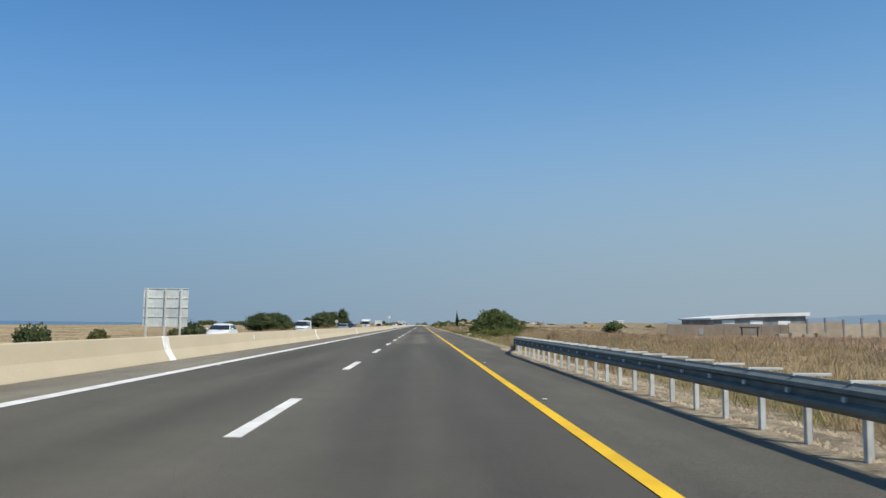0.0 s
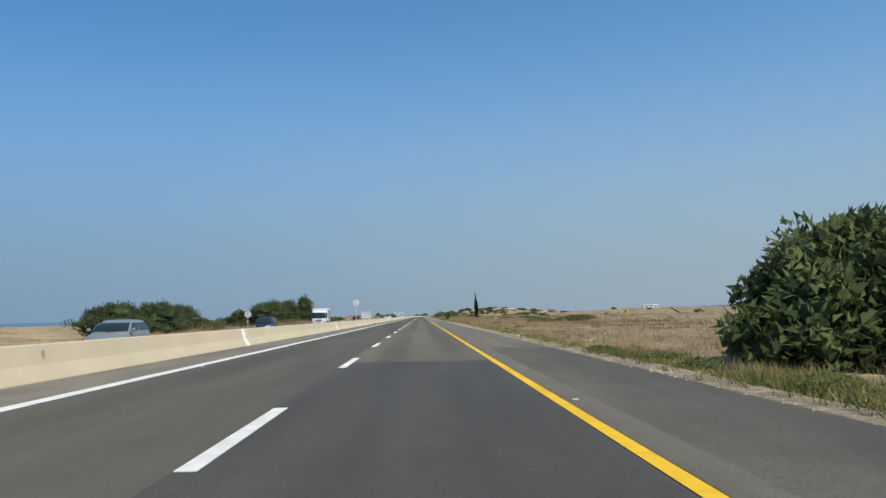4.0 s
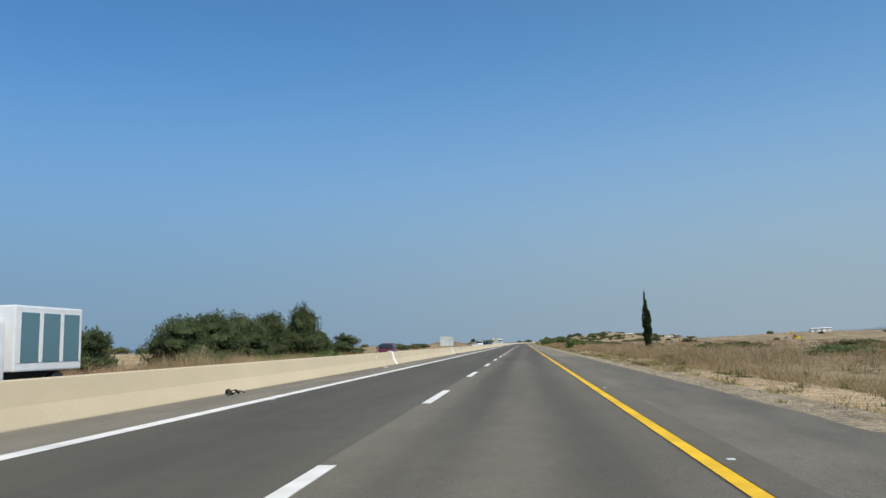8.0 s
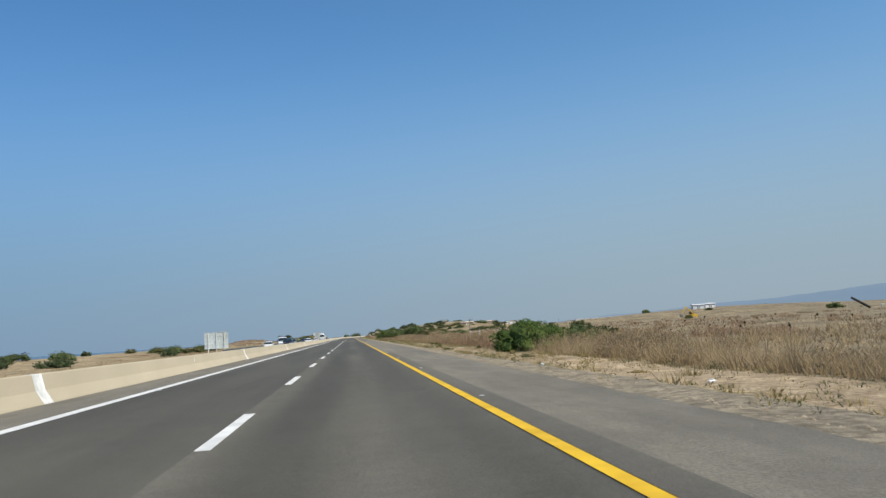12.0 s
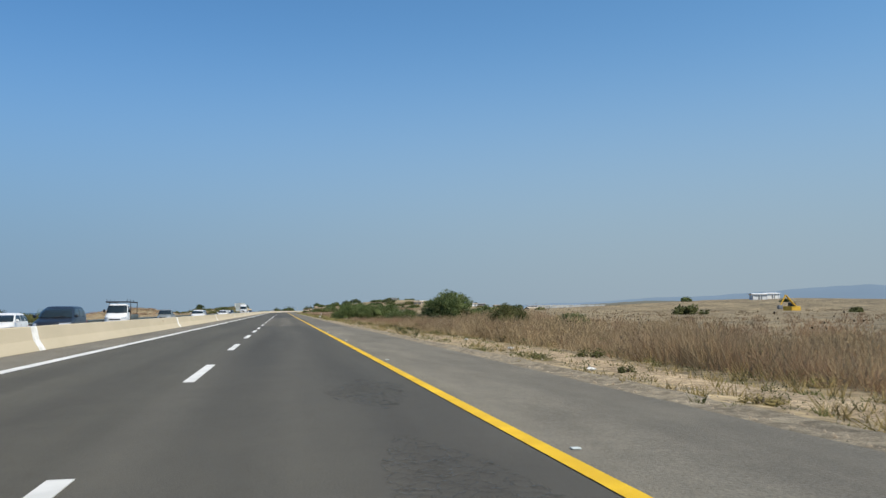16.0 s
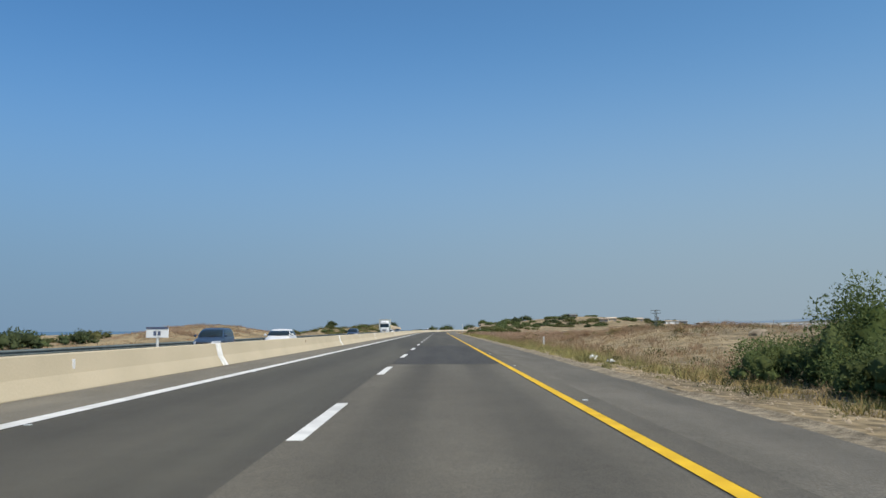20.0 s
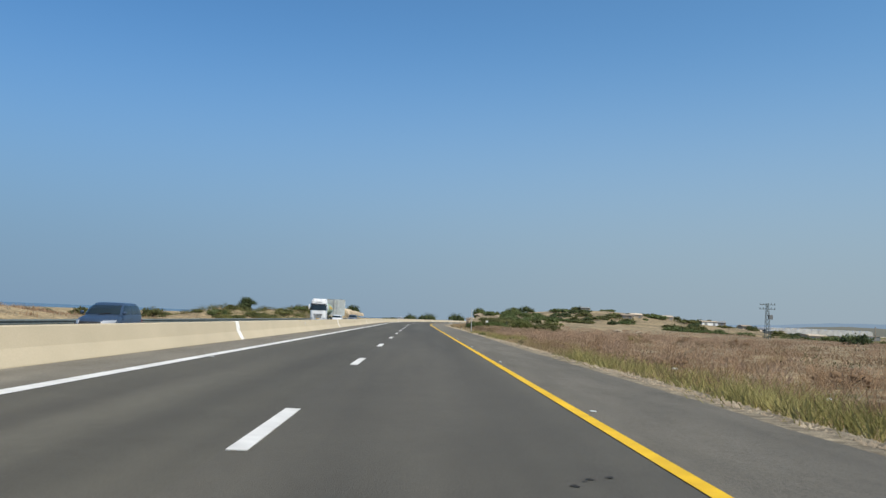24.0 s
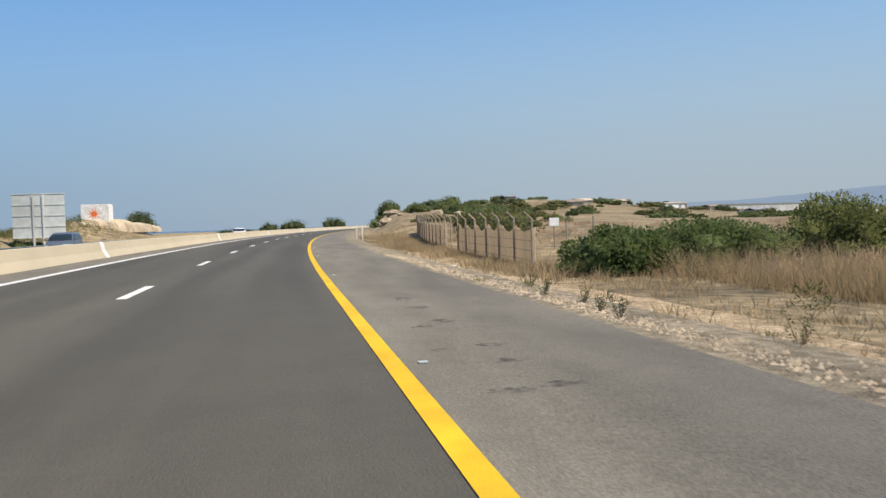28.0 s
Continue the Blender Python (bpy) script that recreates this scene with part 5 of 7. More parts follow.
scrub("dark_brush", 60, 8.5, 34, 520, 640, 0.3, 0.6, 16000, 0.09, LEAF_OLIVE, "dusty olive scrub over the low rise", 45, 1.2)
scrub("dry_brush", 260, 18, 70, 180, 480, 0.3, 0.75, 26000, 0.2, GRASS_RED, "brown dead scrub across the field", 46, 1.2)
blades("dry_grass", 36000, band(14, 78, 690, 810, 1.0), 0.5, 0.022, GRASS_PINK, "pinkish-brown dry grass across the field by the bend", 47, 0.6, 0.5, 40)
scrub("dry_brush", 190, 8.7, 15, 345, 478, 0.4, 0.95, 52000, 0.085, GRASS_BROWN, "dark brown brittle brush at the field's edge", 48, 1.3)
scrub("dry_brush", 120, 8.8, 15, 246, 345, 0.4, 0.85, 34000, 0.085, GRASS_BROWN, "dark brown brittle brush at the field's edge", 49, 1.3)
scrub("dry_brush", 90, 7.6, 15, 690, 728, 0.35, 0.7, 30000, 0.075, GRASS_BROWN, "dark brown brittle brush by the bend", 50, 1.4)
scrub("dry_brush", 330, 8.6, 32, 60, 470, 0.4, 0.95, 44000, 0.1, GRASS_DRY, "low dry tan brushwood among the grass", 31)
scrub("dark_brush", 100, 8.4, 34, 80, 790, 0.25, 0.55, 26000, 0.08, LEAF_OLIVE, "low dusty olive brushwood among the grass", 33)
for i in range(70):
    y, x = rng.uniform(900, 1030), rng.uniform(52, 200)
    shrub(x, y, rng.uniform(4, 13), rng.uniform(1.2, 2.8), rng.choice((LEAF_DARK, LEAF, LEAF_OLIVE, LEAF_OLIVE)), "distant green bush between village houses", 600 + i, 500, 0.5, group="village bushes", count=8)
scrub("verge_tufts", 1100, 5.1, 9.4, 188, 560, 0.08, 0.24, 44000, 0.05, LEAF_OLIVE, "small olive tufts scattered on the dirt verge", 34, 1.0)
scrub("verge_tufts", 1100, 5.1, 9.6, 188, 600, 0.09, 0.28, 44000, 0.055, GRASS_YELLOW, "small yellowish tufts scattered on the dirt verge", 35, 1.0)
scrub("verge_tufts", 420, 5.5, 8.6, 45, 188, 0.1, 0.32, 30000, 0.05, LEAF_OLIVE, "small olive tufts scattered on the dirt verge", 36, 1.0)
scrub("verge_tufts", 200, 5.6, 9.0, 700, 800, 0.07, 0.2, 12000, 0.035, GRASS_YELLOW, "small dry tufts below the bank", 37, 1.0)
for i in range(20):
    y, x = rng.uniform(790, 1000), rng.uniform(140, 280)
    shrub(x, y, rng.uniform(8, 20), rng.uniform(0.7, 1.5), rng.choice((LEAF_OLIVE, LEAF, GRASS_GREEN)), "wide low olive scrub on the plain", 900 + i, 700, 0.5, group="plain scrub", count=9)
blades("dry_grass", 45240, band(8.2, 24, 685, 726, 1.5), 0.46, 0.0095, GRASS_PINK, "dense pinkish-brown dry grass by the bend", 28, 0.3, 0.45, 40)
blades("dry_grass", 38220, band(5.3, 14, -12, 60, 1.5), 0.36, 0.0085, GRASS_DRY, "tan dry grass behind the guard rail", 29, 0.25, 0.5, 36)
blades("dry_grass", 40000, band(7, 34, -5, 80, 1.2), 0.6, 0.02, GRASS_DRY, "soft tan dry grass over the field behind the guard rail", 50, 0.45, 0.5, 40)
blades("dry_grass", 34000, band(26, 84, 30, 190, 1.0), 0.75, 0.045, GRASS_PINK, "pinkish tan dry grass before the yard", 51, 0.9, 0.5, 40)
rubble("pale_gravel", 9000, 4.1, 5.0, -8, 44, 0.03, STONE, "pale gravel at the foot of the guard rail", 6)
blades("green_weeds", 14000, band(5.3, 8, -5, 60, 1.2), 0.28, 0.0102, GRASS_LIME, "yellow-green weeds behind the guard rail", 30, 0.2, 0.5, 28, 0.4)
for i in range(34):
    y, o = rng.uniform(728, 806), rng.gauss(-30.5, 2.6)
    shrub(o + bend(y), y, rng.uniform(1.8, 4.2), rng.uniform(0.6, 1.3), rng.choice((LEAF_OLIVE, LEAF_OLIVE, LEAF, GRASS_GREEN)), "low olive-green bush on the roadside hillock", 1000 + i, 1500, 0.15, group="hillock bushes", count=8)
shrub(-19.6, 841.0, 5.5, 4.0, LEAF_DARK, "dark green bush beside the rocky bank", 1040, 5000, 0.16)
scrub("hillock_scrub", 900, -42, -25.8, 733, 838, 0.4, 1.0, 62000, 0.19, LEAF_OLIVE, "olive-green scrub over the roadside hillocks", 45, 0.8)
scrub("hillock_scrub", 500, -42, -24.8, 733, 838, 0.3, 0.7, 32000, 0.17, GRASS_GREEN, "yellow-green low growth over the roadside hillocks", 46, 0.8)
shrub(-33.0, 806.0, 5.0, 2.2, LEAF_DARK, "dark green bush beside the rocky bank", 1041, 4000, 0.16)
tree(-36.5, 772.0, 3.6, 4.2, LEAF_DARK, "small dark green tree behind the hillocks", 1042, 4000, 0.16, 0.35, 0.1)
for i in range(46):
    y, o = rng.uniform(560, 726), 8.0 + 24 * rng.random() ** 1.6
    shrub(o, y, rng.uniform(0.8, 2.2), rng.uniform(0.4, 0.85), rng.choice((GRASS_RED, GRASS_RED, GRASS_DRY, GRASS_YELLOW)), "brittle dry shrub in the reddish grass", 1100 + i, 1500, 0.07, group="dry shrubs", count=7, name="dry_shrub", category="shrub", slim=0.25)
blades("dry_grass", 30000, band(5.2, 7.6, 600, 696, 1.2), 0.3, 0.0085, GRASS_DRY, "short tan grass between the green tufts", 31, 0.22, 0.55, 30, 0.3)
blades("dry_grass", 35880, band(9.6, 26, 62, 130, 1.6), 0.66, 0.0093, GRASS_DRY, "taller tan dry grass behind the verge", 32, 0.34, 0.4, 50, 0.25)
blades("dry_grass", 40560, band(9.2, 20, 386, 428, 1.7), 0.82, 0.0085, GRASS_DRY, "dense clumps of tall tan dry grass", 33, 0.36, 0.4, 60)
# small weedy shrubs dotted over the verge
for i in range(18):
    y, o = rng.uniform(82, 128), rng.uniform(6.0, 9.4)
    shrub(o, y, rng.uniform(0.6, 1.7), rng.uniform(0.25, 0.5), rng.choice((LEAF_FRESH, LEAF, LEAF_OLIVE)), "low leafy weed on the verge", 750 + i, 2400, 0.06, group="verge weeds", count=7)
for i in range(80):
    y, o = rng.uniform(188, 560), rng.uniform(5.8, 9.6)
    shrub(o, y, rng.uniform(0.4, 1.0), rng.uniform(0.15, 0.38), rng.choice((LEAF_OLIVE, LEAF_OLIVE, GRASS_YELLOW, GRASS_GREEN)), "small dry tussock on the dirt verge", 800 + i, 700, 0.05, group="verge tussocks", count=5, name="tussock", category="tussock", slim=0.25)
blades("dry_grass", 57720, band(9.0, 18, 425, 470, 1.8), 0.85, 0.0082, GRASS_DRY, "tall tan dry grass before the bushes", 27, 0.34, 0.4, 60)
# hedge in the hollow before the plain
for i in range(9):
    u = i / 8
    shrub(82 + 40 * u + rng.uniform(-2, 2), 846 - 26 * u, rng.uniform(5, 8), rng.uniform(1.3, 2.0), rng.choice((LEAF, LEAF, LEAF_OLIVE)), "dense green bush in a hedge across the hollow", 1200 + i, 1800, 0.26, group="hollow hedge", count=10)
# bushes over the rocky rise
for i in range(14):
    y = rng.uniform(800, 885)
    o = rng.uniform(12, 36)
    shrub(o + bend(y), y, rng.uniform(1.6, 4.0), rng.uniform(0.7, 1.5), rng.choice((LEAF_WEED, LEAF_OLIVE, LEAF_OLIVE)), "low olive bush on the rocky rise", 650 + i, 900, 0.15, group="rise bushes", count=7)

TAIL_RED = mat("tail_light_red", (0.35, 0.02, 0.02), (0.45, 0.03, 0.03), 0.3, 5.0, 0.0)


# ---- vehicles (front towards -y, y = 0 at the front) ----
def plan_ring(z, f, b, w, n, k=40):
    """A level, round-cornered outline; its front is bowed more than its back."""
    cy, hy = (f + b) / 2, (b - f) / 2
    pts = []
    for i in range(k):
        a = math.tau * (i + 0.5) / k
        c, s = math.cos(a), math.sin(a)
        e = n if s < 0 else 8.0
        pts.append((w * math.copysign(abs(c) ** (2 / e), c), cy + hy * math.copysign(abs(s) ** (2 / e), s), z))
    return pts


def at_height(stack, z):
    for a, b in zip(stack, stack[1:]):
        if z <= b[0]:
            u = max(0.0, (z - a[0]) / max(1e-6, b[0] - a[0]))
            return [a[i] + (b[i] - a[i]) * u for i in range(4)]
    return list(stack[-1])


def smooth_part(name, bm, material, parent, label="", crease=38):
    ob = part(name, bm, material, parent, label)
    ob.data.polygons.foreach_set("use_smooth", [True] * len(ob.data.polygons))
    ob.data.set_sharp_from_angle(angle=math.radians(crease))
    return ob


def hull(name, stack, n, material, parent, label=""):
    return smooth_part(name, loft([plan_ring(*r, n) for r in stack]), material, parent, label)


def pane(stack, n, face, u0, u1, z0, z1, lift=0.01, cols=8, rows=5, slant=0.0):
    """A thin curved piece lying on a hull: u runs across its width (front, back) or along its length (sides)."""
    def at(u, z, up):
        _, f, b, w = at_height(stack, z)
        w, f, b = w + up, f - up, b + up
        cy, hy = (f + b) / 2, (b - f) / 2
        if face in ("front", "back"):
            e = n if face == "front" else 8.0
            y = hy * max(0.0, 1 - abs(u) ** e) ** (1 / e)
            return (u * w, cy - y if face == "front" else cy + y, z)
        y = f + (b - f) * u
        v = (y - cy) / hy
        e = n if v < 0 else 8.0
        x = w * max(0.0, 1 - abs(v) ** e) ** (1 / e)
        return (x if face == "right" else -x, y, z)
    outer, inner = [], []
    for j in range(rows + 1):
        for i in range(cols + 1):
            z = z0 + (z1 - z0) * j / rows
            u = u0 + (u1 - u0) * i / cols
            z += slant * abs(u) * (1 if face in ("front", "back") else 0)
            outer.append(at(u, z, lift))
            inner.append(at(u, z, -0.012))
    bm = bmesh.new()
    A = [bm.verts.new(p) for p in outer]
    B = [bm.verts.new(p) for p in inner]
    k = cols + 1
    for j in range(rows):
        for i in range(cols):
            q = (j * k + i, j * k + i + 1, (j + 1) * k + i + 1, (j + 1) * k + i)
            bm.faces.new([A[m] for m in q])
            bm.faces.new([B[m] for m in q[::-1]])
    rim = [i for i in range(k)] + [j * k + cols for j in range(1, rows + 1)] + [rows * k + i for i in range(cols - 1, -1, -1)] + [j * k for j in range(rows - 1, 0, -1)]
    for a, b in zip(rim, rim[1:] + rim[:1]):
        bm.faces.new((A[a], B[a], B[b], A[b]))
    bmesh.ops.recalc_face_normals(bm, faces=bm.faces[:])
    return bm


def wheel(parent, x, y, r, w, name="wheel"):
    side = 1 if x > 0 else -1
    prof = [(r * 0.62, -w / 2), (r * 0.92, -w / 2), (r, -w / 2 + 0.04), (r, w / 2 - 0.04), (r * 0.92, w / 2), (r * 0.62, w / 2)]
    n = 18
    V = [(a, rr * math.cos(i * math.tau / n), rr * math.sin(i * math.tau / n)) for i in range(n) for rr, a in prof]
    k = len(prof)
    F = [(i * k + j, i * k + (j + 1) % k, ((i + 1) % n) * k + (j + 1) % k, ((i + 1) % n) * k + j) for i in range(n) for j in range(k)]
    t = put(name, mesh("tyre", V, F), TYRE, parent)
    t.location = (x, y, r)
    part("rim", tube((side * (w / 2 - 0.05), 0, 0), (side * (w / 2 - 0.02), 0, 0), r * 0.62, r * 0.55, 14), RIM, t)


def side_mirror(parent, sx, x, y, z, w, h, material):
    bm = bmesh.new()
    bmesh.ops.create_icosphere(bm, subdivisions=2, radius=1.0)
    for v in bm.verts:
        v.co = Vector((sx * (x + w / 2) + v.co.x * w / 2, y + (max(v.co.y, -0.6) if v.co.y < 0 else min(v.co.y, 0.25)) * 0.14, z + math.copysign(abs(v.co.z) ** 0.7, v.co.z) * h / 2))
    smooth_part("mirror", bm, material, parent)


def car(x, y, colour, label, kind="sedan", name="car"):
    spec = {  # length, half width, roof height, bonnet height, cabin foot front/back, roof front/back
        "sedan": (4.5, 0.89, 1.45, 0.94, 1.05, 4.05, 1.85, 3.3),
        "hatch": (4.1, 0.87, 1.5, 0.97, 0.9, 4.0, 1.7, 3.6),
        "suv": (4.6, 0.93, 1.68, 1.07, 1.05, 4.5, 1.8, 4.2),
        "van": (4.9, 0.95, 1.95, 1.16, 0.62, 4.86, 1.5, 4.78),
        "pickup": (5.2, 0.92, 1.75, 1.07, 1.1, 3.3, 1.85, 3.1),
    }[kind]
    L, W, H, B, f0, b0, f1, b1 = spec
    t = thing(name, Matrix.Translation((x + bend(y), y, left_z(x))), label, name if kind not in ("suv", "hatch", "sedan") else "car", "oncoming traffic")
    pm = paint("car_paint", colour)
    van = kind == "van"
    hood = B - (0.16 if not van else 0.12)
    back = b0 if kind != "pickup" else L - 0.05
    lower = [(0.22, 0.2, L - 0.18, W * 0.9), (0.32, 0.05, L - 0.05, W * 0.97), (0.52, 0.0, L, W), (hood - 0.22, 0.03, L, W), (hood - 0.08, 0.13, L - 0.03, W * 0.99), (hood, 0.27, L - 0.1, W * 0.975), (B - 0.03, f0 - 0.1, back + 0.02, W * 0.955), (B, f0 + 0.02, back, W * 0.945)]
    wr = W * (0.9 if van else 0.77)
    mid = (B + H) / 2
    upper = [(B - 0.02, f0, b0, W * 0.95), (mid, (f0 + f1) / 2 - 0.03, (b0 + b1) / 2 + 0.04, W * 0.5 + wr * 0.475), (H - 0.12, f1 - 0.02, b1 + 0.03, wr), (H - 0.05, f1 + 0.12, b1 - 0.06, wr - 0.05), (H - 0.012, f1 + 0.4, b1 - 0.25, wr - 0.18), (H, f1 + 0.75, b1 - 0.6, wr - 0.42)]
    nose, brow = 3.6, 4.2
    hull("body", lower, nose, pm, t)
    hull("cabin", upper, brow, pm, t)
    smooth_part("windscreen", pane(upper, brow, "front", -0.9, 0.9, B + 0.05, H - 0.13, 0.03, 20, 8), CAR_GLASS, t)
    smooth_part("rear_window", pane(upper, brow, "back", -0.85, 0.85, B + 0.14, H - 0.14), CAR_GLASS, t)
    for sx, side in ((1, "right"), (-1, "left")):
        spans = ((0.19, 0.46), (0.49, 0.72), (0.75, 0.9)) if kind not in ("van", "pickup") else ((0.15, 0.3), (0.33, 0.48)) if van else ((0.25, 0.58), (0.62, 0.9))
        for u0, u1 in spans:
            smooth_part("side_window", pane(upper, brow, side, u0, u1, B + (0.06 if not van else 0.14), H - 0.14), CAR_GLASS, t)
        for u in ((0.3, 0.56) if not van else (0.31, 0.62)):
            part("door_seam", pane(lower, nose, side, u, u + 0.003, 0.36, B - 0.08, 0.004, 1, 4), TRIM_BLACK, t)
        part("sill_trim", pane(lower, nose, side, 0.22, 0.8, 0.25, 0.34, 0.012, 6, 1), TRIM_BLACK, t)
        smooth_part("headlight", pane(lower, nose, "front", sx * 0.56, sx * 0.94, hood - 0.3, hood - 0.13, 0.02, 8, 4, 0.07), LAMP_GLASS, t)
        side_mirror(t, sx, W - 0.03, f0 + 0.5, B + 0.1, 0.19, 0.17 if not van else 0.23, pm if not van else TRIM_BLACK)
        smooth_part("tail_light", pane(lower, nose, "back", sx * 0.7, sx * 0.96, B - 0.36, B - 0.16, 0.012, 4, 3), TAIL_RED, t, "red tail light")
        part("wiper", tube((sx * 0.08, f0 + 0.0, B + 0.03), (sx * 0.08 + 0.5, f0 + 0.1, B + 0.1), 0.011, 0.009, 5), TRIM_BLACK, t)
        smooth_part("fog_light", pane(lower, nose, "front", sx * 0.66, sx * 0.8, 0.36, 0.44, 0.016, 3, 2), LAMP_GLASS, t)
        for wy in (0.85, L - 0.85):
            part("wheel_arch", tube((sx * (W - 0.3), wy, 0.34), (sx * (W + 0.004), wy, 0.34), 0.4, 0.4, 20), TRIM_BLACK, t)
            wheel(t, sx * (W - 0.09), wy, 0.32 if kind != "suv" else 0.36, 0.22)
    smooth_part("grille", pane(lower, nose, "front", -0.5, 0.5, hood - 0.26, hood - 0.15, 0.02, 10, 3), TRIM_BLACK, t)
    smooth_part("lower_intake", pane(lower, nose, "front", -0.6, 0.6, 0.33, 0.45, 0.014, 8, 2), TRIM_BLACK, t)
    part("number_plate", block(-0.26, 0.26, -0.03, 0.0, 0.47, 0.57, 0.008), EXC_YELLOW, t, "plain yellow plate")
    if kind == "pickup":
        part("load_bed", block(-W * 0.84, W * 0.84, b0 + 0.15, L - 0.2, B - 0.02, B + 0.012), TRIM_BLACK, t)
    return t


def cab(t, pm, W, H, L, z0, tall):
    """Flat-fronted lorry cab with rounded corners."""
    n = 5.5
    waist, brow = H * (0.57 if tall else 0.54), H * (0.82 if tall else 0.9)
    st = [(z0 - 0.25, 0.12, L, W * 0.96), (z0 - 0.1, 0.02, L, W), (z0 + 0.25, 0.0, L, W), (waist - 0.1, 0.03, L, W), (waist, 0.06, L, W * 0.99), (brow, 0.3 if tall else 0.42, L, W * 0.96), (H - 0.12, 0.42 if tall else 0.55, L, W * 0.94), (H - 0.03, 0.55 if tall else 0.7, L - 0.05, W * 0.89), (H, 0.8 if tall else 0.95, L - 0.15, W * 0.78)]
    hull("cab", st, n, pm, t)
    smooth_part("windscreen", pane(st, n, "front", -0.95, 0.95, waist + 0.03, brow - 0.02, 0.03, 20, 6), CAR_GLASS, t)
    for sx, side in ((1, "right"), (-1, "left")):
        smooth_part("side_window", pane(st, n, side, 0.24, 0.68, waist + 0.05, brow - 0.08), CAR_GLASS, t)
        part("door_seam", pane(st, n, side, 0.2, 0.212, z0, brow - 0.02, 0.004, 1, 5), TRIM_BLACK, t)
        side_mirror(t, sx, W + 0.06, 0.22, (waist + brow) / 2 + 0.05, 0.2, (brow - waist) * 0.95, pm if tall else TRIM_BLACK)
        part("mirror_arm", tube((sx * W * 0.97, 0.25, brow - 0.1), (sx * (W + 0.14), 0.22, brow - 0.12), 0.02, 0.02, 6), TRIM_BLACK, t)
        smooth_part("headlight", pane(st, n, "front", sx * 0.62, sx * 0.94, z0 - 0.02, z0 + 0.16, 0.016, 5, 3, 0.08), LAMP_GLASS, t)
        part("wiper", tube((sx * 0.1, 0.0, waist + 0.02), (sx * 0.1 + 0.6, 0.04, waist + 0.09), 0.014, 0.011, 5), TRIM_BLACK, t)
        part("step", block(sx * W - 0.12, sx * W + 0.02, 0.5, 1.2, z0 - 0.42, z0 - 0.26, 0.03), TRIM_BLACK, t)
    for i in range(4 if tall else 2):
        z = z0 + 0.22 + i * (0.15 if tall else 0.12)
        k = 0.42 + 0.04 * i
        smooth_part("grille_slat", pane(st, n, "front", -k, k, z, z + 0.085, 0.014, 8, 1, 0.0 if tall else 0.05), TRIM_BLACK, t)
    smooth_part("bumper", pane(st, n, "front", -0.97, 0.97, z0 - 0.24, z0 - 0.08, 0.035, 12, 3), pm, t)
    smooth_part("air_intake", pane(st, n, "front", -0.5, 0.5, z0 - 0.2, z0 - 0.12, 0.042, 8, 1), TRIM_BLACK, t)
    part("number_plate", block(-0.26, 0.26, -0.05, -0.012, z0 + 0.02, z0 + 0.13, 0.008), EXC_YELLOW, t, "plain yellow plate")
    if tall:
        smooth_part("sun_visor", pane(st, n, "front", -0.93, 0.93, brow, brow + 0.14, 0.1, 12, 2), TRIM_BLACK, t, "dark tinted visor over the windscreen")
        smooth_part("lettering_bar", pane(st, n, "front", -0.4, 0.4, brow + 0.28, brow + 0.36, 0.012, 6, 1), STEEL, t)
        for k in (-0.75, -0.25, 0.25, 0.75):
            part("roof_light", block(k * W - 0.09, k * W + 0.09, 0.72, 0.86, H - 0.02, H + 0.08, 0.03), LAMP_GLASS, t)


def box_truck(x, y):
    t = thing("box_truck", Matrix.Translation((x, y, left_z(x))), "white box lorry with blue-grey glazed cargo sides", "truck", "oncoming traffic")
    pm = paint("truck_white", (0.75, 0.76, 0.76))
    cab(t, pm, 1.06, 2.5, 1.7, 0.7, False)
    part("cargo_box", block(-1.14, 1.14, 1.82, 5.2, 0.95, 2.85, 0.05), pm, t)
    for sx in (-1, 1):
        for k in range(3):
            pn = part("cargo_panel", block(sx * 1.14 - 0.015, sx * 1.14 + 0.015, 2.0 + k * 1.05, 2.97 + k * 1.05, 1.2, 2.65, 0.01), BLUE_GLASS, t)
            for yy in (2.0 + k * 1.05, 2.92 + k * 1.05):
                part("panel_frame", block(sx * 1.14 - 0.025, sx * 1.14 + 0.025, yy, yy + 0.05, 1.2, 2.65, 0.008), pm, pn)
    part("chassis", block(-0.45, 0.45, 0.6, 5.1, 0.55, 0.9), TRIM_BLACK, t)
    for sx in (-1, 1):
        for wy in (0.95, 4.1):
            wheel(t, sx * 0.94, wy, 0.45, 0.28)


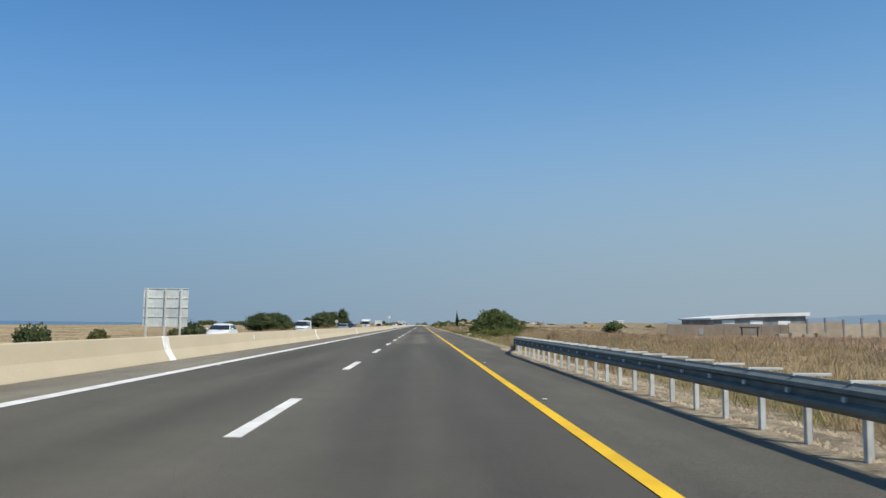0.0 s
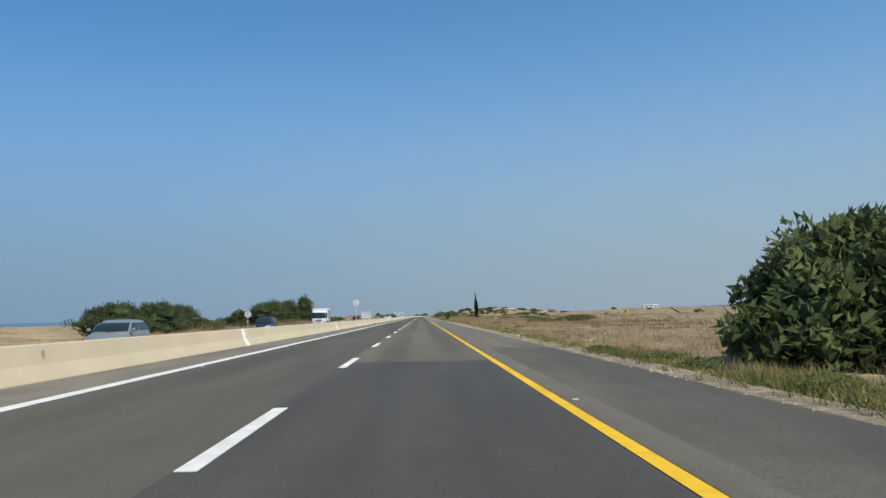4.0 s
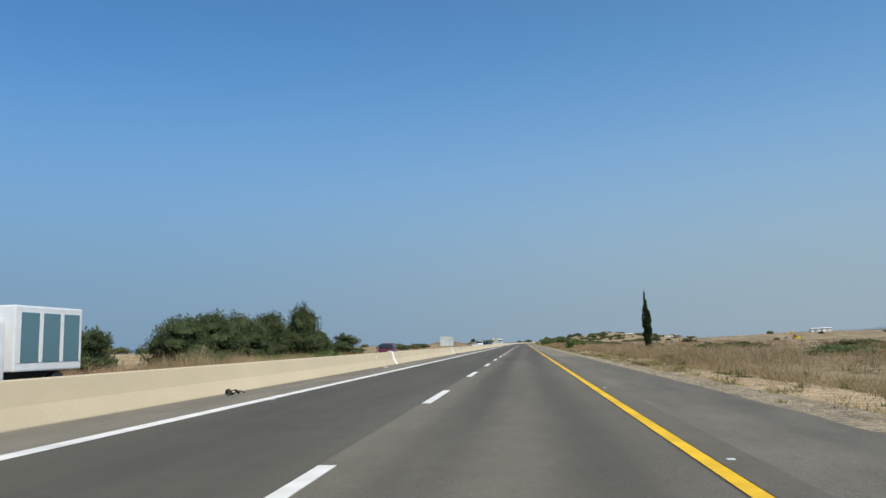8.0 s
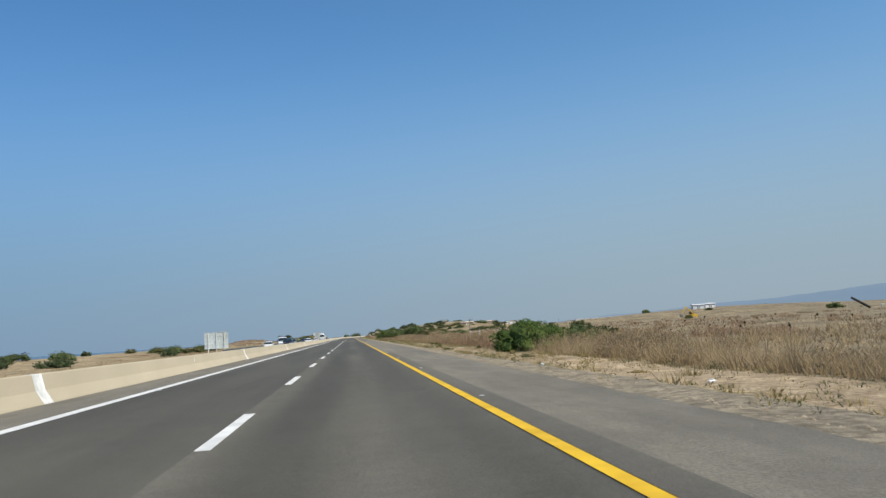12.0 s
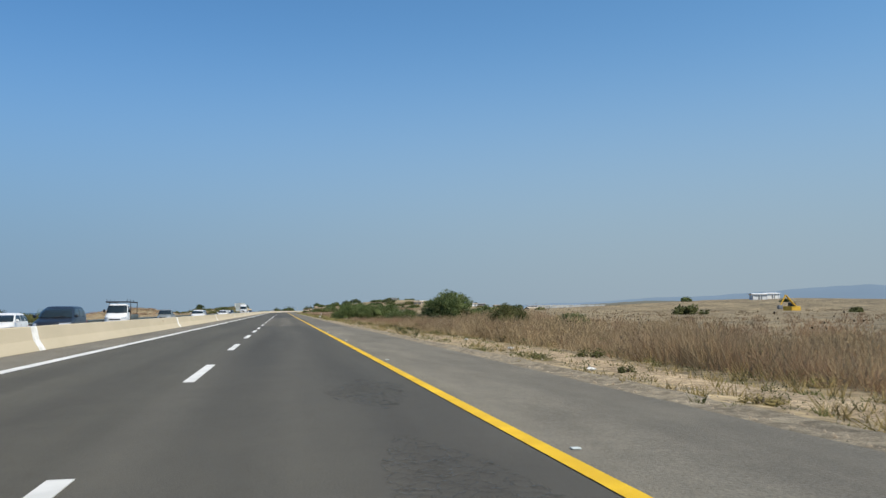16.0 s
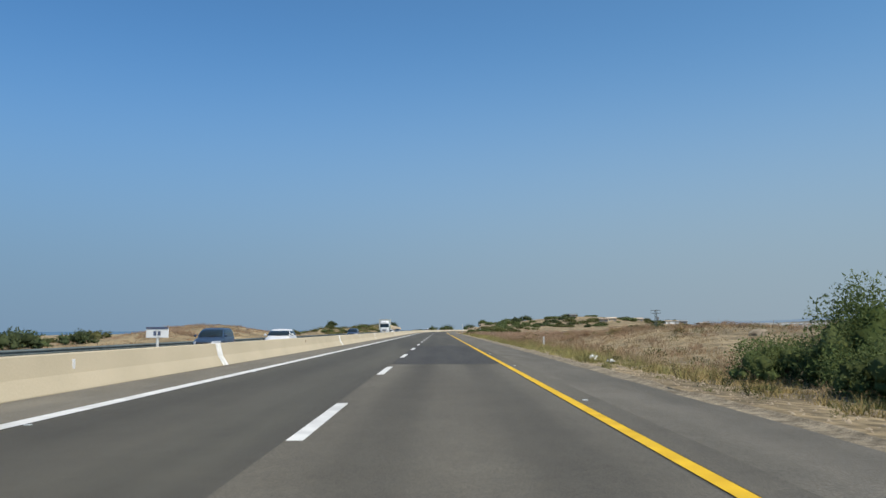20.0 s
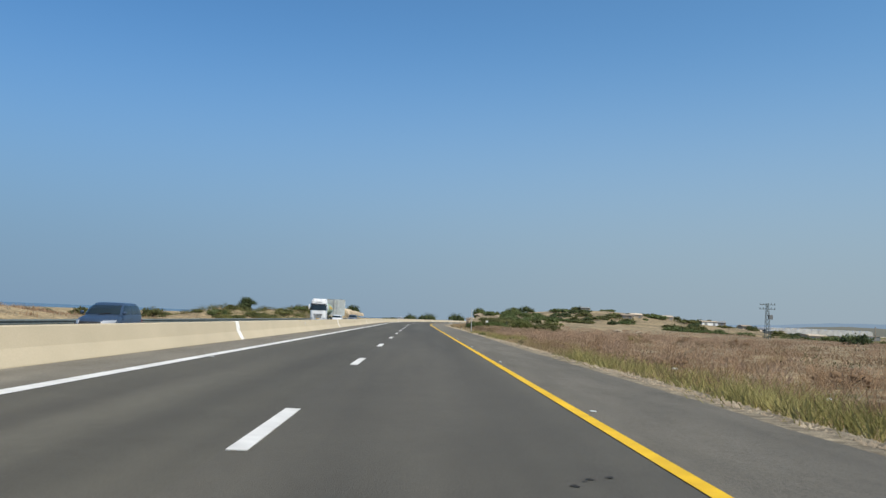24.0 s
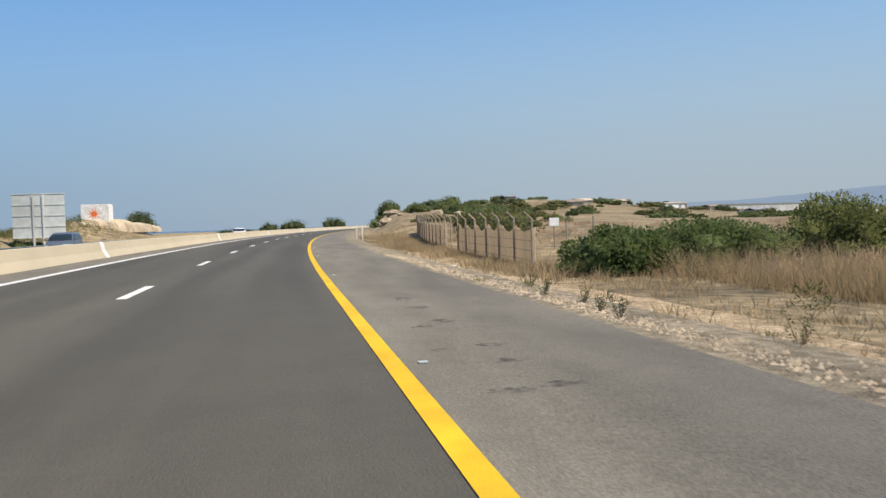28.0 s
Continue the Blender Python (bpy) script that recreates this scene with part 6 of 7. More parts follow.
def flatbed(x, y):
    t = thing("flatbed_truck", Matrix.Translation((x, y, left_z(x))), "white light flatbed lorry with a steel ladder rack", "truck", "oncoming traffic")
    pm = paint("truck_white", (0.76, 0.76, 0.75))
    W, n = 1.0, 3.8
    lower = [(0.3, 0.2, 2.3, W * 0.92), (0.42, 0.04, 2.32, W), (0.65, 0.0, 2.32, W), (0.95, 0.06, 2.32, W), (1.12, 0.2, 2.32, W * 0.985), (1.3, 0.66, 2.32, W * 0.97), (1.36, 0.78, 2.32, W * 0.96)]
    upper = [(1.32, 0.74, 2.3, W * 0.965), (1.75, 1.0, 2.3, W * 0.93), (2.12, 1.3, 2.28, W * 0.86), (2.21, 1.48, 2.26, W * 0.8), (2.25, 1.7, 2.2, W * 0.66)]
    hull("body", lower, n, pm, t)
    hull("cabin", upper, 4.2, pm, t)
    smooth_part("windscreen", pane(upper, 4.2, "front", -0.92, 0.92, 1.4, 2.1, 0.03, 20, 8), CAR_GLASS, t)
    for sx, side in ((1, "right"), (-1, "left")):
        smooth_part("side_window", pane(upper, 4.2, side, 0.26, 0.75, 1.44, 2.05), CAR_GLASS, t)
        side_mirror(t, sx, 1.02, 1.05, 1.6, 0.2, 0.32, TRIM_BLACK)
        smooth_part("headlight", pane(lower, n, "front", sx * 0.58, sx * 0.94, 0.74, 0.92, 0.014, 5, 3, 0.12), LAMP_GLASS, t)
        part("wiper", tube((sx * 0.08, 0.76, 1.37), (sx * 0.08 + 0.55, 0.84, 1.46), 0.012, 0.01, 5), TRIM_BLACK, t)
        part("rack_rail", block(sx * 0.95 - 0.03, sx * 0.95 + 0.03, 0.9, 6.0, 2.36, 2.42), TRIM_BLACK, t, "dark steel bar")
        for py in (2.45, 5.9):
            part("rack_post", block(sx * 0.95 - 0.03, sx * 0.95 + 0.03, py, py + 0.06, 0.95, 2.36), TRIM_BLACK, t)
        for py in (0.95, 2.5, 4.2):
            part("rack_upright", block(sx * 0.9 - 0.02, sx * 0.9 + 0.02, py, py + 0.04, 2.48, 2.66), TRIM_BLACK, t)
        part("side_board", block(sx * 1.04 - 0.03, sx * 1.04 + 0.03, 2.45, 6.0, 0.95, 1.25), STEEL, t)
    for py in (0.95, 1.7, 2.5, 4.2, 5.9):
        part("rack_bar", block(-1.0, 1.0, py, py + 0.06, 2.42, 2.48), TRIM_BLACK, t)
    part("load_bed", block(-1.05, 1.05, 2.4, 6.05, 0.85, 0.95), STEEL, t)
    smooth_part("grille", pane(lower, n, "front", -0.5, 0.5, 0.74, 0.86, 0.014, 8, 2), TRIM_BLACK, t)
    smooth_part("lower_intake", pane(lower, n, "front", -0.7, 0.7, 0.42, 0.58, 0.014, 8, 2), TRIM_BLACK, t)
    part("chassis", block(-0.4, 0.4, 0.8, 6.0, 0.45, 0.85), TRIM_BLACK, t)
    for sx in (-1, 1):
        for wy in (0.95, 4.8):
            wheel(t, sx * 0.9, wy, 0.36, 0.24)


def tanker(x, y):
    t = thing("tanker_truck", Matrix.Translation((x, y, left_z(x))), "white lorry with a pale green tank trailer", "truck", "oncoming traffic")
    pm = paint("truck_white", (0.77, 0.77, 0.76))
    cab(t, pm, 1.2, 3.55, 2.1, 0.75, True)
    smooth_part("wind_deflector", loft([plan_ring(3.5, 0.85, 2.05, 1.08, 4), plan_ring(3.68, 1.0, 2.05, 1.06, 4), plan_ring(3.8, 1.25, 2.05, 0.95, 4)]), pm, t)
    rings = []
    n = 32
    for yy, k in ((3.1, 0.3), (3.12, 0.78), (3.2, 0.93), (3.4, 1.0), (9.3, 1.0), (9.5, 0.93), (9.58, 0.78), (9.6, 0.3)):
        rings.append([(1.2 * k * math.cos(i * math.tau / n), yy, 2.25 + 1.05 * k * math.sin(i * math.tau / n)) for i in range(n)])
    tank = smooth_part("tank", loft(rings), TANK_GREEN, t, "pale green oval tank with yellow lettering bars")
    for yy in (4.9, 6.4, 7.9):
        smooth_part("tank_band", loft([[(1.21 * math.cos(i * math.tau / n), yy + d, 2.25 + 1.06 * math.sin(i * math.tau / n)) for i in range(n)] for d in (0, 0.08)]), STEEL, tank)
    for k in range(7):
        a0, a1 = 0.1, 0.5 if k < 4 else 0.3
        y0, y1 = 5.2 + k * 0.5, 5.55 + k * 0.5
        letter = [[(1.2 * r * math.cos(a), yy, 2.25 + 1.05 * r * math.sin(a)) for r, a in ((0.995, a0), (1.008, a0), (1.008, (a0 + a1) / 2), (1.008, a1), (0.995, a1))] for yy in (y0, y1)]
        part("lettering_bar", loft(letter), EXC_YELLOW, tank, "pale yellow lettering bar")
    part("walkway", block(-0.3, 0.3, 3.4, 9.3, 3.28, 3.36), STEEL, t)
    part("handrail", tube((0.3, 3.5, 3.55), (0.3, 9.2, 3.55), 0.025), STEEL, t)
    part("chassis", block(-0.5, 0.5, 1.0, 9.6, 0.8, 1.2), TRIM_BLACK, t)
    for sx in (-1, 1):
        part("side_guard", block(sx * 1.15 - 0.03, sx * 1.15 + 0.03, 4.2, 6.6, 0.55, 0.95), STEEL, t)
        for wy in (1.2, 3.1, 7.0, 8.1, 9.1):
            wheel(t, sx * 1.0, wy, 0.5, 0.32)


WHITE_P, GREY_P, DARK_P, BLUE_P, RED_P, SILVER_P = (0.74, 0.74, 0.73), (0.2, 0.22, 0.22), (0.02, 0.025, 0.035), (0.04, 0.065, 0.11), (0.1, 0.012, 0.016), (0.36, 0.38, 0.38)
car(-15.2, 62.7, WHITE_P, "white saloon car with dark windows on the opposite carriageway")
car(-16.3, 111.5, WHITE_P, "white panel van on the opposite carriageway", "van", "van")
car(-13.0, 134.0, GREY_P, "grey-green hatchback on the opposite carriageway", "hatch")
car(-15.9, 180.6, DARK_P, "dark blue people carrier on the opposite carriageway", "suv")
box_truck(-15.2, 219.5)
car(-15.2, 286.0, RED_P, "dark red people carrier on the opposite carriageway", "suv")
car(-11.6, 448.0, DARK_P, "black sport utility car on the opposite carriageway", "suv")
car(-15.5, 452.0, WHITE_P, "white hatchback on the opposite carriageway", "hatch")
flatbed(-15.5, 483.8)
car(-15.2, 512.0, GREY_P, "grey pickup truck on the opposite carriageway", "pickup", "pickup")
car(-11.5, 516.0, WHITE_P, "white hatchback on the opposite carriageway", "hatch")
car(-15.2, 557.7, BLUE_P, "blue estate car on the opposite carriageway", "suv")
car(-11.5, 561.5, WHITE_P, "white saloon car on the opposite carriageway")
car(-15.2, 642.0, BLUE_P, "dark blue sport utility car on the opposite carriageway", "suv")
tanker(-15.2, 723.2)
car(-15.2, 748.0, WHITE_P, "white taxi saloon on the opposite carriageway")
car(-15.8, 777.0, (0.1, 0.12, 0.15), "dark blue-grey sport utility car on the opposite carriageway", "suv")
car(-11.5, 835.0, WHITE_P, "white saloon car far along the opposite carriageway")
for o, y, c, lab, k in ((-3.7, 888.0, WHITE_P, "white saloon car far ahead on the road", "sedan"), (0.1, 905.0, DARK_P, "dark sport utility car far ahead on the road", "suv"), (-3.7, 928.0, SILVER_P, "grey hatchback far ahead on the road", "hatch"), (0.1, 950.0, WHITE_P, "white van far ahead on the road", "van")):
    ahead = car(o + bend(y), y, c, lab, k)
    ahead.matrix_world = ahead.matrix_world @ pose(0, 0, 0, 0, 0, 172)


# ---- signs ----
def panel_sign(x, y, w, h0, h1, posts, cols, rows, label, face=None):
    """A large road sign seen from behind: panels, stiffening ribs and posts."""
    base = gz(x, y)
    t = thing("road_sign", Matrix.Translation((x, y, base)), label, "road sign")
    nx, nz = cols, rows
    pw, ph = w / nx, (h1 - h0) / nz
    for i in range(nx):
        for j in range(nz):
            part("panel", block(-w / 2 + i * pw + 0.008, -w / 2 + (i + 1) * pw - 0.008, 0.0, 0.03, h0 - base + j * ph + 0.008, h0 - base + (j + 1) * ph - 0.008, 0.006), SIGN_BACK, t)
    for j in range(nz + 1):
        part("rib", block(-w / 2, w / 2, -0.05, -0.002, h0 - base + j * ph - 0.03, h0 - base + j * ph + 0.03), SIGN_BACK, t)
    for p in posts:
        part("post", block(p - 0.07, p + 0.07, -0.17, -0.052, -0.3, h1 - base - 0.05, 0.01), STEEL_LIGHT, t)
    return t


s1 = panel_sign(-22.3, 73.4, 3.9, 0.75, 4.05, (-1.6, 0.0, 1.35), 4, 4, "large rectangular road sign seen from its aluminium back")
panel_sign(-24.0, 448.0, 4.2, 0.4, 3.3, (-1.4, 0.0, 1.4), 3, 4, "large three-panel road sign seen from its aluminium back")
panel_sign(-19.8, 792.0, 4.3, 0.9, 4.7, (-0.4, 0.4), 2, 4, "large rectangular road sign seen from its aluminium back")




def round_sign(x, y, zc, r, foot, label):
    t = thing("round_sign", Matrix.Translation((x, y, foot)), label, "road sign")
    part("disc", tube((0, -0.012, zc - foot), (0, 0.012, zc - foot), r, r, 28), SIGN_BACK, t)
    part("clamp", block(-0.14, 0.14, -0.02, -0.013, zc - foot - 0.2, zc - foot - 0.17), SIGN_BACK, t)
    part("clamp", block(-0.14, 0.14, -0.02, -0.013, zc - foot + 0.17, zc - foot + 0.2), SIGN_BACK, t)
    part("pole", tube((0, -0.055, -0.3), (0, -0.055, zc - foot + r * 0.95), 0.03, 0.03, 10), STEEL_LIGHT, t)


round_sign(-7.85, 198.2, 2.86, 0.42, 0.72, "round road sign on the median barrier seen from behind")
round_sign(-20.4, 195.5, 1.65, 0.4, gz(-20.4, 195.5), "round road sign beyond the opposite carriageway seen from behind")

ms = thing("marker_sign", Matrix.Translation((-8.3, 530.2, -0.1)), "small white kilometre board on a post behind the median", "road sign")
part("board", block(-0.32, 0.32, -0.02, 0.02, 1.05, 1.35, 0.01), SIGN_WHITE, ms)
part("header", block(-0.32, 0.32, -0.03, -0.021, 1.3, 1.36), SIGN_INK, ms)
for k in (-0.1, 0.02):
    part("lettering_bar", block(k, k + 0.08, -0.028, -0.021, 1.12, 1.24), SIGN_INK, ms)
part("post", tube((0, 0.03, 0), (0, 0.03, 1.1), 0.04), STEEL_LIGHT, ms)


def slim_post(x, y, h, label, material=POST_WHITE, r=0.05, name="marker_post", square=True):
    t = thing(name, Matrix.Translation((x, y, gz(x, y) if abs(x) > 4.3 else 0)), label, "post", "marker posts")
    part("shaft", block(-r, r, -r, r, -0.2, h, 0.01) if square else tube((0, 0, -0.2), (0, 0, h), r, r, 12), material, t)
    part("cap", block(-r * 1.15, r * 1.15, -r * 1.15, r * 1.15, h, h + 0.04, 0.008), material, t)
    return t


slim_post(4.95, 682.5, 2.25, "tall bare galvanised pole at the shoulder's edge", STEEL_LIGHT, 0.032, "steel_pole", False)
for x, y in ((15.7, 406.0), (16.9, 406.2), (7.0, 783.5), (7.4, 782.8)):
    slim_post(x, y, 1.15, "short off-white marker post in dry grass")
mp = slim_post(10.4, 210.0, 1.0, "short off-white marker post with a crosspiece")
part("crosspiece", block(-0.22, 0.22, -0.03, 0.03, 0.9, 1.02, 0.01), POST_WHITE, mp)
slim_post(7.4, 565.0, 0.8, "short off-white marker post in dry grass")


# ---- fence by the bend ----
def fence():
    g = tagged(new("fence"), "old chain-link fence with angled-top posts on the slope", "fence")
    tops = []
    for k in range(22):
        y = 741.0 + 2.0 * k
        x = 8.45 + 0.0055 * k * k + bend(y) * 0.8
        tops.append((x, y, gz(x, y)))
    for x, y, z in tops:
        part("post", tube((x, y, z - 0.2), (x, y, z + 1.5), 0.04, 0.035, 8), WOOD_POST, g)
        part("arm", tube((x, y, z + 1.48), (x - 0.25, y - 0.05, z + 1.7), 0.032, 0.028, 6), WOOD_POST, g)
    for k in range(5):
        h = 0.2 + 0.3 * k
        for a, b in zip(tops, tops[1:]):
            part("wire", tube((a[0], a[1], a[2] + h), (b[0], b[1], b[2] + h), 0.006, 0.006, 4), STEEL, g)
    # reed screen behind the wires along the road, sagging and torn open at one place
    rr = random.Random(8)
    for i, (a, b) in enumerate(zip(tops, tops[1:])):
        if i in (6, 7):
            continue
        n, V, F = 8, [], []
        for j in range(n + 1):
            u = j / n
            x, y, z = (a[c] + (b[c] - a[c]) * u for c in range(3))
            top = 1.15 + 0.1 * math.cos(math.tau * u) + rr.uniform(-0.05, 0.03)
            off = 0.06 + rr.uniform(0, 0.03)
            V += [(x + off, y, z - 0.05), (x + off, y, z + top), (x + off + 0.02, y, z - 0.05), (x + off + 0.02, y, z + top)]
            if j:
                p, q = 4 * (j - 1), 4 * j
                F += [(p, q, q + 1, p + 1), (p + 2, p + 3, q + 3, q + 2), (p + 1, q + 1, q + 3, p + 3)]
        put("reed_screen", mesh("reed_screen", V, F), REED, g, "pale tan reed screen")


fence()
wb = thing("notice_board", Matrix.Translation((12.4, 750.0, gz(12.4, 750.0))), "small blank white board on a post", "sign")
part("board", block(-0.22, 0.22, -0.02, 0.02, 1.0, 1.35, 0.01), SIGN_WHITE, wb)
part("post", tube((0, 0.03, -0.1), (0, 0.03, 1.1), 0.03), WOOD_POST, wb)


for x, y in ((17.4, 762.0), (19.3, 762.5), (26.0, 764.0)):
    slim_post(x, y, 1.25, "thin dark fence post in the field", STEEL, 0.03, "field_post", False)


# ---- buildings and field structures ----
def shed(x, y, w, d, h0, h1, wall, roof, label, name="shed", turn=0.0, bays=6, doors=2):
    """Long shed with a low pitched roof, bays between pilasters and doors."""
    t = thing(name, Matrix.Translation((x, y, gz(x, y) - 0.1)) @ pose(0, 0, 0, 0, 0, turn), label, "building")
    part("wall", block(-w / 2, w / 2, 0, d, 0, h0), wall, t)
    e = 0.4
    part("roof", loft([[(-w / 2 - e, -e, h0), (-w / 2 - e, d / 2, h1), (-w / 2 - e, d + e, h0), (-w / 2 - e, d + e, h0 + 0.15), (-w / 2 - e, d / 2, h1 + 0.15), (-w / 2 - e, -e, h0 + 0.15)], [(w / 2 + e, -e, h0), (w / 2 + e, d / 2, h1), (w / 2 + e, d + e, h0), (w / 2 + e, d + e, h0 + 0.15), (w / 2 + e, d / 2, h1 + 0.15), (w / 2 + e, -e, h0 + 0.15)]]), roof, t)
    for i in range(bays + 1):
        u = -w / 2 + w * i / bays
        part("pilaster", block(u - 0.15, u + 0.15, -0.12, 0.0, 0, h0 - 0.05), wall, t)
    for i in range(doors):
        u = -w / 2 + w * (i + 0.5) / doors
        part("door", block(u - 0.7, u + 0.7, -0.06, 0.02, 0, min(2.1, h0 * 0.8)), GREY_WALL, t)
    return t


tw = thing("yard_wall", Matrix.Translation((100, 232, gz(100, 232))), "long dusty brown yard wall", "wall")
for k in range(10):
    part("wall_panel", block(-28 + 5.6 * k, -22.5 + 5.6 * k, 0, 0.25, -0.3, 2.9), WALL_TERRA, tw)
for u in (-18, -3, 10):
    part("gate", block(u - 0.6, u + 0.6, -0.06, -0.003, 0, 1.9), GREY_WALL, tw)
wh = thing("warehouse", Matrix.Translation((108, 252, gz(108, 252))), "low warehouse with a white sloping sheet roof", "building")
part("wall", loft([[(u, 0, -0.2), (u, 30, -0.2), (u, 30, h), (u, 0, h)] for u, h in ((-15, 4.25), (-6, 4.88), (4, 5.38), (15, 5.75))]), GREY_WALL, wh)
part("roof", loft([[(-16, -1, 4.2), (-16, 31, 4.2), (-16, 31, 4.7), (-16, -1, 4.7)], [(-6, -1, 4.9), (-6, 31, 4.9), (-6, 31, 5.7), (-6, -1, 5.7)], [(4, -1, 5.4), (4, 31, 5.4), (4, 31, 6.4), (4, -1, 6.4)], [(16, -1, 5.8), (16, 31, 5.8), (16, 31, 6.9), (16, -1, 6.9)]]), ROOF_WHITE, wh)
for k in range(3):
    part("wall_panel", block(-12 + 9 * k, -8 + 9 * k, -0.1, -0.003, 2.9, 4.1), ROOF_WHITE, wh)
lk = thing("low_wall", Matrix.Translation((62, 205, gz(62, 205))), "low whitewashed wall before the yard", "wall")
for k in range(4):
    part("wall_panel", block(-6 + 3 * k, -3.05 + 3 * k, 0, 0.25, -0.3, 0.6), ROOF_WHITE, lk)
lp = thing("leaning_pole", Matrix.Translation((127.0, 482.0, gz(127.0, 482.0))), "dark broken pole leaning over the dry field", "pole")
part("shaft", tube((0, 0, -0.2), (-0.5, 0, 2.2), 0.3, 0.25, 8), TRIM_BLACK, lp)
part("broken_top", tube((-0.4, 0, 2.0), (-5.0, 0, 4.6), 0.35, 0.28, 8), TRIM_BLACK, lp)
bw = thing("unfinished_building", Matrix.Translation((112, 196, gz(112, 196))), "beige unfinished concrete walls with upright columns", "building")
for k in range(9):
    part("wall_panel", block(-21 + 4.6 * k, -16.6 + 4.6 * k, 0, 0.3, -0.2, 3.5 + 0.3 * ((k * 7) % 3)), WALL_BEIGE, bw)
    part("column", block(-16.6 + 4.6 * k, -16.2 + 4.6 * k, -0.1, 0.35, -0.2, 4.6 + 0.4 * (k % 2)), GREY_WALL, bw)
for k in range(4):
    part("block_stack", block(-30 + 3 * k, -27.6 + 3 * k, -14, -12, -0.2, 1.0 + 0.3 * (k % 2), 0.05), WALL_BEIGE, bw)
fr = thing("gate_frame", Matrix.Translation((66, 160, gz(66, 160))), "dark rusted steel gate frame in the field", "gate")
for u in (-1.6, 1.6):
    part("post", block(u - 0.12, u + 0.12, -0.1, 0.1, -0.2, 2.3), TRIM_BLACK, fr)
part("lintel", block(-2.0, 2.0, -0.12, 0.12, 2.3, 2.55), TRIM_BLACK, fr)


def greenhouse(x, y, w, d, h, n, turn=0.0, label="long low white plastic greenhouse in the fields"):
    t = thing("greenhouse", Matrix.Translation((x, y, gz(x, y) - 0.1)) @ pose(0, 0, 0, 0, 0, turn), label, "greenhouse", "field greenhouses")
    for i in range(n):
        a, b = -w / 2 + w * i / n, -w / 2 + w * (i + 1) / n - 0.1
        m = (a + b) / 2
        prof = [(a, 0), (a, h * 0.7), (m - (b - a) * 0.25, h * 0.95), (m, h), (m + (b - a) * 0.25, h * 0.95), (b, h * 0.7), (b, 0)]
        part("bay", loft([[(u, v, z) for u, z in prof] for v in (0.0, d)]), GREENHOUSE, t)
    return t


greenhouse(168, 762, 48, 20, 2.7, 10)
greenhouse(286, 1155, 74, 30, 4.2, 15)
greenhouse(330, 1040, 40, 25, 3.0, 8)
rng = random.Random(9)
for i in range(14):
    shed(rng.uniform(110, 420), rng.uniform(1070, 1350), rng.uniform(8, 18), rng.uniform(6, 10), rng.uniform(2.4, 3.2), rng.uniform(3.3, 3.8), rng.choice((WALL_BEIGE, WALL_BEIGE, GREY_WALL)), rng.choice((WALL_BEIGE, WALL_TERRA, ROOF_WHITE)), "distant low building among the fields", "farm_building", rng.uniform(-20, 20), 4, 2)


lw = thing("yard_wall", Matrix.Translation((172, 496, gz(172, 496))), "long low whitewashed yard wall", "wall")
for k in range(8):
    part("wall_panel", block(-22 + 5.6 * k, -16.6 + 5.6 * k, 0, 0.25, -0.3, 1.0), ROOF_WHITE, lw)


def yard_lamp(x, y):
    t = thing("yard_lamp", Matrix.Translation((x, y, gz(x, y))), "slim grey lamp post beside the yard wall", "lamp post", "yard lamps")
    part("pole", tube((0, 0, -0.2), (0, 0, 3.4), 0.09, 0.06, 8), STEEL_LIGHT, t)
    part("arm", tube((0, 0, 3.35), (0.5, 0, 3.5), 0.05, 0.04, 6), STEEL_LIGHT, t)
    part("lamp_head", block(-0.2, 0.8, -0.2, 0.2, 3.42, 3.62, 0.03), SIGN_BACK, t)


for k in range(6):
    yard_lamp(142 + 9 * k, 499)


rng = random.Random(19)
for i in range(13):
    shed(rng.uniform(70, 190), rng.uniform(955, 1010), rng.uniform(4, 9), rng.uniform(4, 6), rng.uniform(1.3, 1.8), rng.uniform(1.9, 2.3), rng.choice((WALL_BEIGE, WALL_BEIGE, ROOF_WHITE)), rng.choice((WALL_BEIGE, WALL_TERRA, GREY_WALL)), "low beige village house among bushes on the slope", "village_house", rng.uniform(-20, 20), 3, 2)


def field_plot(x0, x1, y0, y1, material, label):
    """A cultivated plot lying on the plain."""
    V, F = [], []
    nx, ny = 10, 6
    for j in range(ny + 1):
        for i in range(nx + 1):
            x, y = x0 + (x1 - x0) * i / nx, y0 + (y1 - y0) * j / ny
            V.append((x, y, gz(x, y) + (0.35 if 0 < i < nx and 0 < j < ny else -0.4)))
    for j in range(ny):
        for i in range(nx):
            a = j * (nx + 1) + i
            F.append((a, a + 1, a + nx + 2, a + nx + 1))
    tagged(put("field_plot", mesh("field_plot", V, F), material, smooth=True), label, "field", kind="structure")


for x0, x1, y0, y1, m, lab in (
    (120, 260, 830, 870, GRASS_YELLOW, "yellow-green cultivated field on the plain"),
    (150, 330, 885, 905, PALE_DIRT, "bare pale field on the plain"),
    (110, 300, 915, 940, GRASS_DRY, "dry stubble field on the plain"),
    (220, 420, 955, 1000, PALE_DIRT, "bare pale field on the plain"),
    (230, 480, 1020, 1050, GRASS_DRY, "dry stubble field on the plain"),
    (260, 520, 1070, 1120, GRASS_GREEN, "green orchard field on the plain"),
    (300, 600, 1150, 1220, GRASS_GREEN, "green cultivated field on the plain"),
):
    field_plot(x0, x1, y0, y1, m, lab)


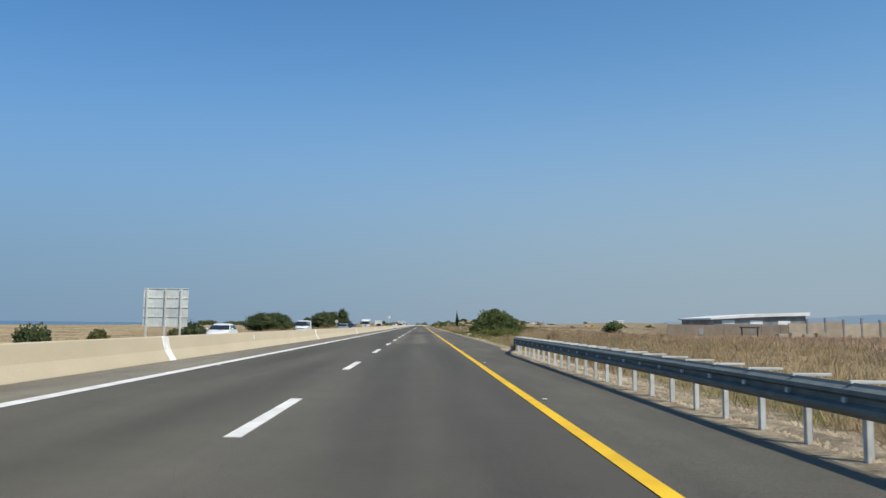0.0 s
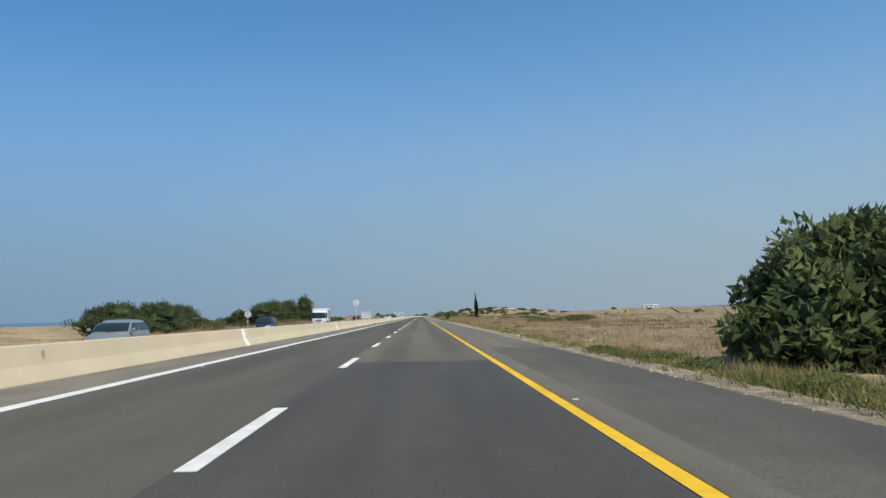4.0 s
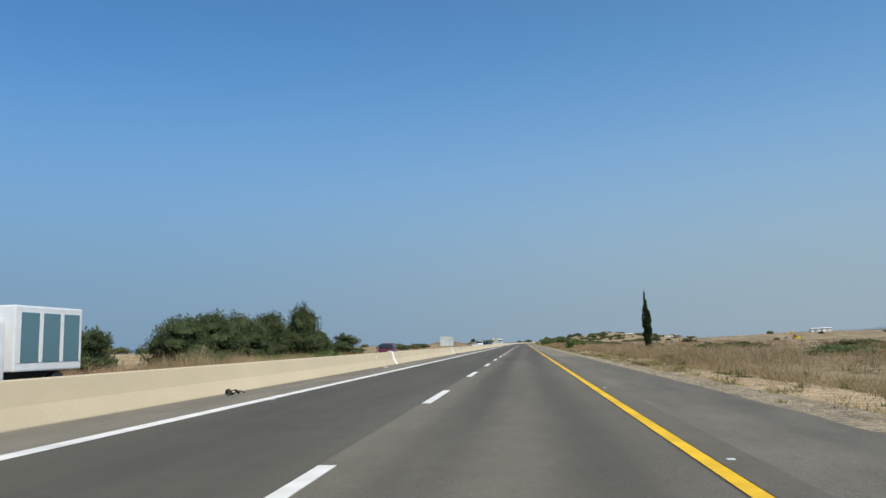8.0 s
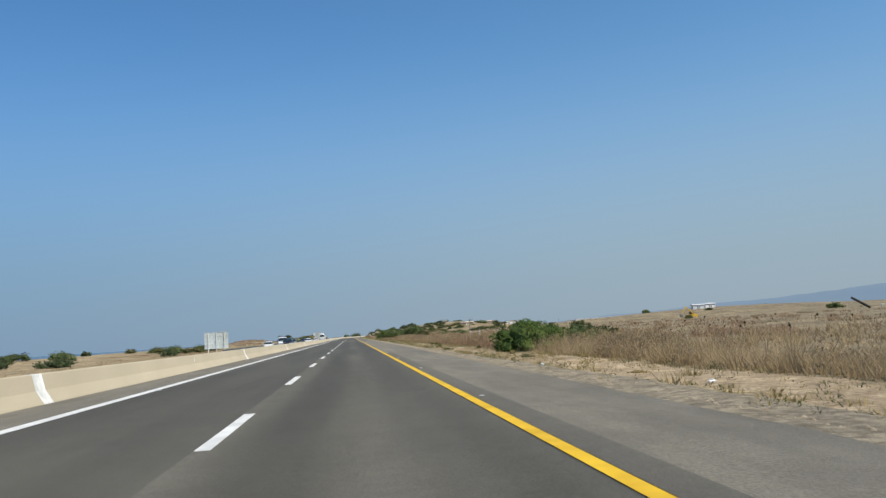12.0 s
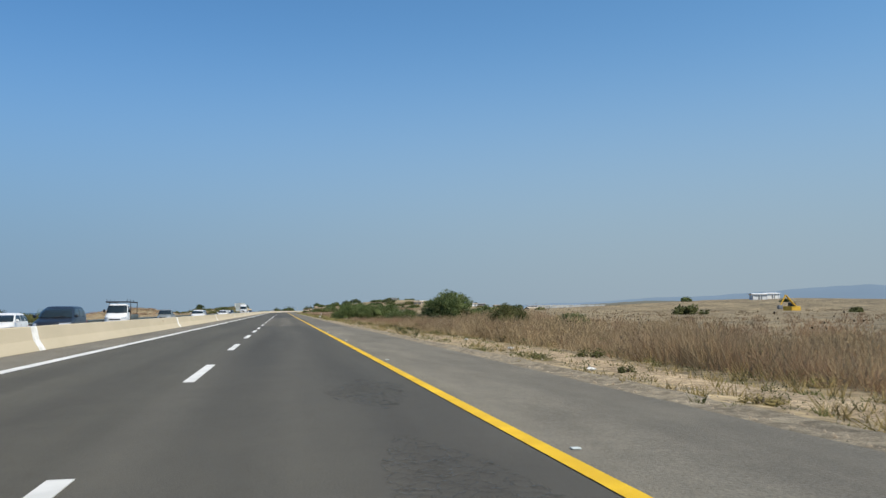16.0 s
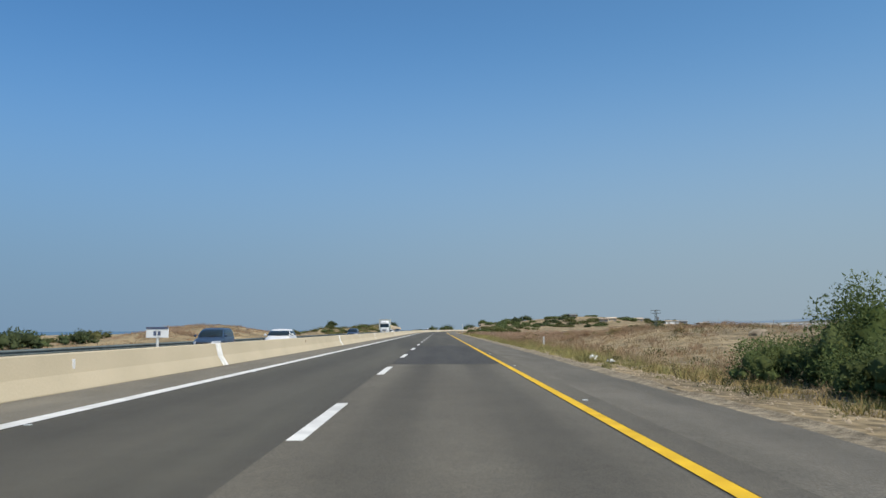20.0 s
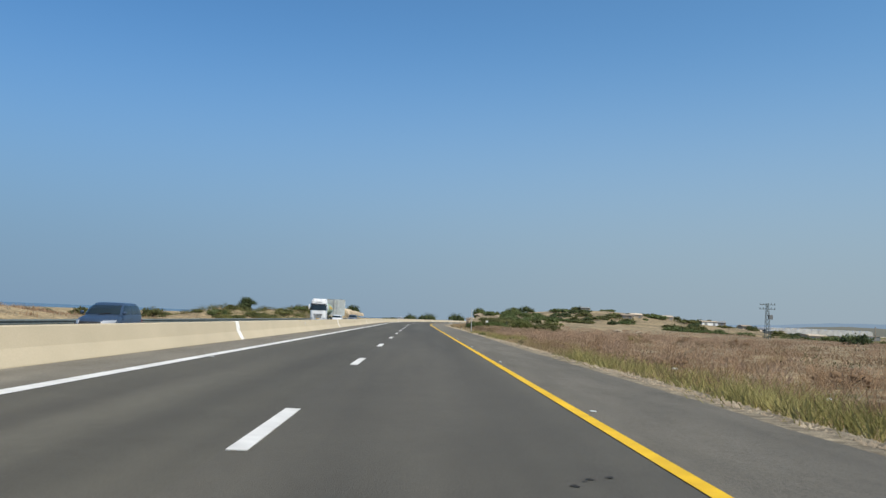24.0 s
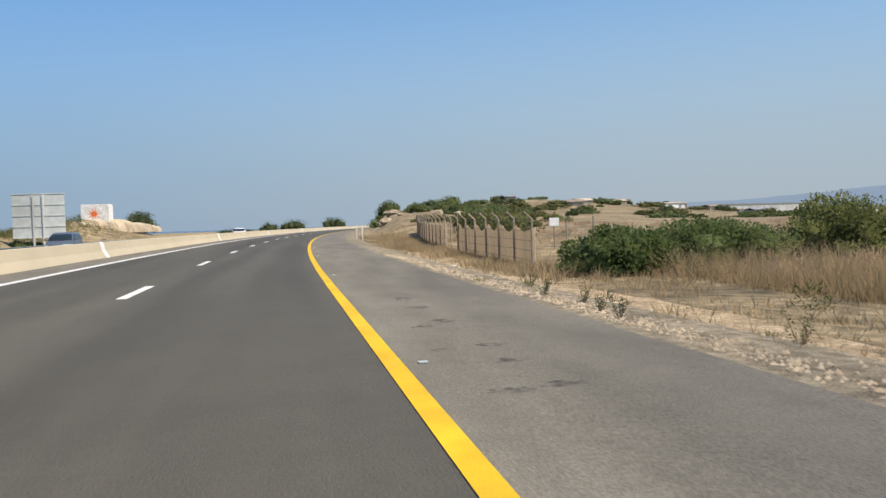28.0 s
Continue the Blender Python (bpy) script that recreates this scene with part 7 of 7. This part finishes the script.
def pylon(x, y, h):
    t = thing("power_pole", Matrix.Translation((x, y, gz(x, y))), "grey steel lattice power pole with crossarms", "power pole")
    for sx in (-1, 1):
        for sy in (-1, 1):
            part("leg", tube((sx * 0.45, sy * 0.45, -0.2), (sx * 0.18, sy * 0.18, h), 0.06, 0.05, 6), STEEL, t)
    for k in range(8):
        z0, z1 = h * k / 8, h * (k + 1) / 8
        a, b = 0.45 - 0.27 * k / 8, 0.45 - 0.27 * (k + 1) / 8
        part("brace", tube((-a, -a, z0), (b, -b, z1), 0.03, 0.03, 5), STEEL, t)
        part("brace", tube((a, a, z0), (-b, b, z1), 0.03, 0.03, 5), STEEL, t)
    for z in (h - 0.3, h - 1.2):
        part("crossarm", tube((-1.6, 0, z), (1.6, 0, z), 0.06, 0.06, 6), STEEL, t)
        for u in (-1.5, -0.8, 0.8, 1.5):
            part("insulator", tube((u, 0, z), (u, 0, z + 0.35), 0.07, 0.04, 6), TRIM_BLACK, t)
    part("transformer", block(0.3, 1.0, -0.35, 0.35, h * 0.55, h * 0.55 + 0.9, 0.08), GREY_WALL, t)
    return t


pylon(70.0, 762.0, 7.2)
pylon(148.0, 830.0, 5.4)
for i, (x, y) in enumerate(((150, 860), (240, 960))):
    slim_post(x, y, 7.5, "distant wooden utility pole", WOOD_POST, 0.12, "utility_pole", False)


def excavator(x, y):
    t = thing("excavator", Matrix.Translation((x, y, gz(x, y))), "yellow excavator with a raised arm on an earth mound", "excavator")
    for sx in (-1, 1):
        part("track", block(sx * 1.2 - 0.3, sx * 1.2 + 0.3, -2, 2, 0, 0.9, 0.25), TRIM_BLACK, t)
    part("house", block(-1.3, 1.3, -1.6, 2.0, 1.0, 2.4, 0.15), EXC_YELLOW, t)
    part("cabin", block(-1.3, -0.2, -1.7, 0, 2.4, 3.3, 0.1), CAR_GLASS, t)
    part("boom", tube((0.4, -1.2, 2.0), (-3.6, -2.6, 5.2), 0.3, 0.22, 6), EXC_YELLOW, t)
    part("stick", tube((-3.6, -2.6, 5.2), (-5.6, -3.2, 2.6), 0.22, 0.16, 6), EXC_YELLOW, t)
    part("bucket", block(-6.3, -5.2, -3.7, -2.7, 1.6, 2.7, 0.2), GREY_WALL, t)


excavator(127.5, 585.0)
for i, (x, y) in enumerate(((157, 643), (164, 646))):
    shed(x, y, 5, 2.4, 1.8, 2.1, ROOF_WHITE, ROOF_WHITE, "white site cabin on the earth mound", "site_cabin", 10 * i, 2, 1)

# painted concrete block and rocky bank beside the opposite carriageway
gb = thing("painted_block", Matrix.Translation((-22.6, 826, gz(-22.6, 826) + 0.5)), "white concrete block with an orange sun painted on it", "concrete block")
part("block", block(-1.8, 1.6, 0, 2.6, -1.4, 2.2, 0.06), JOINT, gb)
part("painted_sun", tube((-0.2, -0.012, 0.95), (-0.2, -0.002, 0.95), 0.38, 0.38, 20), ORANGE, gb)
for k in range(10):
    a = k * math.tau / 10
    c, s = math.cos(a), math.sin(a)
    part("painted_ray", tube((-0.2 + 0.42 * c, -0.006, 0.95 + 0.42 * s), (-0.2 + 0.85 * c, -0.006, 0.95 + 0.85 * s), 0.07, 0.01, 4), ORANGE, gb)


def rock(x, y, r, seed, label="pale limestone boulder in dry grass", sink=0.3, flat=0.6):
    bm = bmesh.new()
    bmesh.ops.create_icosphere(bm, subdivisions=2, radius=1.0)
    rr = random.Random(seed)
    ox = rr.uniform(0, 50)
    for v in bm.verts:
        k = 1 + 0.5 * noise.noise(v.co * 1.3 + Vector((ox, 0, 0))) + 0.2 * noise.noise(v.co * 3 + Vector((0, ox, 0)))
        v.co *= k
    bmesh.ops.scale(bm, vec=(r * rr.uniform(0.8, 1.4), r, r * flat), verts=bm.verts)
    me = bpy.data.meshes.new("rock")
    bm.to_mesh(me)
    bm.free()
    ob = put("rock", me, STONE)
    ob.matrix_world = Matrix.Translation((x, y, gz(x, y) + r * flat * (1 - sink) * 0.5)) @ pose(0, 0, 0, 0, 0, rr.uniform(0, 360))
    return tagged(ob, label, "rock", "limestone rocks")


for i, (x, y, r) in enumerate(((12.9, 460, 0.35), (15.6, 462, 0.4), (14.2, 459, 0.25), (19.5, 556, 0.5), (16.5, 461, 0.3), (41.5, 769, 1.0), (47, 772, 0.8))):
    rock(x, y, r, i)
rng = random.Random(21)
for i in range(16):
    y = rng.uniform(805, 900)
    o = rng.uniform(9.5, 20)
    rock(o + bend(y), y, rng.uniform(0.4, 1.0), 50 + i, "pale limestone outcrop on the cut slope")
def cut_bank(x, y, length, depth, hgt, turn):
    """An eroded bank of pale limestone soil, with gullies down its face."""
    n, m = 90, 26
    V, F = [], []
    for i in range(n + 1):
        u = -1 + 2 * i / n
        env = max(0.0, 1 - abs(u) ** 2.6) ** 0.6
        top = hgt * env * (0.86 + 0.3 * noise.noise((u * 3.1, 0.4, 7.0)) - 0.6 * u)
        for j in range(m + 1):
            v = j / m
            a = math.pi * v
            gully = 0.55 * abs(noise.noise((u * 9, v * 1.2, 1.0))) + 0.22 * abs(noise.noise((u * 24, v * 5, 3.0))) + 0.08 * noise.noise((u * 60, v * 16, 5.0))
            face = -math.copysign(abs(math.cos(a)) ** 0.7, math.cos(a)) * depth * env
            V.append((u * length / 2, face + gully * 0.7 * (1 - v), -0.6 + (top + 0.6) * math.sin(a) ** 0.7 - 0.4 * gully * math.sin(a)))
    k = m + 1
    for i in range(n):
        for j in range(m):
            F.append((i * k + j, (i + 1) * k + j, (i + 1) * k + j + 1, i * k + j + 1))
    ob = put("cut_bank", mesh("cut_bank", V, F), CUT_FACE)
    ob.matrix_world = pose(x, y, gz(x, y), 0, 0, turn)
    return tagged(ob, "eroded pale cream limestone bank beside the bend", "bank", kind="structure")


cut_bank(-20.6, 830.5, 17.0, 2.4, 1.25, 62)
for i in range(14):
    y = rng.uniform(812, 832)
    o = rng.uniform(-32, -23)
    rock(o + bend(y), y, rng.uniform(0.12, 0.3), 90 + i, "pale limestone outcrop on the low bank")


rubble("loose_stones", 20000, 4.66, 6.4, 44, 760, 0.026, STONE, "loose pale stones and gravel at the shoulder's edge", 1)
rubble("loose_stones", 5000, 4.74, 5.1, 596, 704, 0.045, STONE, "whitish stones in a line along the shoulder", 5)
rubble("pale_gravel", 6000, 4.68, 5.9, 704, 748, 0.032, STONE, "pale gravel along the shoulder by the bend", 7)
rubble("grey_gravel", 8000, 4.66, 5.8, 692, 750, 0.02, GRAVEL, "grey gravel along the shoulder by the bend", 3)
rubble("loose_stones", 1600, 4.8, 8.2, 44, 760, 0.034, STONE, "larger pale stones scattered on the verge", 2)

def grit(n, seed):
    """Grit and small stones swept against the foot of the median barrier."""
    rr = np.random.default_rng(seed)
    s = rr.uniform(0, 800, n)
    o = -7.3 + 0.9 * rr.random(n) ** 3
    k = 0.007 * rr.uniform(0.4, 1.6, n) ** 2
    base = np.array([(1, 0, 0), (-0.5, 0.87, 0), (-0.5, -0.87, 0), (0, 0, 0.9)], float)
    V = base[None] * k[:, None, None] + np.stack([o + np.array([bend(v) for v in s]), s, np.zeros(n)], 1)[:, None]
    F = np.array([(0, 1, 3), (1, 2, 3), (2, 0, 3)])[None] + 4 * np.arange(n)[:, None, None]
    tagged(put("grit", quick("grit", V.reshape(-1, 3), F.reshape(-1, 3)), GRAVEL), "fine pale grit along the foot of the barrier", "grit", kind="stuff")


grit(9000, 4)

# ---- litter and debris ----
def scrap(name, x, y, w, d, h, material, label, turn=0.0, tilt=0.0):
    """A crumpled piece: an uneven flattened lump with a loose flap."""
    z = max(gz(x, y), -0.2) + 0.05 if x > 4.6 else 0.0
    t = thing(name, Matrix.Translation((x, y, z)) @ pose(0, 0, 0, tilt, 0, turn), label, "litter")
    bm = bmesh.new()
    bmesh.ops.create_icosphere(bm, subdivisions=2, radius=1.0)
    for v in bm.verts:
        k = 1 + 0.5 * noise.noise(v.co * 1.7 + Vector((x * 3, y * 3, 0))) + 0.25 * noise.noise(v.co * 4 + Vector((y, x, 0)))
        v.co *= k
    bmesh.ops.scale(bm, vec=(w / 2, d / 2, h / 2), verts=bm.verts)
    bmesh.ops.translate(bm, vec=(0, 0, h * 0.35), verts=bm.verts)
    part("piece", bm, material, t)
    flap = block(-w * 0.3, w * 0.45, -d * 0.35, d * 0.35, 0, 0.008)
    bmesh.ops.rotate(flap, matrix=Matrix.Rotation(0.35, 3, "Y"), verts=flap.verts)
    bmesh.ops.translate(flap, vec=(w * 0.2, d * 0.1, h * 0.6), verts=flap.verts)
    part("flap", flap, material, t)
    return t


def kerb(x, y, L, turn):
    t = thing("kerb_stone", Matrix.Translation((x, y, max(gz(x, y), -0.2) + 0.02)) @ pose(0, 0, 0, 0, 3, turn), "broken pale kerb stone lying on the verge", "kerb stone", "broken kerb stones")
    part("stone", block(-0.07, 0.07, -L / 2, L / 2, 0, 0.045, 0.012), POST_WHITE, t)


bx = thing("cardboard_box", Matrix.Translation((5.62, 93.0, max(gz(5.62, 93.0), -0.2) + 0.03)) @ pose(0, 0, 0, 8, -14, 24), "pale open cardboard box tilted on the verge", "box")
for name, q in (("side", (-0.2, 0.2, -0.16, -0.148, 0, 0.27)), ("side", (-0.2, 0.2, 0.148, 0.16, 0, 0.27)), ("side", (-0.2, -0.188, -0.147, 0.147, 0, 0.27)), ("side", (0.188, 0.2, -0.147, 0.147, 0, 0.27)), ("base", (-0.187, 0.187, -0.147, 0.147, 0, 0.012))):
    part(name, block(*q, 0.003), CARDBOARD, bx)
part("flap", block(-0.2, 0.2, -0.27, -0.161, 0.24, 0.252, 0.003), CARDBOARD, bx)
part("slot", block(-0.12, 0.12, -0.163, -0.1605, 0.16, 0.2), TRIM_BLACK, bx, "dark hand slot")
for i, (o, s) in enumerate(((5.3, 96.0), (5.45, 95.2))):
    scrap("clay_shard", o, s, 0.35, 0.3, 0.12, WALL_TERRA, "broken brown clay shard on the verge", 40 * i)
for i, (o, s, L) in enumerate(((5.2, 89.4, 1.4), (4.85, 99.5, 0.7), (4.9, 97.2, 0.5), (5.0, 71.2, 1.2), (5.1, 66.5, 0.6), (4.9, 103.5, 0.6), (4.95, 107, 0.8))):
    kerb(o, s, L, 8 * (i % 3) - 6)
scrap("plastic_bag", 5.9, 539.0, 0.45, 0.4, 0.22, PLASTIC_WHITE, "white plastic bag on the verge", 30)
scrap("plastic_bag", 6.2, 537.2, 0.3, 0.3, 0.15, PLASTIC_WHITE, "torn white plastic on the verge", 50)
rs = thing("rubber_scrap", Matrix.Translation((-6.95, 219.4, 0.0)) @ Matrix.Scale(0.72, 4), "torn strips of tyre rubber beside the barrier", "litter")
for i, (x, y, L, a, up) in enumerate(((0, 0, 0.55, 20, 0.16), (0.1, 0.25, 0.4, 70, 0.1), (-0.12, -0.2, 0.5, -35, 0.2), (0.05, -0.4, 0.35, 5, 0.07))):
    c, n = radians(a), 7
    rings = []
    for k in range(n):
        u = k / (n - 1)
        px, py, pz = x + math.sin(c) * L * (u - 0.5), y + math.cos(c) * L * (u - 0.5), 0.015 + up * math.sin(math.pi * u) * (0.7 + 0.3 * u)
        w = 0.06 * (1 - 0.4 * abs(u - 0.4))
        rings.append([(px - w * math.cos(c), py + w * math.sin(c), pz), (px + w * math.cos(c), py - w * math.sin(c), pz + 0.02), (px + w * math.cos(c), py - w * math.sin(c), pz + 0.04), (px - w * math.cos(c), py + w * math.sin(c), pz + 0.015)])
    part("strip", loft(rings), TYRE, rs)
scrap("rubber_scrap", -6.9, 284.0, 0.2, 0.5, 0.12, TRIM_BLACK, "torn dark rubber scrap beside the barrier", 25)
scrap("paper_scrap", -6.9, 240.5, 0.2, 0.35, 0.06, PLASTIC_WHITE, "white paper scrap beside the barrier", 15)
scrap("paper_scrap", -6.8, 88.0, 0.2, 0.3, 0.05, PLASTIC_WHITE, "white paper scrap beside the barrier", 15)
rng = random.Random(77)
for i in range(46):
    s = rng.uniform(46, 740)
    scrap("paper_scrap", rng.uniform(5.0, 8.2) + bend(s), s, rng.uniform(0.08, 0.24), rng.uniform(0.08, 0.2), rng.uniform(0.03, 0.1), rng.choice((PLASTIC_WHITE, PLASTIC_WHITE, CARDBOARD)), "small scrap of pale litter on the verge", rng.uniform(0, 180))
